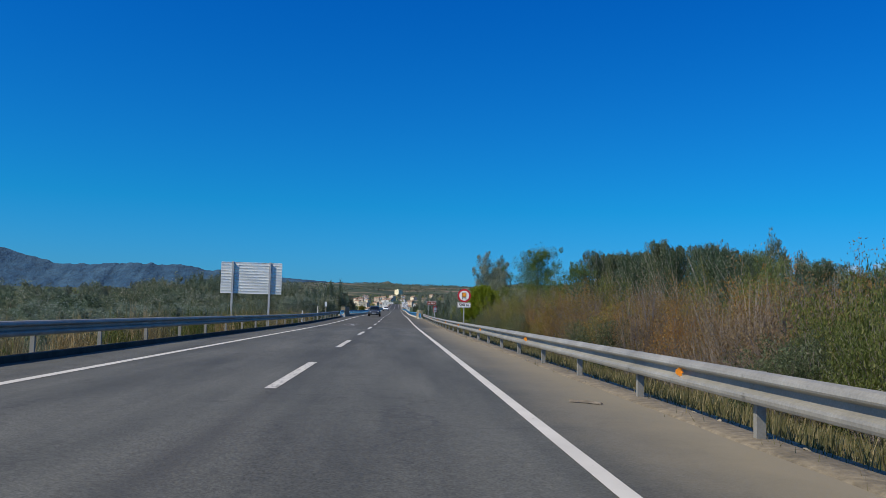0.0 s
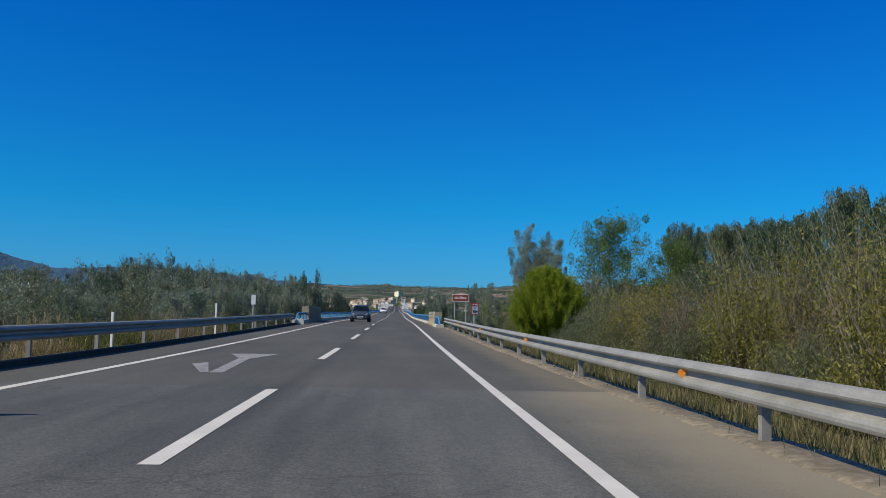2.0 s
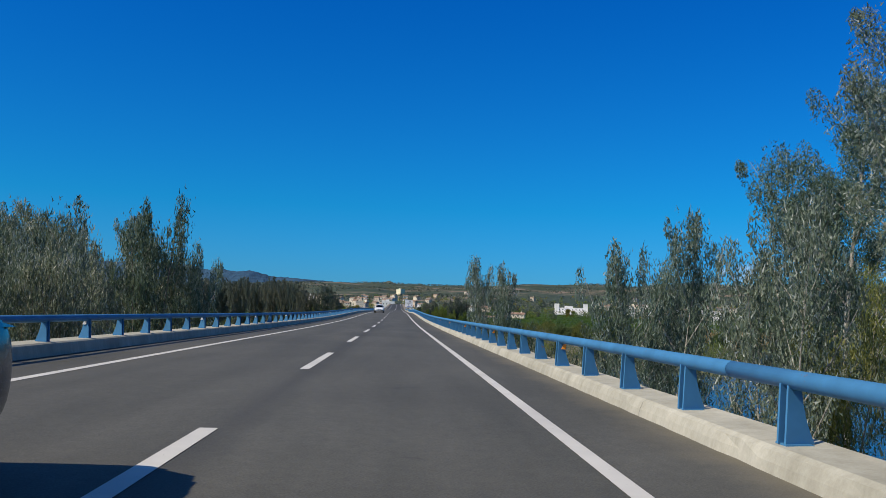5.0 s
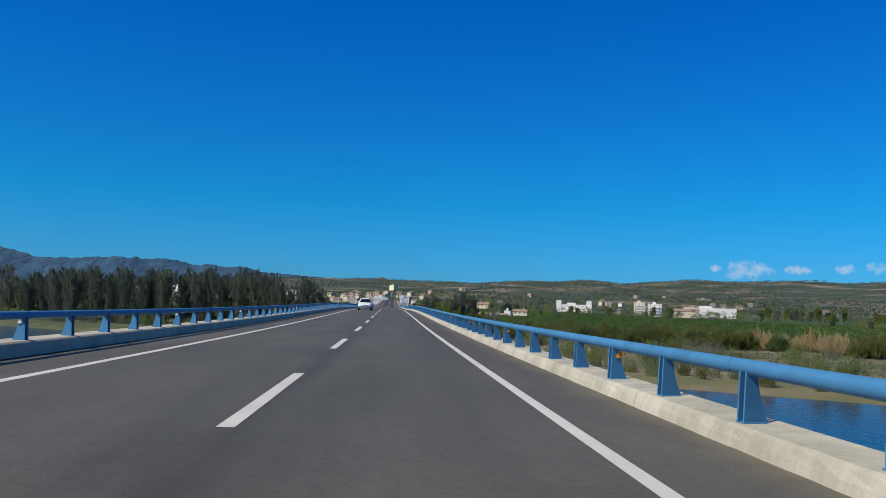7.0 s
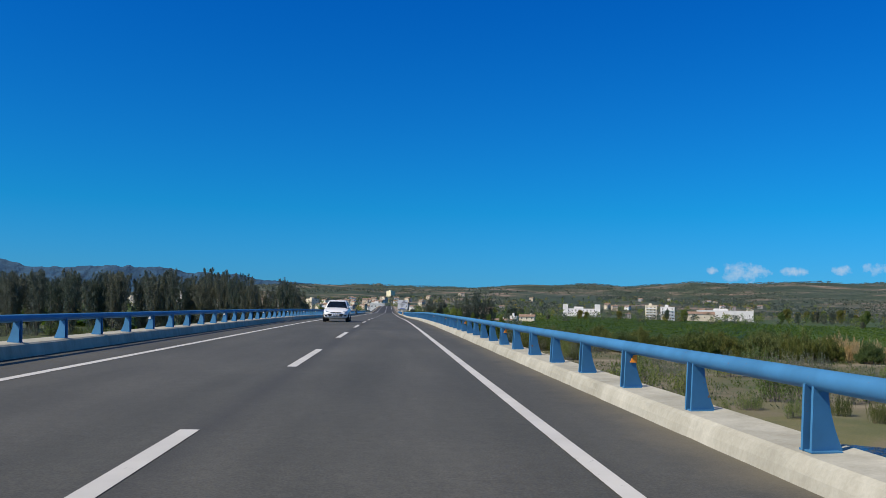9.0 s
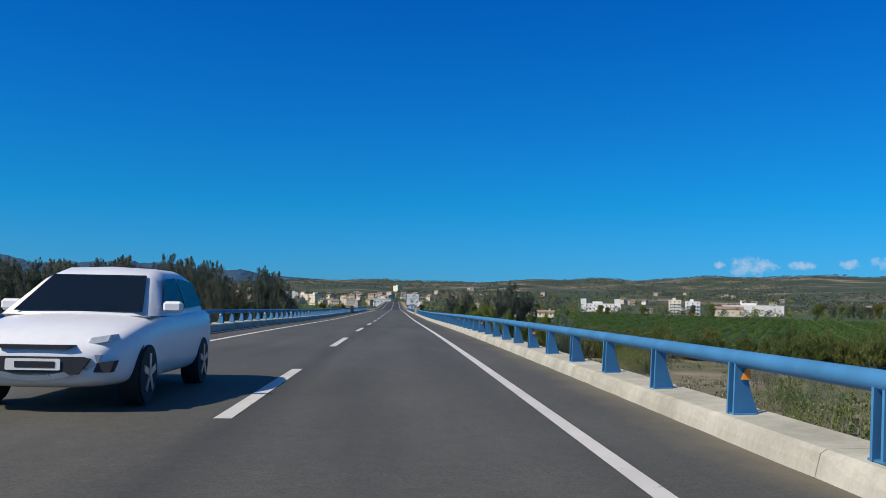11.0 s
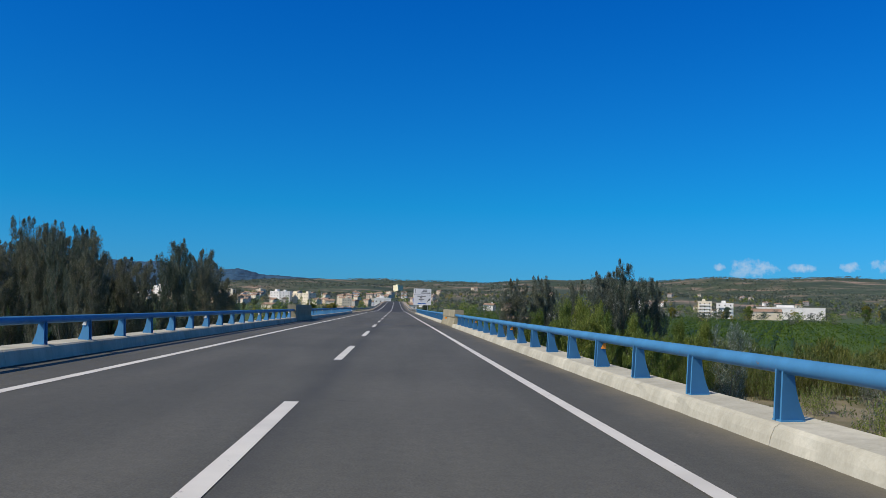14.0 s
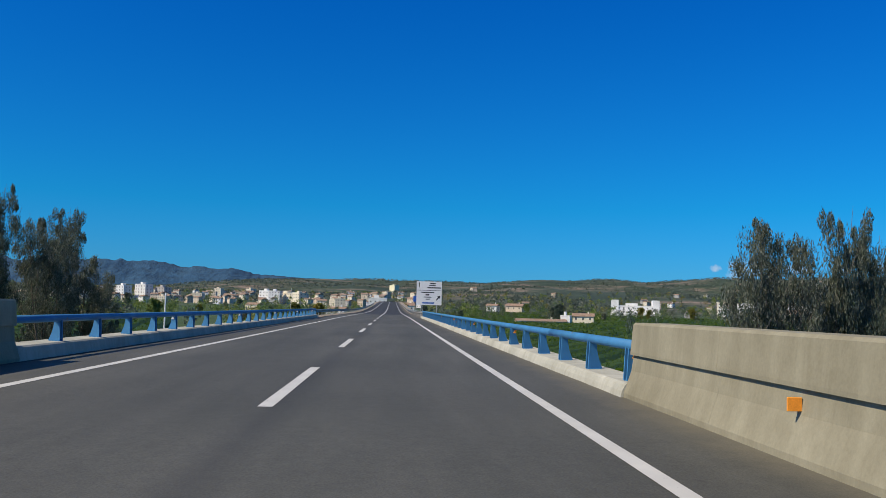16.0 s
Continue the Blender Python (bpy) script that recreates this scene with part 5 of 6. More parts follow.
def low_scrub(name, count, material, seed, label):
    """Low weeds and bushes on the sandy flat, as one object."""
    rng = np.random.default_rng(seed)
    cs = []
    while len(cs) < count:
        x, s_ = rng.uniform(8, 175), rng.uniform(342, 560)
        y = s_ - 0.85 * x
        if noise.noise((x * 0.05, y * 0.05, seed)) > -0.05 or rng.random() < 0.12:
            cs.append((x, y, ground_z(x, y) + 0.25))
    v, f = leaf_cloud(rng, cs, 16, (0.9, 0.9, 0.45), 0.16, 1.0, 2.6)
    return tagged(new(name, mesh_from(name, v.tolist(), f.tolist(), material)), label, "scrub", kind="stuff")


low_scrub("flat_scrub", 1500, M_GREY, 4, "low grey-green weeds on the sandy river flat")
low_scrub("flat_scrub", 1500, M_REEDGREEN, 9, "low green and yellow grass on the sandy river flat")


def blades(name, places, high, material, label, category, seed, spread=0.25, per=14):
    """Grass as one object: thin bent blades in tufts."""
    rng = np.random.default_rng(seed)
    p = np.repeat(np.array(places, float), per, axis=0)
    n = len(p)
    p[:, :2] += rng.normal(0, spread, (n, 2))
    h = high * rng.uniform(0.4, 1.2, (n, 1))
    a = rng.uniform(0, math.tau, n)
    side = np.stack([np.cos(a), np.sin(a), 0 * a], 1) * 0.012
    lean = rng.normal(0, 0.25, (n, 3)) * h
    lean[:, 2] = h[:, 0]
    v = np.stack([p - side, p + side, p + lean], 1).reshape(-1, 3)
    f = np.arange(3 * n).reshape(-1, 3)
    return tagged(new(name, mesh_from(name, v.tolist(), f.tolist(), material)), label, category, kind="stuff")


random.seed(8)
spots = []
for k in range(4200):
    x, y = 4.72 + 5.0 * random.random() ** 1.5, random.uniform(-10, 103)
    t = smooth(4.5, 9.0, x)
    spots.append((x, y, (road_z(y) - 0.10) * (1 - t) + (ground_z(9.0, y) - 0.1) * t - 0.04))
blades("verge_grass", spots, 0.26, M_VERGE, "short olive and dry yellow grass behind the crash barrier", "grass", 3, 0.3, 16)
spots = []
for k in range(600):
    x, y = random.uniform(-11, -6.9), random.uniform(-5, 106)
    spots.append((x, y, ground_z(x, y) - 0.05))
blades("verge_grass", spots, 0.45, M_REEDGREEN, "short green grass on the shaded verge", "grass", 4, 0.3, 12)
spots = []
for k in range(900):
    x, y = random.uniform(6.2, 10.8), random.uniform(84, 110)
    spots.append((x, y, ground_z(x, y) - 0.05))
spots += [(random.uniform(8.5, 15.5), random.uniform(80, 106), 0.0) for k in range(900)]
spots = [(x, y, ground_z(x, y) - 0.05) for x, y, z in spots]
blades("dry_grass", spots, 1.25, M_GRASS, "tall dry yellow grass before the pine bush", "grass", 6, 0.35, 22)


# ---------------------------------------------------------------- signs
def rounded(w, h, r, n=4):
    out = []
    for cx, cz, a0 in ((w / 2 - r, h / 2 - r, 0), (-w / 2 + r, h / 2 - r, 90), (-w / 2 + r, -h / 2 + r, 180), (w / 2 - r, -h / 2 + r, 270)):
        for k in range(n + 1):
            a = radians(a0 + 90 * k / n)
            out.append((cx + r * math.cos(a), cz + r * math.sin(a)))
    return out


def disc(r, n=40):
    return [(r * math.cos(k * math.tau / n), r * math.sin(k * math.tau / n)) for k in range(n)]


def shifted(outline, dx, dz):
    return [(x + dx, z + dz) for x, z in outline]


def flat(name, outline, y0, y1, material, parent, dx=0, dz=0, label=""):
    bm = bmesh.new()
    plate(bm, shifted(outline, dx, dz), "y", y0, y1)
    return part(name, bm, material, parent, label)


def sign_post(parent, x, top, bottom, w=0.05, d=0.09, y=0.05):
    bm = bmesh.new()
    plate(bm, [(x - w / 2, y), (x - w / 2, y + d), (x - w / 2 + 0.008, y + d), (x + w / 2, y + d), (x + w / 2, y)], "z", bottom, top)
    return part("post", bm, M_POST, parent)


# round prohibition sign with its distance plate
s = thing("road_sign", (4.45, 42.0, 0.0), radians(-4))
tagged(s, "round red-rimmed sign with orange lorry over 500 m plate", "road sign", "road signs")
sign_post(s, 0.0, 2.42, -1.2)
d = flat("disc", disc(0.36), -0.004, 0.02, M_RED, s, 0, 2.08)
flat("face", disc(0.268), -0.008, -0.004, M_WHITE, d, 0, 2.08)
lorry = flat("lorry_box", rounded(0.225, 0.26, 0.005, 1), -0.011, -0.008, M_BLACK, d, 0, 2.115)
flat("lorry_load", rounded(0.185, 0.195, 0.004, 1), -0.014, -0.011, M_AMBER, d, 0, 2.128)
bm = bmesh.new()
plate(bm, shifted(rounded(0.225, 0.028, 0.004, 1), 0, 1.958), "y", -0.011, -0.0085)
for dx in (-0.1, 0.1):
    plate(bm, shifted(disc(0.032, 12), dx, 1.905), "y", -0.0115, -0.0088)
plate(bm, shifted(rounded(0.18, 0.02, 0.004, 1), 0, 1.905), "y", -0.011, -0.0086)
part("lorry_axle", bm, M_BLACK, d)
p = flat("distance_plate", rounded(0.72, 0.275, 0.04), -0.004, 0.016, M_WHITE, s, 0, 1.575)
bm = bmesh.new()
rim_o, rim_i = rounded(0.69, 0.245, 0.035), rounded(0.655, 0.21, 0.028)
vo = [bm.verts.new((x, -0.0065, z + 1.575)) for x, z in rim_o]
vi = [bm.verts.new((x, -0.0065, z + 1.575)) for x, z in rim_i]
for k in range(len(vo)):
    j = (k + 1) % len(vo)
    bm.faces.new((vo[k], vo[j], vi[j], vi[k]))
part("plate_rim", bm, M_BLACK, p)
lettering("500 m", 0.205, M_BLACK, p, (0, -0.009, 1.575), squeeze=1.02, weight=0.004)

# kilometre plate
s = thing("kilometre_plate", (5.0, 89.3, 0.12), radians(16))
s.scale = (1.1, 1.0, 1.0)
tagged(s, "red and white kilometre plate on a steel post", "road sign", "road signs")
sign_post(s, 0.0, 1.66, -1.2)
b = flat("plate", rounded(0.36, 0.64, 0.03), -0.004, 0.016, M_RED, s, 0, 1.36)
flat("plate_face", rounded(0.295, 0.405, 0.012), -0.008, -0.004, M_WHITE, b, 0, 1.275)
lettering("N-420", 0.125, M_WHITE, b, (0, -0.008, 1.575), squeeze=0.86, weight=0.003)
lettering("km", 0.12, M_BLACK, b, (0, -0.011, 1.40), squeeze=0.9)
lettering("824", 0.195, M_BLACK, b, (0, -0.011, 1.20), squeeze=0.84, weight=0.005)

# river name sign
s = thing("river_sign", (5.05, 100.7, 0.2), radians(-3))
s.scale = (1.04, 1.04, 1.04)
tagged(s, "brown river name sign on two steel posts", "road sign", "road signs")
sign_post(s, -0.36, 1.78, -1.8, 0.05, 0.08)
sign_post(s, 0.36, 1.78, -1.8, 0.05, 0.08)
b = flat("plate", rounded(1.08, 0.46, 0.05), -0.004, 0.018, M_WHITE, s, 0, 1.98)
flat("plate_face", rounded(1.03, 0.41, 0.04), -0.008, -0.004, M_BROWN, b, 0, 1.98)
lettering("riu Ebre", 0.225, M_WHITE, b, (0, -0.011, 1.975), squeeze=1.02, weight=0.004)

# back of the big panel beside the oncoming lane
s = thing("direction_signboard", (-8.5, 51.3, 0.05), radians(2))
s.scale = (0.96, 0.96, 0.96)
tagged(s, "back of a large ribbed aluminium direction panel on two posts", "road sign", "road signs")
for k in range(11):
    bm = bmesh.new()
    z0 = 2.02 + 0.19 * k
    plate(bm, [(0.0, z0 + 0.004), (0.045, z0 + 0.004), (0.06, z0 + 0.02), (0.045, z0 + 0.04), (0.045, z0 + 0.15), (0.06, z0 + 0.17), (0.045, z0 + 0.187), (0.0, z0 + 0.187)], "x", -2.0, 2.0)
    for v in bm.verts:
        v.co.y = 0.06 - v.co.y
    bmesh.ops.recalc_face_normals(bm, faces=bm.faces)
    part("panel_slat", bm, M_PANEL, s)
for x in (-1.22, 1.22):
    bm = bmesh.new()
    plate(bm, [(x - 0.06, -0.14), (x + 0.06, -0.14), (x + 0.06, -0.125), (x + 0.008, -0.125), (x + 0.008, -0.025), (x + 0.06, -0.025), (x + 0.06, -0.008), (x - 0.06, -0.008), (x - 0.06, -0.025), (x - 0.008, -0.025), (x - 0.008, -0.125), (x - 0.06, -0.125)], "z", -1.5, 4.14)
    part("post", bm, M_POST, s)

# small marker posts behind the left barrier
s = thing("marker_sign", (-7.0, 91.6, 0.0))
tagged(s, "back of a small upright sign plate on a post", "road sign", "road signs")
sign_post(s, 0, 1.5, -1.0, 0.05, 0.05, -0.02)
flat("plate", rounded(0.24, 0.52, 0.02), 0.035, 0.05, M_PANEL, s, 0, 1.72)
for x, y, h in ((-7.0, 82.0, 1.42), (-7.05, 68.5, 1.0)):
    s = thing("marker_post", (x, y, 0.0))
    tagged(s, "thin white marker post behind the barrier", "marker post", "marker posts")
    bm = bmesh.new()
    box(bm, (-0.035, -0.03, -1.0), (0.035, 0.03, h), 0.006)
    part("stake", bm, M_WHITE, s)

# direction board past the bridge, at the right
s = thing("direction_board", (5.35, 508, road_z(508) + 0.3), radians(2))
s.scale = (0.9, 0.9, 0.9)
tagged(s, "large white direction board with arrows on two posts", "road sign", "road signs")
for x in (-1.15, 1.15):
    sign_post(s, x, 1.5, -2.0, 0.1, 0.12)
b = flat("board", rounded(3.75, 3.5, 0.08), -0.02, 0.03, M_WHITE, s, 0, 3.1)
bm = bmesh.new()
for dx, dz, w, h in ((0.0, 3.52, 3.6, 0.05), (0.55, 4.55, 0.9, 0.14), (0.45, 4.28, 1.0, 0.12), (0.72, 3.92, 2.0, 0.16), (-0.2, 3.22, 1.9, 0.14), (-0.25, 2.86, 0.55, 0.2), (-0.2, 2.52, 1.1, 0.12), (-0.2, 2.22, 0.6, 0.12)):
    plate(bm, shifted(rounded(w, h, 0.01, 1), dx, dz), "y", -0.03, -0.02)
part("writing_bars", bm, M_BLACK, b, "dark bars of small writing")
bm = bmesh.new()
plate(bm, shifted(rounded(1.75, 0.2, 0.01, 1), -0.1, 1.66), "y", -0.03, -0.02)
part("writing_bar", bm, M_SIGNBLUE, b, "blue bar of small writing")
bm = bmesh.new()
plate(bm, [(-1.52, 3.95), (-1.44, 3.95), (-1.44, 4.45), (-1.36, 4.45), (-1.48, 4.7), (-1.60, 4.45), (-1.52, 4.45)], "y", -0.03, -0.02)
part("arrow", bm, M_BLACK, b)
bm = bmesh.new()
plate(bm, [(1.02, 2.12), (1.12, 2.02), (1.48, 2.42), (1.6, 2.3), (1.66, 2.75), (1.22, 2.68), (1.36, 2.54)], "y", -0.03, -0.02)
part("arrow", bm, M_BLACK, b)
for x, y, hh, w in ((3.5, 560, 3.4, 1.2), (6.2, 600, 3.0, 1.0)):
    s = thing("blue_sign", (x + 1.6, y, road_z(y)))
    tagged(s, "small blue direction sign on a post beside the road", "road sign", "road signs")
    sign_post(s, 0, hh, -1.5, 0.08, 0.08)
    flat("plate", rounded(w, 1.1, 0.05), -0.01, 0.02, M_SIGNBLUE, s, 0, hh - 0.5)

# orange reflector blocks on the two right walls
for y, name in ((115.0, "wall_reflector"), (399.9, "wall_reflector")):
    s = thing(name, (WALL_R + 0.12, y, road_z(y) + 0.44))
    tagged(s, "orange reflector plate fixed to the concrete wall", "reflector", "wall reflectors")
    bm = bmesh.new()
    box(bm, (-0.13, -0.01, -0.05), (-0.01, 0.01, 0.06), 0.004)
    part("plate", bm, M_ORANGE, s)
    bm = bmesh.new()
    box(bm, (-0.02, 0.0, -0.04), (0.03, 0.015, 0.05), 0.003)
    part("bracket", bm, M_GALV, s)


# ---------------------------------------------------------------- graffiti on the first right wall
M_SPRAY = plain("black_spray", (0.06, 0.058, 0.055), 0.7)
M_SPRAYBLUE = plain("blue_spray", (0.10, 0.32, 0.55), 0.7)


def scrawl(seed, y, z, long, high, upper):
    """A run of sprayed strokes on the wall's face: bars, slants, bows and loops that spell nothing."""
    rng = random.Random(seed)
    bm = bmesh.new()

    def on_wall(yy, v):
        if upper:
            dx = 0.085 + 0.035 * (v - 0.64) / 0.38
        else:
            dx = 0.10 + 0.03 * (v - 0.36) / 0.24 if v > 0.36 else 0.10 * (v - 0.06) / 0.3
        return (WALL_R + dx - 0.005, yy, road_z(yy) + v)

    def stroke(pts, w=0.0065):
        prev = None
        for k, (a, b) in enumerate(pts):
            q, r = pts[max(0, k - 1)], pts[min(len(pts) - 1, k + 1)]
            d = math.hypot(r[0] - q[0], r[1] - q[1]) or 1.0
            ny, nz = -(r[1] - q[1]) / d * w, (r[0] - q[0]) / d * w
            row = [bm.verts.new(on_wall(a + ny, b + nz)), bm.verts.new(on_wall(a - ny, b - nz))]
            if prev:
                bm.faces.new((prev[0], prev[1], row[1], row[0]))
            prev = row
    n = max(1, int(long / 0.17))
    for k in range(n):
        a, w, h = y + 0.17 * k + rng.uniform(-0.02, 0.02), rng.uniform(0.07, 0.12), high * rng.uniform(0.8, 1.1)
        for kind in rng.sample(("bar", "slant", "bow", "loop", "back", "bow", "bar"), rng.choice((1, 2, 2))):
            if kind == "bar":
                stroke([(a, z), (a + 0.01, z + h * 0.5), (a, z + h)])
            elif kind == "slant":
                stroke([(a, z), (a + w * 0.5, z + h * 0.55), (a + w, z + h)])
            elif kind == "back":
                stroke([(a + w, z), (a + w * 0.5, z + h * 0.45), (a, z + h)])
            else:
                t0, t1 = (-1.6, 1.7) if kind == "bow" else (0, 6.1)
                c = rng.choice((0.3, 0.7)) if kind == "bow" else 0.5
                stroke([(a + w * 0.5 + w * 0.5 * math.cos(t0 + (t1 - t0) * i / 10), z + h * c + h * 0.28 * math.sin(t0 + (t1 - t0) * i / 10)) for i in range(11)])
    return bm


gr = thing("graffiti", (WALL_R, 112, road_z(112)))
tagged(gr, "sprayed black and blue scrawls on the concrete wall", "graffiti")
for seed, y, z, long, high, m, up in ((11, 117.6, 0.74, 0.5, 0.16, M_SPRAY, True), (12, 118.6, 0.36, 0.4, 0.2, M_SPRAY, False), (13, 112.4, 0.70, 0.35, 0.3, M_SPRAYBLUE, True), (1, 116.5, 0.76, 0.3, 0.14, M_SPRAY, True), (10, 111.3, 0.70, 0.8, 0.26, M_SPRAY, True), (4, 115.4, 0.36, 0.5, 0.18, M_SPRAY, False), (5, 113.2, 0.30, 0.7, 0.2, M_SPRAY, False), (6, 112.0, 0.34, 0.5, 0.22, M_SPRAYBLUE, False), (7, 109.4, 0.68, 0.8, 0.24, M_SPRAY, True), (8, 110.7, 0.24, 0.6, 0.18, M_SPRAY, False), (9, 114.2, 0.85, 0.25, 0.12, M_SPRAYBLUE, True)):
    ob = part("scrawl", scrawl(seed, y, z, long, high, up), m)
    ob.data.transform(Matrix.Translation(-Vector(gr.location)))
    ob.parent = gr
for word, y, z, size, wide in (("MADEN", 115.44, 0.86, 0.23, 1.7), ("NOOBLES", 113.47, 0.83, 0.28, 1.1), ("PP", 112.15, 0.86, 0.42, 1.0), ("KZ", 116.44, 0.32, 0.34, 1.7)):
    lean = 0.085 + 0.035 * (z - 0.64) / 0.38 if z > 0.6 else 0.09 * (z - 0.06) / 0.3
    ob = lettering(word, size, M_SPRAY, gr, (WALL_R + lean - 0.016 - gr.location.x, y - gr.location.y, road_z(y) + z - gr.location.z), squeeze=wide, weight=-0.033 * size)
    ob.name = "scrawl"
    ob.rotation_euler = (radians(85 if z > 0.6 else 73), 0, radians(-90))


# ---------------------------------------------------------------- cars
M_CARGREY = plain("grey_blue_car_paint", (0.088, 0.108, 0.130), 0.2, 0.5, 0.03, 0.8)
M_CARWHITE = plain("white_car_paint", (0.72, 0.73, 0.74), 0.25, 0.0, 0.03)
M_GLASS = plain("dark_car_glass", (0.012, 0.022, 0.040), 0.03, 0, 0.02, 0.3)
M_TYRE = plain("tyre_rubber", (0.02, 0.02, 0.021), 0.8)
M_RIM = plain("alloy_rim", (0.45, 0.46, 0.47), 0.3, 0.8)
M_LAMP = plain("lamp_glass", (0.72, 0.75, 0.78), 0.12, 0.2)
M_TRIM = plain("black_trim", (0.02, 0.021, 0.023), 0.5)


def car(name, x, y, paint, long, wide, high, label):
    """A car whose front looks along -y: shaped body, glazed cabin, wheels, lamps, grille, mirrors."""
    base = thing(name, (x, y, road_z(y)))
    tagged(base, label, "car", "cars on the road")
    hw = wide / 2
    # stations along the car: y from the front, half width at the waist, sill, waist height
    st = [(0.0, 0.62, 0.34, 0.62), (0.12, 0.80, 0.24, 0.74), (0.45, 0.95, 0.22, 0.88), (1.0, 1.0, 0.22, 0.98), (1.5, 1.0, 0.22, 1.04), (2.6, 1.0, 0.22, 1.06), (3.6, 1.0, 0.23, 1.10), (4.2, 0.97, 0.26, 1.12), (4.5, 0.9, 0.34, 1.08), (4.62, 0.78, 0.42, 0.95)]
    k = long / 4.62
    kz = high / 1.62
    bm = bmesh.new()
    rings = []
    for yy, w, z0, z1 in st:
        w *= hw
        z0, z1 = z0 * kz, z1 * kz
        zm = z0 + (z1 - z0) * 0.55
        half = [(w * 0.80, z0), (w * 0.97, z0 + 0.10), (w, zm), (w * 0.96, z1 - 0.08), (w * 0.86, z1)]
        ring = [(a, b) for a, b in half] + [(-a, b) for a, b in half[::-1]]
        crown = z1 + 0.035
        ring.insert(5, (0, crown))
        rings.append([bm.verts.new((a, yy * k, b)) for a, b in ring])
    n = len(rings[0])
    for a, b in zip(rings, rings[1:]):
        for j in range(n):
            bm.faces.new((a[j], a[(j + 1) % n], b[(j + 1) % n], b[j]))
    bm.faces.new(rings[0])
    bm.faces.new(rings[-1][::-1])
    bmesh.ops.recalc_face_normals(bm, faces=bm.faces)
    body = part("body", bm, paint, base, smooth=True)
    mod = body.modifiers.new("round", "SUBSURF")
    mod.levels, mod.render_levels = 1, 2
    # cabin
    cab = [(1.15, 0.80, 1.00), (1.95, 0.68, 1.50), (2.35, 0.66, 1.60), (3.3, 0.66, 1.61), (3.95, 0.64, 1.53), (4.45, 0.70, 1.10)]
    bm = bmesh.new()
    rings = []
    for yy, w, z in cab:
        zb = 1.0 * kz
        z *= kz
        rings.append([bm.verts.new(c) for c in ((hw * 0.9, yy * k, zb), (hw * w * 1.05, yy * k, z - 0.05), (hw * w * 0.85, yy * k, z), (0, yy * k, z + 0.02), (-hw * w * 0.85, yy * k, z), (-hw * w * 1.05, yy * k, z - 0.05), (-hw * 0.9, yy * k, zb))])
    for a, b in zip(rings, rings[1:]):
        for j in range(6):
            bm.faces.new((a[j], a[j + 1], b[j + 1], b[j]))
    bm.faces.new(rings[0][::-1])
    bm.faces.new(rings[-1])
    bmesh.ops.recalc_face_normals(bm, faces=bm.faces)
    part("cabin", bm, paint, base, smooth=True)

    def pane(nm, pts, parent=base):
        bm = bmesh.new()
        vs = [bm.verts.new(p) for p in pts]
        bm.faces.new(vs)
        r = bmesh.ops.solidify(bm, geom=bm.faces[:], thickness=0.008)
        bmesh.ops.recalc_face_normals(bm, faces=bm.faces)
        return part(nm, bm, M_GLASS, parent)

    def at(yy, f, z):
        return (hw * f, yy * k, z * kz)
    pane("windscreen", [(-hw * 0.78, 1.20 * k - 0.012, 1.045 * kz), (hw * 0.78, 1.20 * k - 0.012, 1.045 * kz), (hw * 0.60, 1.93 * k - 0.02, 1.50 * kz), (-hw * 0.60, 1.93 * k - 0.02, 1.50 * kz)])
    for sd in (-1, 1):
        pane("side_window", [at(1.75, 0.885 * sd, 1.09), at(2.75, 0.895 * sd, 1.10), at(2.75, 0.745 * sd, 1.50), at(2.15, 0.76 * sd, 1.46)])
        pane("side_window", [at(2.82, 0.895 * sd, 1.10), at(3.85, 0.885 * sd, 1.14), at(3.75, 0.745 * sd, 1.47), at(2.82, 0.745 * sd, 1.50)])
    # wheels
    for sd in (-1, 1):
        for yy in (0.86, 3.62):
            r = 0.345 * (kz * 0.5 + 0.5)
            bm = bmesh.new()
            bmesh.ops.create_cone(bm, cap_ends=True, segments=28, radius1=r, radius2=r, depth=0.23, matrix=Matrix.Translation((sd * (hw - 0.125), yy * k, r)) @ Matrix.Rotation(math.pi / 2, 4, "Y"))
            bmesh.ops.bevel(bm, geom=[e for e in bm.edges if len(e.link_faces) == 2 and e.calc_face_angle(0) > 1.0], offset=0.03, segments=2, affect="EDGES")
            w = part("wheel", bm, M_TYRE, base)
            bm = bmesh.new()
            xo = sd * (hw - 0.006)
            for q in range(5):
                a = q * math.tau / 5
                m = Matrix.Translation((xo, yy * k, r)) @ Matrix.Rotation(a, 4, "X") @ Matrix.Translation((0, 0, r * 0.33))
                bmesh.ops.create_cube(bm, size=1, matrix=m @ Matrix.Diagonal((0.02, 0.07, r * 0.62, 1)))
            bmesh.ops.create_cone(bm, cap_ends=True, segments=16, radius1=0.06, radius2=0.05, depth=0.03, matrix=Matrix.Translation((xo, yy * k, r)) @ Matrix.Rotation(math.pi / 2, 4, "Y"))
            part("rim", bm, M_RIM, w)
        # lamps, mirrors
        bm = bmesh.new()
        plate(bm, [(0.52 * hw * sd, 0.70 * kz), (0.74 * hw * sd, 0.74 * kz), (0.77 * hw * sd, 0.81 * kz), (0.56 * hw * sd, 0.775 * kz)], "y", 0.115, 0.4)
        part("headlight", bm, M_LAMP, base)
        bm = bmesh.new()
        plate(bm, [(0.62 * hw * sd, 0.42 * kz), (0.80 * hw * sd, 0.42 * kz), (0.84 * hw * sd, 0.54 * kz), (0.66 * hw * sd, 0.52 * kz)], "y", 0.045, 0.2)
        part("fog_lamp", bm, M_TRIM, base)
        bm = bmesh.new()
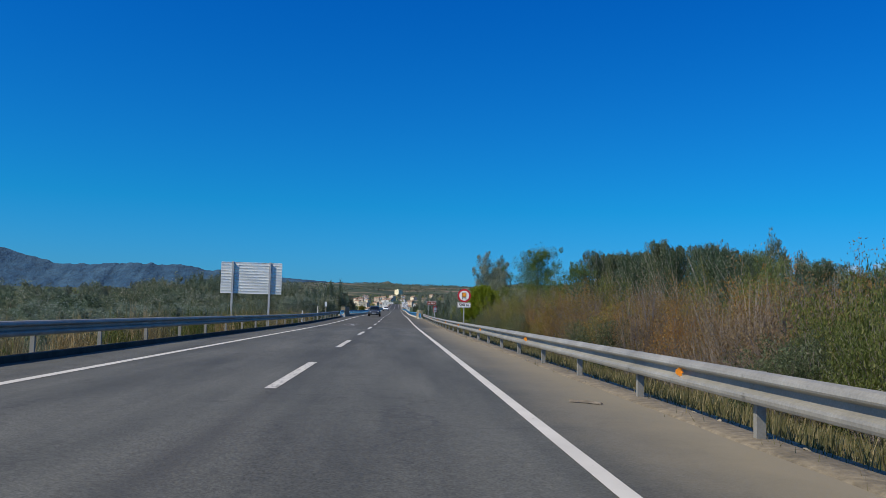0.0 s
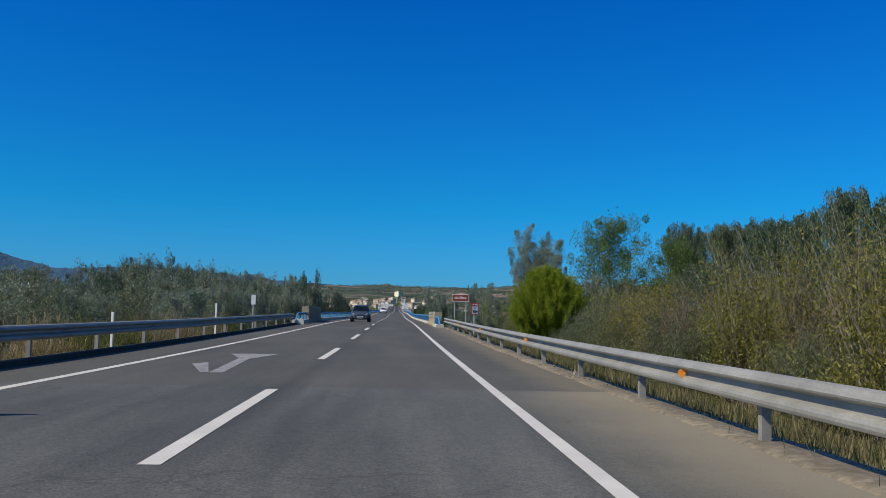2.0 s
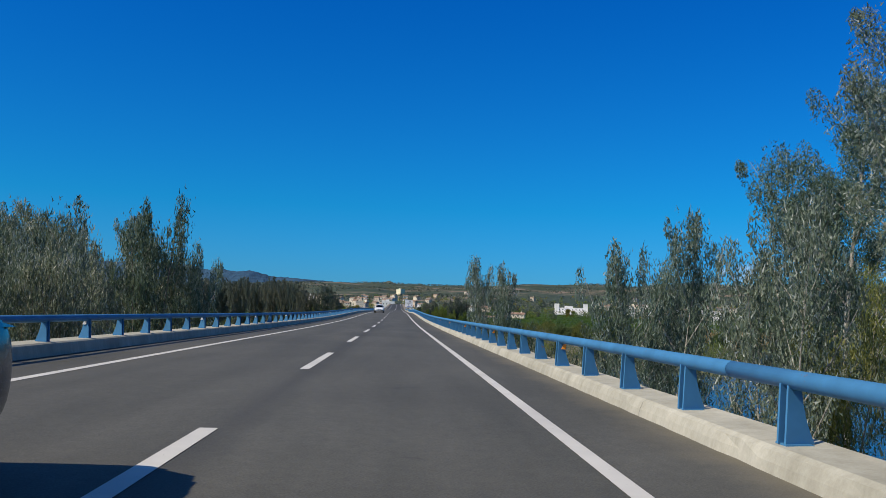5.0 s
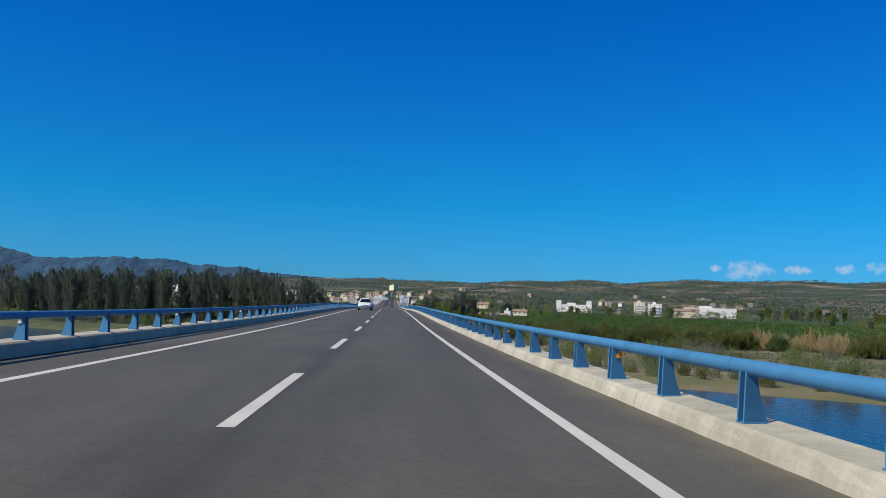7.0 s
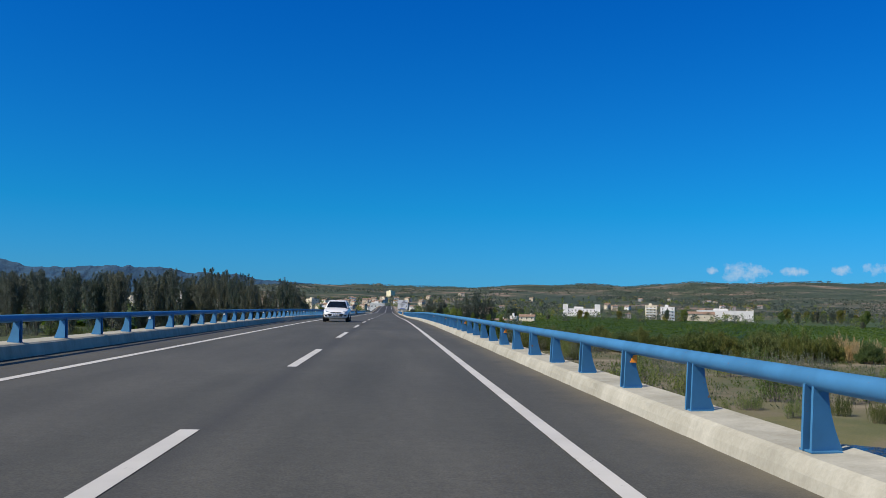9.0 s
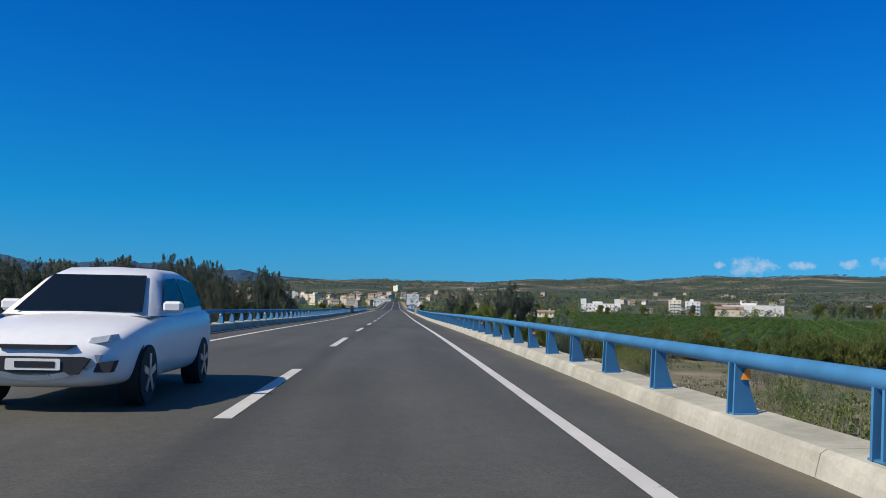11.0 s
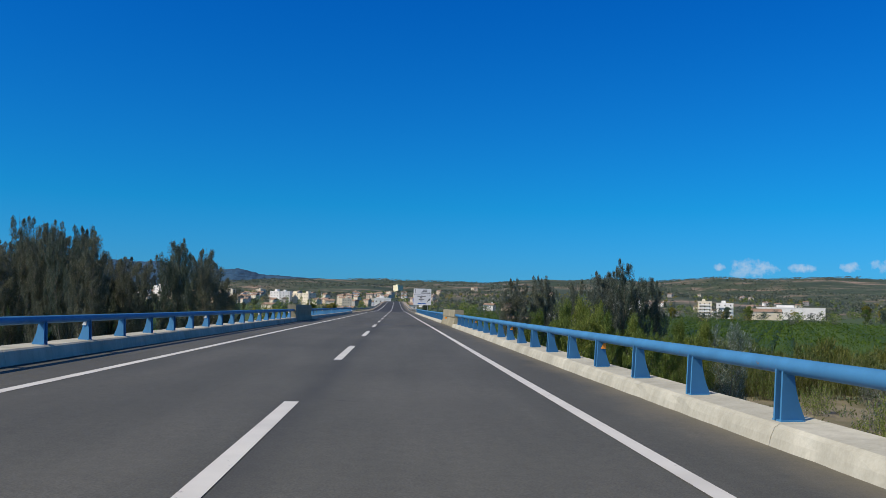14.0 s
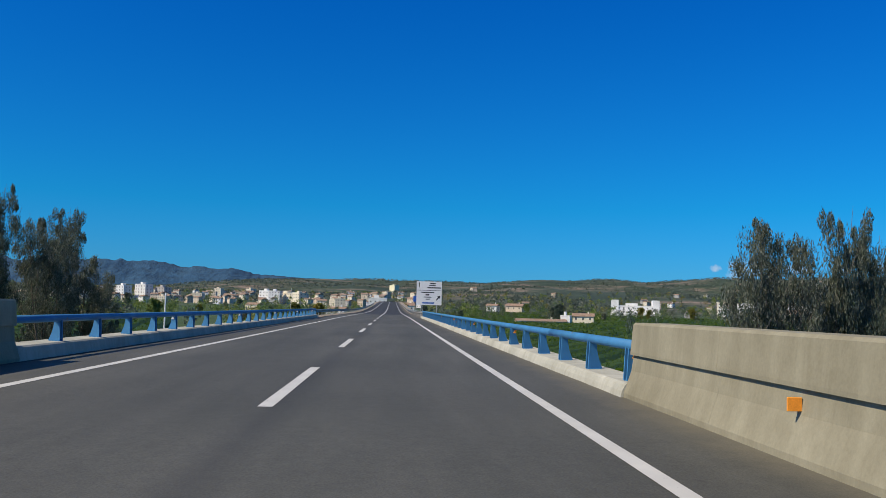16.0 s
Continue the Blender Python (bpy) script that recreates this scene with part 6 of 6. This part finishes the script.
        box(bm, (sd * (hw + 0.02) - 0.11, 1.62 * k, 1.04 * kz), (sd * (hw + 0.02) + 0.11, 1.74 * k, 1.18 * kz), 0.03)
        part("wing_mirror", bm, paint, base)
    bm = bmesh.new()
    plate(bm, [(-0.48 * hw, 0.40 * kz), (0.48 * hw, 0.40 * kz), (0.60 * hw, 0.56 * kz), (0.52 * hw, 0.58 * kz), (-0.52 * hw, 0.58 * kz), (-0.60 * hw, 0.56 * kz)], "y", -0.012, 0.1)
    part("grille", bm, M_TRIM, base)
    bm = bmesh.new()
    plate(bm, [(-0.34 * hw, 0.655 * kz), (0.34 * hw, 0.655 * kz), (0.42 * hw, 0.70 * kz), (-0.42 * hw, 0.70 * kz)], "y", 0.0, 0.12)
    part("upper_grille", bm, M_TRIM, base)
    bm = bmesh.new()
    for k in range(10):
        a0, a1 = math.pi * (1 + k / 10), math.pi * (1 + (k + 1) / 10)
        pts = [(hw * 0.66 * math.cos(t) * f, (0.60 + 0.25 * math.sin(t) * f) * kz) for t, f in ((a0, 1.06), (a1, 1.06), (a1, 0.86), (a0, 0.86))]
        plate(bm, pts, "y", -0.035 + 0.09 * abs(math.cos((a0 + a1) / 2)) ** 3, 0.1)
    part("grille_trim", bm, M_RIM, base, "chrome bow under the grille")
    pl = flat("number_plate", rounded(0.52, 0.11, 0.01, 1), -0.024, -0.012, M_WHITE, base, 0, 0.50 * kz)
    flat("plate_bar", rounded(0.38, 0.06, 0.005, 1), -0.028, -0.024, M_BLACK, pl, 0.02, 0.50 * kz)
    return base


car("car", -2.4, 120.8, M_CARGREY, 4.0, 1.76, 1.54, "dark grey-blue crossover car on the oncoming lane")
car("car", -2.75, 276.2, M_CARWHITE, 4.3, 1.78, 1.52, "white hatchback car on the oncoming lane")

# ---------------------------------------------------------------- litter on the shoulder
s = thing("bark_scrap", (3.35, 7.0, road_z(7)), 0.9)
tagged(s, "curled brown scrap of bark lying on the shoulder", "debris")
bm = bmesh.new()
sweep(bm, [(-0.04, 0.004), (0, 0.03), (0.04, 0.004), (0, 0.012)], [(0, -0.22, 0), (0.02, 0, 0.01), (0, 0.24, 0.004)])
part("scrap", bm, M_BARK, s)


# ---------------------------------------------------------------- fields
def orchard(name, x_from, x_to, s_from, turn, spacing, long, high, label, seed):
    """Rows of low fruit trees as one object: leaves strewn along each row, finer near the bridge."""
    rng = np.random.default_rng(seed)
    d = np.array([math.sin(turn), math.cos(turn)])
    step_x = spacing / math.cos(turn) / (1 + 0.85 * math.tan(turn))
    coarse, fine = [], []
    x = x_from
    while x < x_to:
        t = 0.0
        while t < long:
            p = np.array([x, s_from - 0.85 * x]) + d * t
            near = math.hypot(p[0], p[1] - 392)
            if p[1] > 415 and abs(p[0]) > 14 and (p[0] < 0) == (x_to < 0) and rng.random() > 0.03:
                (fine if near < 230 else coarse).append((p[0], p[1], ground_z(p[0], p[1]) + high * 0.7))
            t += 1.6 if near < 230 else 3.2
        x += step_x
    vs, fs, base = [], [], 0
    # the rows' dense bodies: lumpy arched hedges
    across = np.array([d[1], -d[0]])
    x = x_from
    while x < x_to:
        rings, t = 0, 0.0
        while t < long:
            p = np.array([x, s_from - 0.85 * x]) + d * t
            if p[1] > 415 and abs(p[0]) > 16 and (p[0] < 0) == (x_to < 0):
                z = ground_z(p[0], p[1])
                half = spacing * 0.50 * (1 + 0.12 * noise.noise((p[0] * 0.3, p[1] * 0.3, 1)))
                top = high * (0.92 + 0.18 * noise.noise((p[0] * 0.25, p[1] * 0.25, 6)))
                ring = [(p[0] + across[0] * half * a, p[1] + across[1] * half * a, z + top * b) for a, b in ((-1, 0), (-0.95, 0.6), (-0.5, 0.93), (0, 1.0), (0.5, 0.93), (0.95, 0.6), (1, 0))]
                vs.append(np.array(ring))
                if rings:
                    fs += [[(base - 7 + i, base - 6 + i, base + 1 + i)] for i in range(6)] + [[(base - 7 + i, base + 1 + i, base + i)] for i in range(6)]
                base += 7
                rings += 1
            else:
                rings = 0
            t += 4.0
        x += step_x
    for c, per, size, w in ((fine, 34, 0.24, 2.4), (coarse, 10, 0.75, 2.5)):
        if c:
            v, f = leaf_cloud(rng, c, per, (w, w, high * 0.42), size, 0.2, 1.3)
            vs.append(v)
            fs.append(f + base)
            base += len(v)
    return tagged(new(name, mesh_from(name, np.concatenate(vs).tolist(), np.concatenate(fs).tolist(), M_FIELD)), label, "orchard", kind="stuff")


orchard("orchard_rows", -130, 470, 545, radians(25), 5.2, 500, 2.3, "long green rows of low fruit trees on the plain", 5)
orchard("orchard_rows", -330, -40, 480, radians(-12), 7, 260, 2.6, "green fruit rows on the plain towards the town", 6)


# ---------------------------------------------------------------- town
def plaster(name, col):
    return two_scale(name, tuple(v * 0.86 for v in col), col, 0.25, 3, 0.9, 0, 0.1, 0.12)


WALLS = [plaster("plaster_white", (0.80, 0.78, 0.74)), plaster("plaster_cream", (0.76, 0.68, 0.52)), plaster("plaster_pink", (0.68, 0.55, 0.41)), plaster("plaster_sand", (0.69, 0.61, 0.47)), plaster("plaster_grey", (0.42, 0.40, 0.38)), plaster("plaster_pale_yellow", (0.82, 0.76, 0.52))]
M_ROOF = two_scale("roof_tiles", (0.22, 0.14, 0.095), (0.36, 0.25, 0.175), 0.6, 6, 0.9, 0, 0.3, 0.3)
M_PANE = plain("dark_window", (0.085, 0.085, 0.085), 0.3)


def house(w, d, h, wall, pitched, rows, cols, name="house"):
    """A house with its base at the origin, front towards -y: walls, roof, chimney, recessed windows with frames."""
    base = thing(name)
    bm = bmesh.new()
    box(bm, (-w / 2, -d / 2, -3), (w / 2, d / 2, h))
    part("wall", bm, wall, base)
    bm = bmesh.new()
    if pitched:
        r = min(w, d) * 0.22
        o = 0.5
        if w >= d:
            pts = [(-w / 2 - o, -d / 2 - o, h), (w / 2 + o, -d / 2 - o, h), (w / 2 + o, d / 2 + o, h), (-w / 2 - o, d / 2 + o, h), (-w / 2 - o, 0, h + r), (w / 2 + o, 0, h + r)]
            fc = [(0, 1, 5, 4), (2, 3, 4, 5), (0, 4, 3), (1, 2, 5), (0, 3, 2, 1)]
        else:
            pts = [(-w / 2 - o, -d / 2 - o, h), (w / 2 + o, -d / 2 - o, h), (w / 2 + o, d / 2 + o, h), (-w / 2 - o, d / 2 + o, h), (0, -d / 2 - o, h + r), (0, d / 2 + o, h + r)]
            fc = [(0, 4, 5, 3), (1, 2, 5, 4), (0, 1, 4), (2, 3, 5), (0, 3, 2, 1)]
        vs = [bm.verts.new(p) for p in pts]
        for f in fc:
            bm.faces.new([vs[i] for i in f])
        bmesh.ops.recalc_face_normals(bm, faces=bm.faces)
        roof = part("roof", bm, M_ROOF, base)
        bm = bmesh.new()
        box(bm, (w * 0.2, -0.4, h), (w * 0.2 + 0.8, 0.4, h + r + 0.9))
        part("chimney", bm, wall, roof)
    else:
        box(bm, (-w / 2 - 0.15, -d / 2 - 0.15, h), (w / 2 + 0.15, d / 2 + 0.15, h + 0.7))
        roof = part("roof", bm, wall, base)
        bm = bmesh.new()
        box(bm, (-w * 0.2, -d * 0.2, h + 0.7), (w * 0.05, d * 0.2, h + 2.6))
        part("stair_head", bm, wall, roof)
    bmw = bmesh.new()
    box(bmw, (-0.45, -0.02, -0.6), (0.45, 0.1, 0.6))
    pane_me = bpy.data.meshes.new("window")
    bmw.to_mesh(pane_me)
    bmw.free()
    pane_me.materials.append(M_PANE)
    for r in range(rows):
        for c in range(cols):
            x = -w / 2 + w * (c + 0.5) / cols
            z = h * (r + 0.55) / rows
            again("window", pane_me, base, (x, -d / 2 - 0.03, z))
        if d > 7:
            for sy in (-d * 0.22, d * 0.22):
                again("window", pane_me, base, (-w / 2 - 0.03, sy, h * (r + 0.55) / rows), -math.pi / 2)
                again("window", pane_me, base, (w / 2 + 0.03, sy, h * (r + 0.55) / rows), math.pi / 2)
    return base


random.seed(77)
VARIANTS = []
for w, d, h, wi, pit, r, c, lab in ((9, 8, 6.5, 0, True, 2, 3, "white plastered house with tiled roof"), (11, 9, 7, 1, True, 2, 3, "cream plastered house with tiled roof"), (10, 9, 9, 2, True, 3, 3, "pinkish town house with tiled roof"), (12, 10, 9.5, 3, False, 3, 4, "sand-coloured flat-roofed town house"), (8, 9, 7.5, 3, True, 2, 2, "sand-coloured town house with tiled roof"), (13, 11, 15, 0, False, 5, 4, "white block of flats with flat roof"), (14, 11, 14, 1, False, 4, 4, "cream block of flats with flat roof"), (10, 8, 6, 4, True, 2, 3, "grey rendered house with tiled roof")):
    b = house(w, d, h, WALLS[wi], pit, r, c)
    tagged(b, lab, "house", "houses of the town")
    VARIANTS.append(b)
used = [False] * len(VARIANTS)


def place_house(k, x, y, rz=0.0, sc=0.8, z=None):
    m = pose(x, y, (ground_z(x, y) if z is None else z), 0, 0, rz) @ Matrix.Diagonal((sc, sc, sc, 1))
    if not used[k]:
        VARIANTS[k].matrix_world = m
        used[k] = True
        return VARIANTS[k]
    return copy_thing(VARIANTS[k], m)


# town along the slope at the left, then round the road's end, and scattered at the right
for n in range(8):
    place_house(n, -300 + 36 * n + random.uniform(-8, 8), 1240 + random.uniform(-40, 60), random.uniform(-55, 0), 0.85)
for n in range(104):
    t = random.random()
    y = 1110 + 470 * random.random() ** 0.8
    x = (-330 + 315 * t) * (0.55 + 0.45 * y / 1150) + random.uniform(-8, 8)
    k = random.choice((0, 1, 1, 2, 2, 3, 4, 4, 0, 2, 4, 0, 1) if x > -170 else (0, 1, 2, 4, 1, 6, 7, 0, 3))
    place_house(k, x, y, random.uniform(-60, 10), random.uniform(0.7, 1.0))
for n in range(26):
    x = random.uniform(-70, 60)
    y = random.uniform(1250, 1750)
    place_house(random.choice((0, 0, 1, 2, 4, 0, 3)), x, y, random.uniform(-50, 10), 1.0)
for n in range(26):
    x, y = random.uniform(60, 620), random.uniform(1060, 1900)
    place_house(random.choice((0, 1, 2, 4, 7, 0)), x, y, random.uniform(-50, 10), 0.9)


def special(name, w, d, h, wi, pit, r, c, x, y, rz, label, z=None):
    b = house(w, d, h, WALLS[wi], pit, r, c, name)
    tagged(b, label, "building", "houses of the town")
    b.matrix_world = pose(x, y, ground_z(x, y) if z is None else z, 0, 0, rz)
    return b


hot = special("hotel", 36, 13, 8.5, 0, False, 3, 10, 190, 1056, -12, "long white hotel-like building with end towers")
for sx in (-1, 1):
    bm = bmesh.new()
    box(bm, (sx * 18 - (5 if sx > 0 else 0), -7.4, 0), (sx * 18 + (0 if sx > 0 else 5), 6.6, 13.5))
    part("tower", bm, WALLS[0], hot)
bm = bmesh.new()
box(bm, (-19, -12, 0), (19, -6.5, 3.6))
part("porch", bm, WALLS[0], hot)
villas = [special("villa", 13, 11, 12, 0, False, 4, 3, 268, 1030, -20, "stacked white villa with terraces")]
villas.append(special("villa", 11, 10, 13, 1, False, 5, 3, 255, 1040, -20, "cream stepped block beside the villa"))
special("warehouse", 52, 16, 9.0, 0, False, 1, 7, 332, 1050, -16, "long white flat-roofed warehouse")
special("warehouse", 24, 12, 6.5, 3, True, 1, 4, 297, 1020, -16, "sand-coloured shed with tiled roof")
for b, w, d, h, n in ((villas[0], 13, 11, 12, 4), (villas[1], 11, 10, 13, 5)):
    for k in range(1, n):
        bm = bmesh.new()
        box(bm, (-w / 2 + 1, -d / 2 - 1.6, h * k / n - 0.2), (w / 2 - 1, -d / 2 + 0.05, h * k / n))
        box(bm, (-w / 2 + 1, -d / 2 - 1.6, h * k / n), (w / 2 - 1, -d / 2 - 1.45, h * k / n + 0.95))
        part("balcony", bm, WALLS[0], b)
special("house", 13, 10, 6.5, 2, True, 2, 3, 96, 1056, -25, "pinkish house with hipped tiled roof")
special("house", 8.5, 8, 6.5, 0, True, 2, 2, 79, 1062, -25, "white house with tiled roof")
special("farmhouse", 26, 6, 2.6, 1, True, 1, 6, 78, 838, 4, "low cream farmhouse with a long roof")
special("farmhouse", 5, 6, 5.2, 0, False, 1, 1, 92, 842, -20, "small white farm block")
special("farmhouse", 11, 8, 5.4, 1, True, 2, 3, 103, 850, -15, "cream farmhouse with a tiled roof and porch")
special("farmhouse", 10, 7, 5, 1, True, 1, 3, -90, 965, -30, "low cream farmhouse beside the rising road")
special("cream_block", 14, 12, 15, 5, False, 0, 0, 3.5, 2000, -48, "square cream block above the end of the road", 35.5)
special("town_block", 12, 11, 12, 0, False, 4, 3, -128, 1285, -30, "white block of flats with flat roof")
special("town_block", 21, 12, 11, 1, False, 4, 6, -104, 1262, -35, "broad cream block of flats among the houses")
special("town_block", 11, 10, 14, 0, False, 5, 3, -262, 1250, -30, "tall white block of flats at the edge of town")
special("town_block", 14, 10, 15, 0, False, 5, 4, -246, 1262, -30, "tall white block of flats at the edge of town")
special("town_block", 12, 10, 13, 4, False, 5, 3, -228, 1266, -30, "grey block of flats at the edge of town")
special("house", 13, 7, 3.6, 0, True, 1, 4, -36, 970, -20, "low white house with tiled roof by the road")
special("house", 9, 7, 4.0, 0, True, 1, 3, -52, 985, -20, "white house with tiled roof by the road")
special("white_hall", 13, 10, 4.5, 0, False, 1, 4, -10, 1012, 0, "low white hall at the end of the road")
special("white_hall", 11, 10, 4.0, 0, True, 1, 3, 11, 1022, 0, "low white hall at the end of the road")

# trees and scrub among the houses and on the plain
random.seed(12)
T_FAR = [tree_meshes(201 + k, 8, 3.2, 0.12, m, M_BARK, 18, 4, 44, 0.32, 0.6, 1.6, (0.4, 1.2), 0.16, 1, 0.26) for k, m in enumerate((M_GREEN, M_DARK, M_GREY, M_OLIVE))]
for k in range(70):
    x = random.uniform(-300, 420)
    y = random.uniform(640, 1050)
    if abs(x) < 16 or (20 < x < 330 and y < 900):
        continue
    planted("tree", pick(T_FAR), TC, x, y, "green tree among the houses of the plain", "tree", "trees of the plain", random.uniform(0.7, 1.4))


for k in range(26):
    planted("tree", pick(T_FAR), TC, random.uniform(372, 520), random.uniform(960, 1060), "dark green tree beside the warehouses", "tree", "trees of the plain", random.uniform(0.9, 1.7))


def plain_trees(name, count, material, seed, size, x0=-620, x1=720, y0=640, y1=1800):
    """The many trees among the town's houses, as one object."""
    rng = np.random.default_rng(seed)
    cs = []
    while len(cs) < count * 7:
        x, y = rng.uniform(x0, x1), rng.uniform(y0, y1)
        if abs(x) < 18 and y < 1005 or (20 < x < 330 and y < 880) or (-320 < x < 0 and 1060 < y < 1500 and rng.random() < 0.55):
            continue
        z = ground_z(x, y)
        h = rng.uniform(4, 9)
        for k in range(7):
            cs.append((x + rng.normal(0, 1.6), y + rng.normal(0, 1.6), z + h * rng.uniform(0.25, 1.0)))
    v, f = leaf_cloud(rng, cs, 14, (1.8, 1.8, 1.5), size, 0.5, 1.3)
    return tagged(new(name, mesh_from(name, v.tolist(), f.tolist(), material)), "trees and gardens among the houses of the plain", "trees", kind="stuff")


plain_trees("town_trees", 620, M_DARK, 31, 0.8)
plain_trees("town_trees", 480, M_GREEN, 32, 0.8)
plain_trees("town_trees", 200, M_OLIVE, 33, 0.7)
plain_trees("garden_trees", 230, M_DARK, 34, 0.6, 30, 520, 885, 1300)
plain_trees("garden_trees", 200, M_GREEN, 35, 0.6, 30, 520, 885, 1300)
plain_trees("garden_trees", 150, M_GREEN, 36, 0.6, -260, -20, 840, 1010)


def far_scrub():
    """The wooded slopes beyond the town, strewn as one object."""
    rng = np.random.default_rng(3)
    cs = []
    while len(cs) < 13000:
        y = rng.uniform(1300, 3900)
        x = rng.uniform(-0.35, 0.75) * y
        if noise.noise((x * 0.004, y * 0.003, 5)) > -0.12:
            cs.append((x, y, ground_z(x, y) + 2))
    v, f = leaf_cloud(rng, cs, 6, (6.5, 6.5, 1.8), 3.0, 0.2, 1.0)
    return tagged(new("hill_scrub", mesh_from("hill_scrub", v.tolist(), f.tolist(), M_DARK)), "dark scrub and trees on the far slopes", "woods", kind="stuff")


far_scrub()

# white marker posts behind the far left parapet
for x, y, h in ((-8.0, 426.0, 1.45), (-17.0, 543.0, 4.0)):
    s = thing("marker_post", (x, y, ground_z(x, y)))
    tagged(s, "thin pale post standing behind the parapet", "marker post", "marker posts")
    bm = bmesh.new()
    tube(bm, (0, 0, -0.3), (0, 0, road_z(y) + h - ground_z(x, y)), 0.028, 0.026, 10)
    part("stake", bm, M_WHITE, s)
